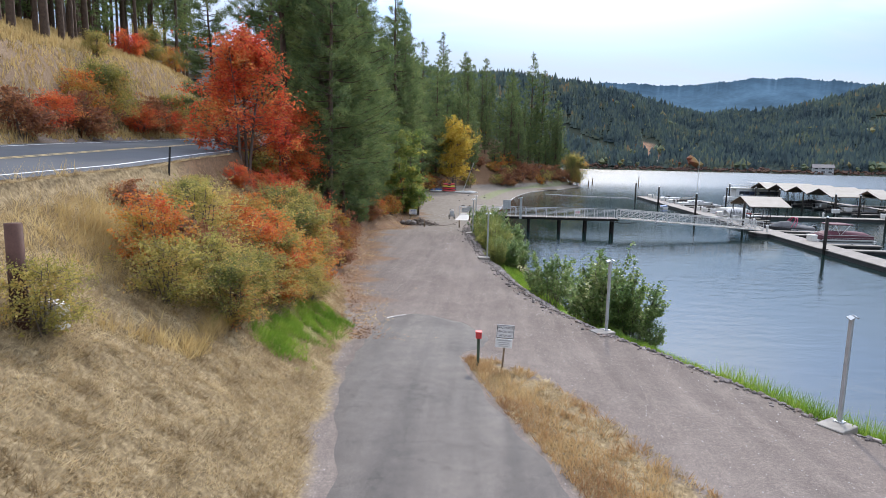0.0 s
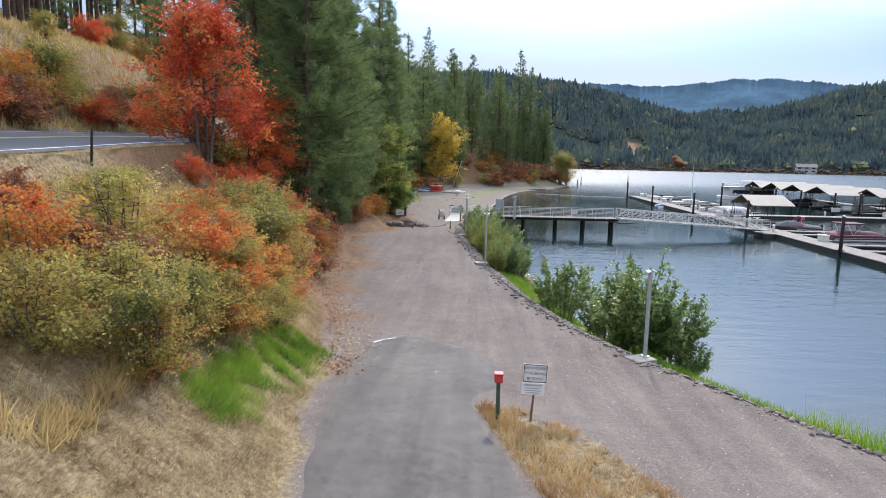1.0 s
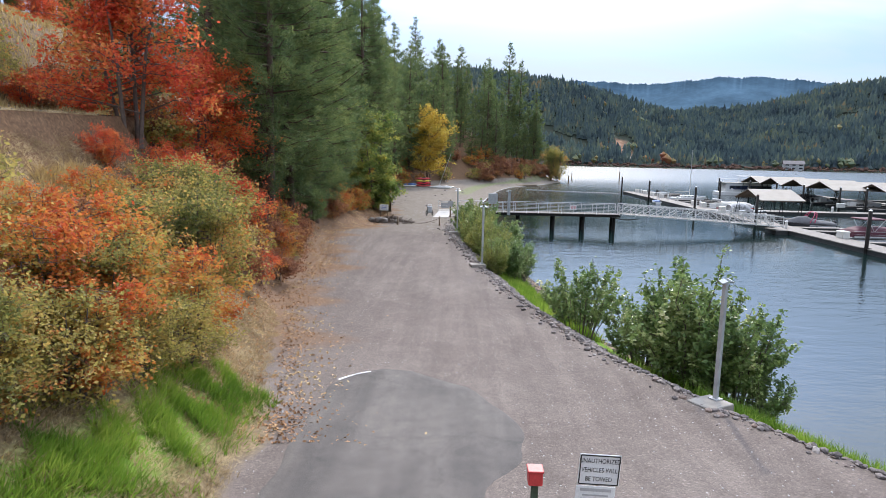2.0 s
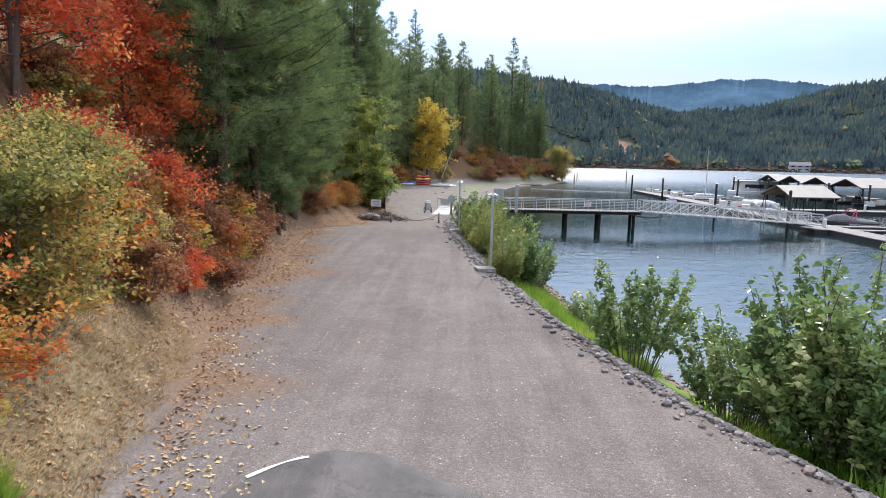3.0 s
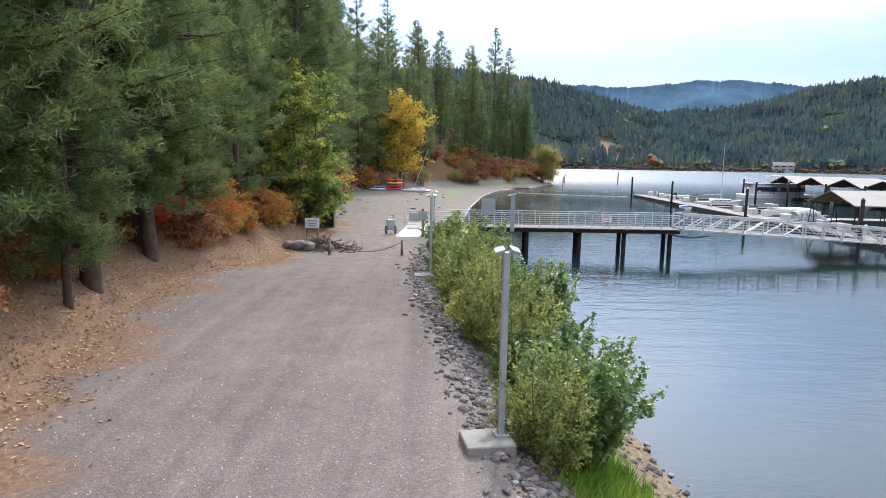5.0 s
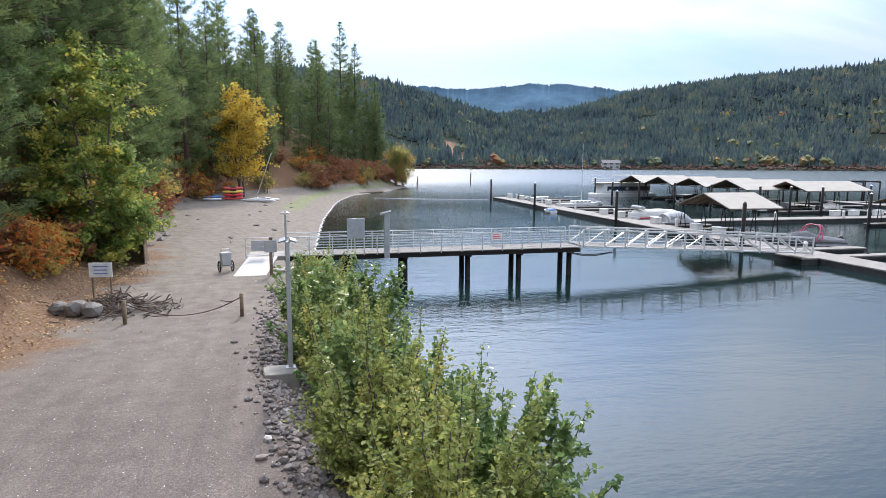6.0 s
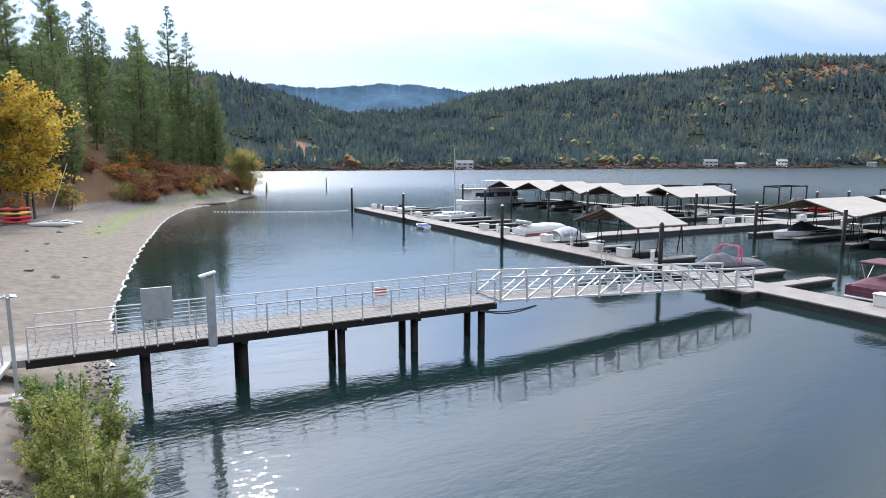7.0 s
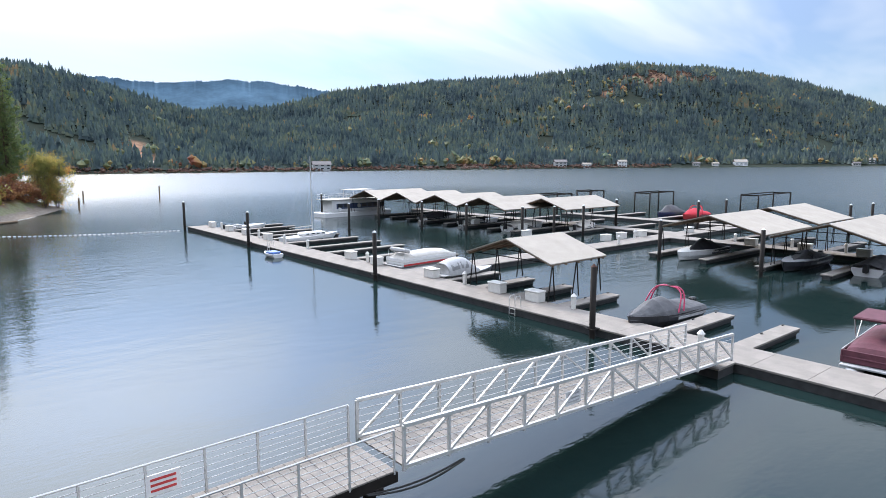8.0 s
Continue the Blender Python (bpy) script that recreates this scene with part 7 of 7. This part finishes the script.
def build_houseboat():
    b = thing("tour_boat", "white two-deck tour boat with a dark window band", "boat", pose(61.8, 165.2, 0, 0, 0, 1), "moored boats")
    bm = bmesh.new()
    box(bm, 0, 14, -2, 2, -0.2, 0.8, 0.15)
    part("hull", bm, M["gel_white"], b)
    bm = bmesh.new()
    box(bm, 1.5, 12.5, -1.8, 1.8, 0.8, 2.9, 0.1)
    part("cabin", bm, M["gel_white"], b)
    bm = bmesh.new()
    box(bm, 2.4, 12.54, -1.83, 1.83, 1.35, 2.25)
    part("band", bm, M["navy"], b, "navy painted band along the cabin")
    bm = bmesh.new()
    rod(bm, (7.0, -1.9, 1.8), (7.0, -1.82, 1.8), 0.36, sides=18)
    part("emblem", bm, M["canvas_white"], b)
    for k in (0, 1, 4, 5, 6, 7):
        bm = bmesh.new()
        box(bm, 2.6 + k * 1.25, 3.6 + k * 1.25, -1.85, 1.85, 1.6, 2.2)
        part("window", bm, M["glass_dark"], b)
    bm = bmesh.new()
    box(bm, 0.6, 13, -2, 2, 2.9, 3.02, 0.03)
    part("upper_deck", bm, M["canvas_white"], b)
    for k in (-1.9, 1.9):
        bm = bmesh.new()
        for z in (3.4, 3.8):
            rod(bm, (0.8, k, z), (12.8, k, z), 0.03, sides=5)
        for i in range(9):
            rod(bm, (0.8 + 1.5 * i, k, 3.0), (0.8 + 1.5 * i, k, 3.8), 0.025, sides=5)
        part("rail", bm, M["alu"], b)
    bm = bmesh.new()
    bmesh.ops.create_cone(bm, segments=16, radius1=0.32, radius2=0.32, depth=0.08, cap_ends=True, matrix=pose(3.0, -1.9, 1.3, 90, 0, 0))
    part("life_ring", bm, M["cap"], b)
    bm = bmesh.new()
    for i in (6, 10):
        for k in (-1.6, 1.6):
            rod(bm, (i, k, 3.0), (i, k, 4.5), 0.04)
    box(bm, 5.5, 10.5, -1.8, 1.8, 4.5, 4.58)
    part("sun_roof", bm, M["canvas_white"], b)


build_houseboat()


def build_locker():
    c = thing("dock_box", "white plastic dock storage box", "storage box", group="dock boxes")
    bm = bmesh.new()
    box(bm, -0.6, 0.6, -0.35, 0.35, TOP, TOP + 0.62, 0.03)
    part("body", bm, M["plastic_white"], c)
    bm = bmesh.new()
    box(bm, -0.64, 0.64, -0.39, 0.39, TOP + 0.62, TOP + 0.74, 0.04)
    part("lid", bm, M["plastic_white"], c)
    return c


def build_pedestal():
    c = thing("power_pedestal", "white dock power pedestal with a round cap", "power pedestal", group="dock pedestals")
    bm = bmesh.new()
    box(bm, -0.12, 0.12, -0.12, 0.12, TOP, TOP + 0.8, 0.02)
    part("column", bm, M["plastic_white"], c)
    bm = bmesh.new()
    rod(bm, (0, 0, TOP + 0.8), (0, 0, TOP + 0.98), 0.2, 0.06, sides=12)
    part("cap", bm, M["plastic_white"], c)
    return c


locker, pedestal = build_locker(), build_pedestal()
locker.matrix_world = DOCK @ pose(2.45, 27.3, 0, 0, 0, 90)
pedestal.matrix_world = DOCK @ pose(0.6, 3.9, 0)
for u, v, a in ((2.45, 19.9, 90), (2.4, 16.3, 90), (2.45, 35.2, 90), (2.45, 39.6, 90), (2.5, 58.4, 90), (2.5, 65, 90), (2.5, 70.6, 90), (2.5, 77, 90), (31.5, 32.0, 0), (34.5, 32.0, 0), (38, 31.6, 0), (40.2, 19.6, 90), (40.2, 14.2, 90), (40.2, 9, 90),
                (28, 41, 0), (33, 46.4, 0), (33, 55.8, 0), (46, 30, 0), (2.4, -4.2, 90)):
    copy_thing(locker, DOCK @ pose(u, v, 0, 0, 0, a))
for u, v in ((2.5, 13.2), (2.5, 23.4), (2.5, 36.8), (2.5, 48.4), (2.5, 54), (2.5, 61), (2.5, 73.4), (20, 29.2), (30, 29.2), (41.6, 16), (41.6, 11), (41.6, 22), (36, 31.2)):
    copy_thing(pedestal, DOCK @ pose(u, v, 0))
for v in (16.0, 52.5):
    lad = thing("dock_ladder", "bent metal swim ladder on the dock edge", "ladder", DOCK @ pose(0.05, v, 0), "dock ladders")
    for k in (-0.25, 0.25):
        bm = bmesh.new()
        for a, b in (((-0.1, k, -0.5), (-0.1, k, 1.0)), ((-0.1, k, 1.0), (0.0, k, 1.2)), ((0.0, k, 1.2), (0.35, k, 1.2)), ((0.35, k, 1.2), (0.45, k, TOP))):
            rod(bm, a, b, 0.022)
        part("side_rail", bm, M["alu"], lad)
    for z in (-0.2, 0.1, 0.4):
        bm = bmesh.new()
        rod(bm, (-0.1, -0.25, z), (-0.1, 0.25, z), 0.02)
        part("rung", bm, M["alu"], lad)
raft = thing("paddle_boat", "small blue and white paddle boat tied to the dock", "paddle boat", pose(36.1, 127.5, 0, 0, 0, 95))
part("hull", hull_mesh(2.6, 1.3, 0.45, 0.1), M["gel_white"], raft)
bm = bmesh.new()
box(bm, 0.3, 1.6, -0.5, 0.5, 0.36, 0.6, 0.08)
part("seat", bm, M["bluehull"], raft)
for x, y, h in ((39.8, 240, 2.6), (55.5, 234, 3.6), (34, 213, 2.4)):
    bm = bmesh.new()
    rod(bm, (x, y, -3), (x + 0.1, y, h), 0.2, 0.16, sides=10)
    solo("old_pile", bm, M["wood"], "weathered wooden pile standing in open water", "pile", group="old piles")
# ---- grass, fallen leaves, stones ----
def zs(x, y):
    return rough_height(x, y)


def blades(name, label, x, y, lo, hi, wide, material, seed, lean=0.35, per=4):
    r = np.random.default_rng(seed)
    x, y = np.repeat(x, per) + r.normal(0, 0.05, len(x) * per), np.repeat(y, per) + r.normal(0, 0.05, len(y) * per)
    c = np.stack([x, y, zs(x, y) - 0.02], 1)
    d = unit(np.stack([r.normal(0, lean, len(x)), r.normal(0, lean, len(x)), np.ones(len(x))], 1))
    ln = r.uniform(lo, hi, len(x))
    V, F = spikes(c, d, ln, wide * r.uniform(0.6, 1.3, len(x)), r)
    return tagged(new(name, raw(name, V, F, M[material])), label, "grass", kind="stuff")


def patchy(x, y, f=0.6, cut=0.0):
    return np.sin(x * 1.3 * f + 2 * np.sin(y * 0.7 * f)) * np.sin(y * 1.1 * f + 1.5 * np.sin(x * 0.9 * f)) > cut


r3 = np.random.default_rng(77)
# dry grass over the bank
n = 60000
y = 4 + 29 * r3.uniform(0, 1, n) ** 1.1
xl, xh = np.interp(y, *TOE), np.interp(y, *HWAY)
x = xh + 0.5 + (xl - xh - 0.5) * r3.uniform(0, 1, n)
ok = patchy(x, y, 1.2, -2)
blades("dry_grass", "matted pale dry grass on the bank", x[ok], y[ok], 0.06, 0.2, 0.008, "grass_mat", 1, 1.3, 5)
ok = patchy(x, y, 0.5, 0.0) & (r3.uniform(0, 1, n) < 0.32) & (xl - x > 2.6) & (y > 11) & (x > xh + 1.6)
blades("tall_dry_grass", "taller straw-coloured grass clumps on the bank", x[ok], y[ok], 0.22, 0.6, 0.01, "grass_dry", 2, 0.5, 7)
n = 2200
x, y = r3.normal(-9.4, 0.8, n), r3.normal(16.6, 2.0, n)
blades("straw_clumps", "tall pale straw grass clumps on the bank", x, y, 0.2, 0.6, 0.008, "grass_dry", 21, 0.5, 6)
# verge and slope beyond the highway
n = 16000
y = r3.uniform(20, 110, n)
x = np.interp(y, *HWAY) - r3.uniform(9.2, 30, n)
blades("verge_grass", "golden dry grass beyond the highway", x, y, 0.3, 0.8, 0.03, "grass_dry", 3, 0.3, 4)
# the island beside the lane
n = 2300
y = 7 + 12.6 * r3.uniform(0, 1, n)
a, b = np.interp(y, [9, 11, 14.8, 19.1, 19.8], [2.4, 1.9, 0.7, -0.4, -0.3]) + 0.15, np.interp(y, [9, 11.4, 15.1, 16.9, 18.8, 19.8], [5.6, 4.7, 3.4, 2.4, 1.2, -0.2])
t = r3.uniform(0, 1, n)
x = a + (b - a) * t ** 1.2
ok = (t < 0.55) | patchy(x, y, 2.5, 0.1)
blades("island_grass", "rusty dry grass tufts beside the lane", x[ok], y[ok], 0.08, 0.36, 0.012, "grass_rust", 4, 0.6, 5)
ok = patchy(x, y, 1.7, -0.4)
blades("island_straw", "pale flattened straw beside the lane", x[ok] + 0.1, y[ok], 0.06, 0.2, 0.012, "grass_mat", 14, 0.9, 6)
# green grass at the foot of the bank and along the water
n = 4200
x, y = r3.normal(-5.85, 0.36, n), 15.6 + 9.2 * r3.beta(1.5, 1.2, n)
x = x + np.interp(y, [16, 24.5], [0.1, -0.15]) + 0.12 * np.sin(y * 1.3)
ok = patchy(x, y, 2.2, -0.2)
blades("lush_grass", "bright green lush grass at the foot of the bank", x[ok], y[ok], 0.08, 0.36, 0.013, "grass_green", 5, 0.7, 7)
n = 15000
y = 8 + 62 * r3.uniform(0, 1, n)
xe, xw = np.interp(y, *EDGE), np.interp(y, *WATERLINE)
t = np.clip(r3.normal(np.where(y < 27, 0.3, 0.5), 0.12, n), 0.16, 0.8)
x = xe + (xw - xe) * t
ok = patchy(x, y, 0.9, -0.6) & (patchy(x, y + 7, 0.35, -0.35) | (y < 30))
blades("shore_grass", "green grass strip along the stony shore", x[ok], y[ok], 0.18, 0.55, 0.016, "grass_green", 6, 0.4, 5)
n = 700
y = 13.5 + 7 * r3.uniform(0, 1, n) ** 1.3
x = np.interp(y, *EDGE) + 0.9 + r3.normal(0, 0.35, n)
blades("shore_rushes", "tall green rushes on the bank by the lamp post", x, y, 0.4, 0.95, 0.014, "grass_green", 31, 0.35, 5)
# fallen leaves along the foot of the wooded slope
n = 15000
y = 22 + 62 * r3.uniform(0, 1, n) ** 1.3
x = np.interp(y, *TOE) + r3.normal(-0.5, 1.0, n)
c = np.stack([x, y, zs(x, y) + 0.015], 1)
V, F = leaves(c, 0.1, r3, 2.2)
tagged(new("fallen_leaves", raw("fallen_leaves", V, F, M["litter"])), "tan fallen leaves along the edge of the track", "leaf litter", kind="stuff")


def stone_set(count, seed):
    r = np.random.default_rng(seed)
    out = []
    for k in range(count):
        bm = bmesh.new()
        bmesh.ops.create_icosphere(bm, subdivisions=1, radius=1)
        sc = np.array([r.uniform(0.8, 1.2), r.uniform(0.6, 1.0), r.uniform(0.45, 0.75)])
        for v in bm.verts:
            q = r.uniform(0.78, 1.15)
            v.co = Vector((v.co.x * sc[0] * q, v.co.y * sc[1] * q, v.co.z * sc[2] * q))
        out.append(finish("stone", bm, M["rock_mix"]))
    return out


def rock_mix():
    m, nt, p = shade("mixed_rock")
    info = nt.nodes.new("ShaderNodeObjectInfo")
    g = nt.nodes.new("ShaderNodeNewGeometry")
    add = nt.nodes.new("ShaderNodeMath")
    add.operation = "ADD"
    nt.links.new(info.outputs["Random"], add.inputs[0])
    nt.links.new(g.outputs["Random Per Island"], add.inputs[1])
    fr = nt.nodes.new("ShaderNodeMath")
    fr.operation = "FRACT"
    nt.links.new(add.outputs[0], fr.inputs[0])
    tint = ramp_node(nt, fr.outputs[0], [(0.0, (0.09, 0.076, 0.072)), (0.4, (0.17, 0.143, 0.132)), (0.75, (0.255, 0.215, 0.195)), (0.92, (0.25, 0.18, 0.145)), (1.0, (0.42, 0.38, 0.35))]).outputs[0]
    n = noise_node(nt, 9, 4, 0.6)
    tone = ramp_node(nt, n.outputs[0], [(0.3, (0.65, 0.65, 0.65)), (0.7, (1, 1, 1))]).outputs[0]
    nt.links.new(mix_node(nt, 0.9, tint, tone, "MULTIPLY"), p.inputs["Base Color"])
    p.inputs["Roughness"].default_value = 0.85
    bump(nt, p, n.outputs[0], 0.5, 0.03)
    return m


M["rock_mix"] = rock_mix()
STONES = stone_set(8, 9)
riprap = thing("riprap", "band of rough grey stones along the track edge", "riprap", kind="structure")
SV = [np.array([v.co[:] for v in me.vertices]) for me in STONES]
SF = [np.array([p.vertices[:] for p in me.polygons]) for me in STONES]


def loose_stones(name, label, x, y, size, seed, sink=0.25, material="rock_mix"):
    r = np.random.default_rng(seed)
    V, F, o = [], [], 0
    for px, py, pz, s in zip(x, y, zs(x, y), size):
        k = int(r.integers(0, 8))
        a = r.uniform(0, 6.3)
        v = SV[k] * s
        v = np.stack([v[:, 0] * math.cos(a) - v[:, 1] * math.sin(a) + px, v[:, 0] * math.sin(a) + v[:, 1] * math.cos(a) + py, v[:, 2] + pz + s * sink], 1)
        V.append(v)
        F.append(SF[k] + o)
        o += len(v)
    return raw(name, np.concatenate(V), np.concatenate(F), M[material])


# nearest stones one by one, the rest joined
for i in range(300):
    y0 = 33 + 25 * r3.uniform(0, 1)
    x0 = float(np.interp(y0, *EDGE)) + r3.uniform(-0.1, 1.0)
    s0 = 0.05 + 0.09 * r3.uniform(0, 1) ** 1.5
    ob = new("stone", STONES[i % 8])
    ob.matrix_world = pose(x0, y0, float(zs(x0, y0)) + 0.2 * s0, r3.uniform(-20, 20), r3.uniform(-20, 20), r3.uniform(0, 360)) @ Matrix.Diagonal((s0, s0, s0, 1))
    ob.parent = riprap
n = 9500
y = np.concatenate([10 + 64 * r3.uniform(0, 1, n), 28 + 60 * r3.uniform(0, 1, 1400)])
x = np.concatenate([np.interp(y[:n], *EDGE) + r3.normal(0.45, 0.38, n), np.interp(y[n:], *WATERLINE) - 0.3 + r3.normal(0, 0.4, 1400)])
ob = new("small_stones", loose_stones("small_stones", "", x, y, 0.03 + 0.09 * r3.uniform(0, 1, len(x)) ** 2, 4))
ob.parent = riprap
tagged(ob, "small rough stones filling the bank edge", kind="stuff")
n = 6500
y = 8 + 80 * r3.uniform(0, 1, n) ** 1.2
xl, xe = np.interp(y, *TOE), np.interp(y, *EDGE)
t = r3.beta(0.7, 0.7, n)
x = xl + (xe - xl) * t
ok = ~((x > np.interp(y, [8, 11, 15, 20, 26], [-2.6, -2.7, -3.4, -4, -4.2])) & (x < np.interp(y, [8, 11, 15, 20, 23, 26], [2.4, 1.9, 0.7, -0.3, 0.6, -2])) & (y < 26))
tagged(new("loose_gravel", loose_stones("loose_gravel", "", x[ok], y[ok], r3.uniform(0.006, 0.022, ok.sum()), 6, 0.1, "pebble")), "loose pale pebbles scattered over the gravel track", "gravel", kind="stuff")
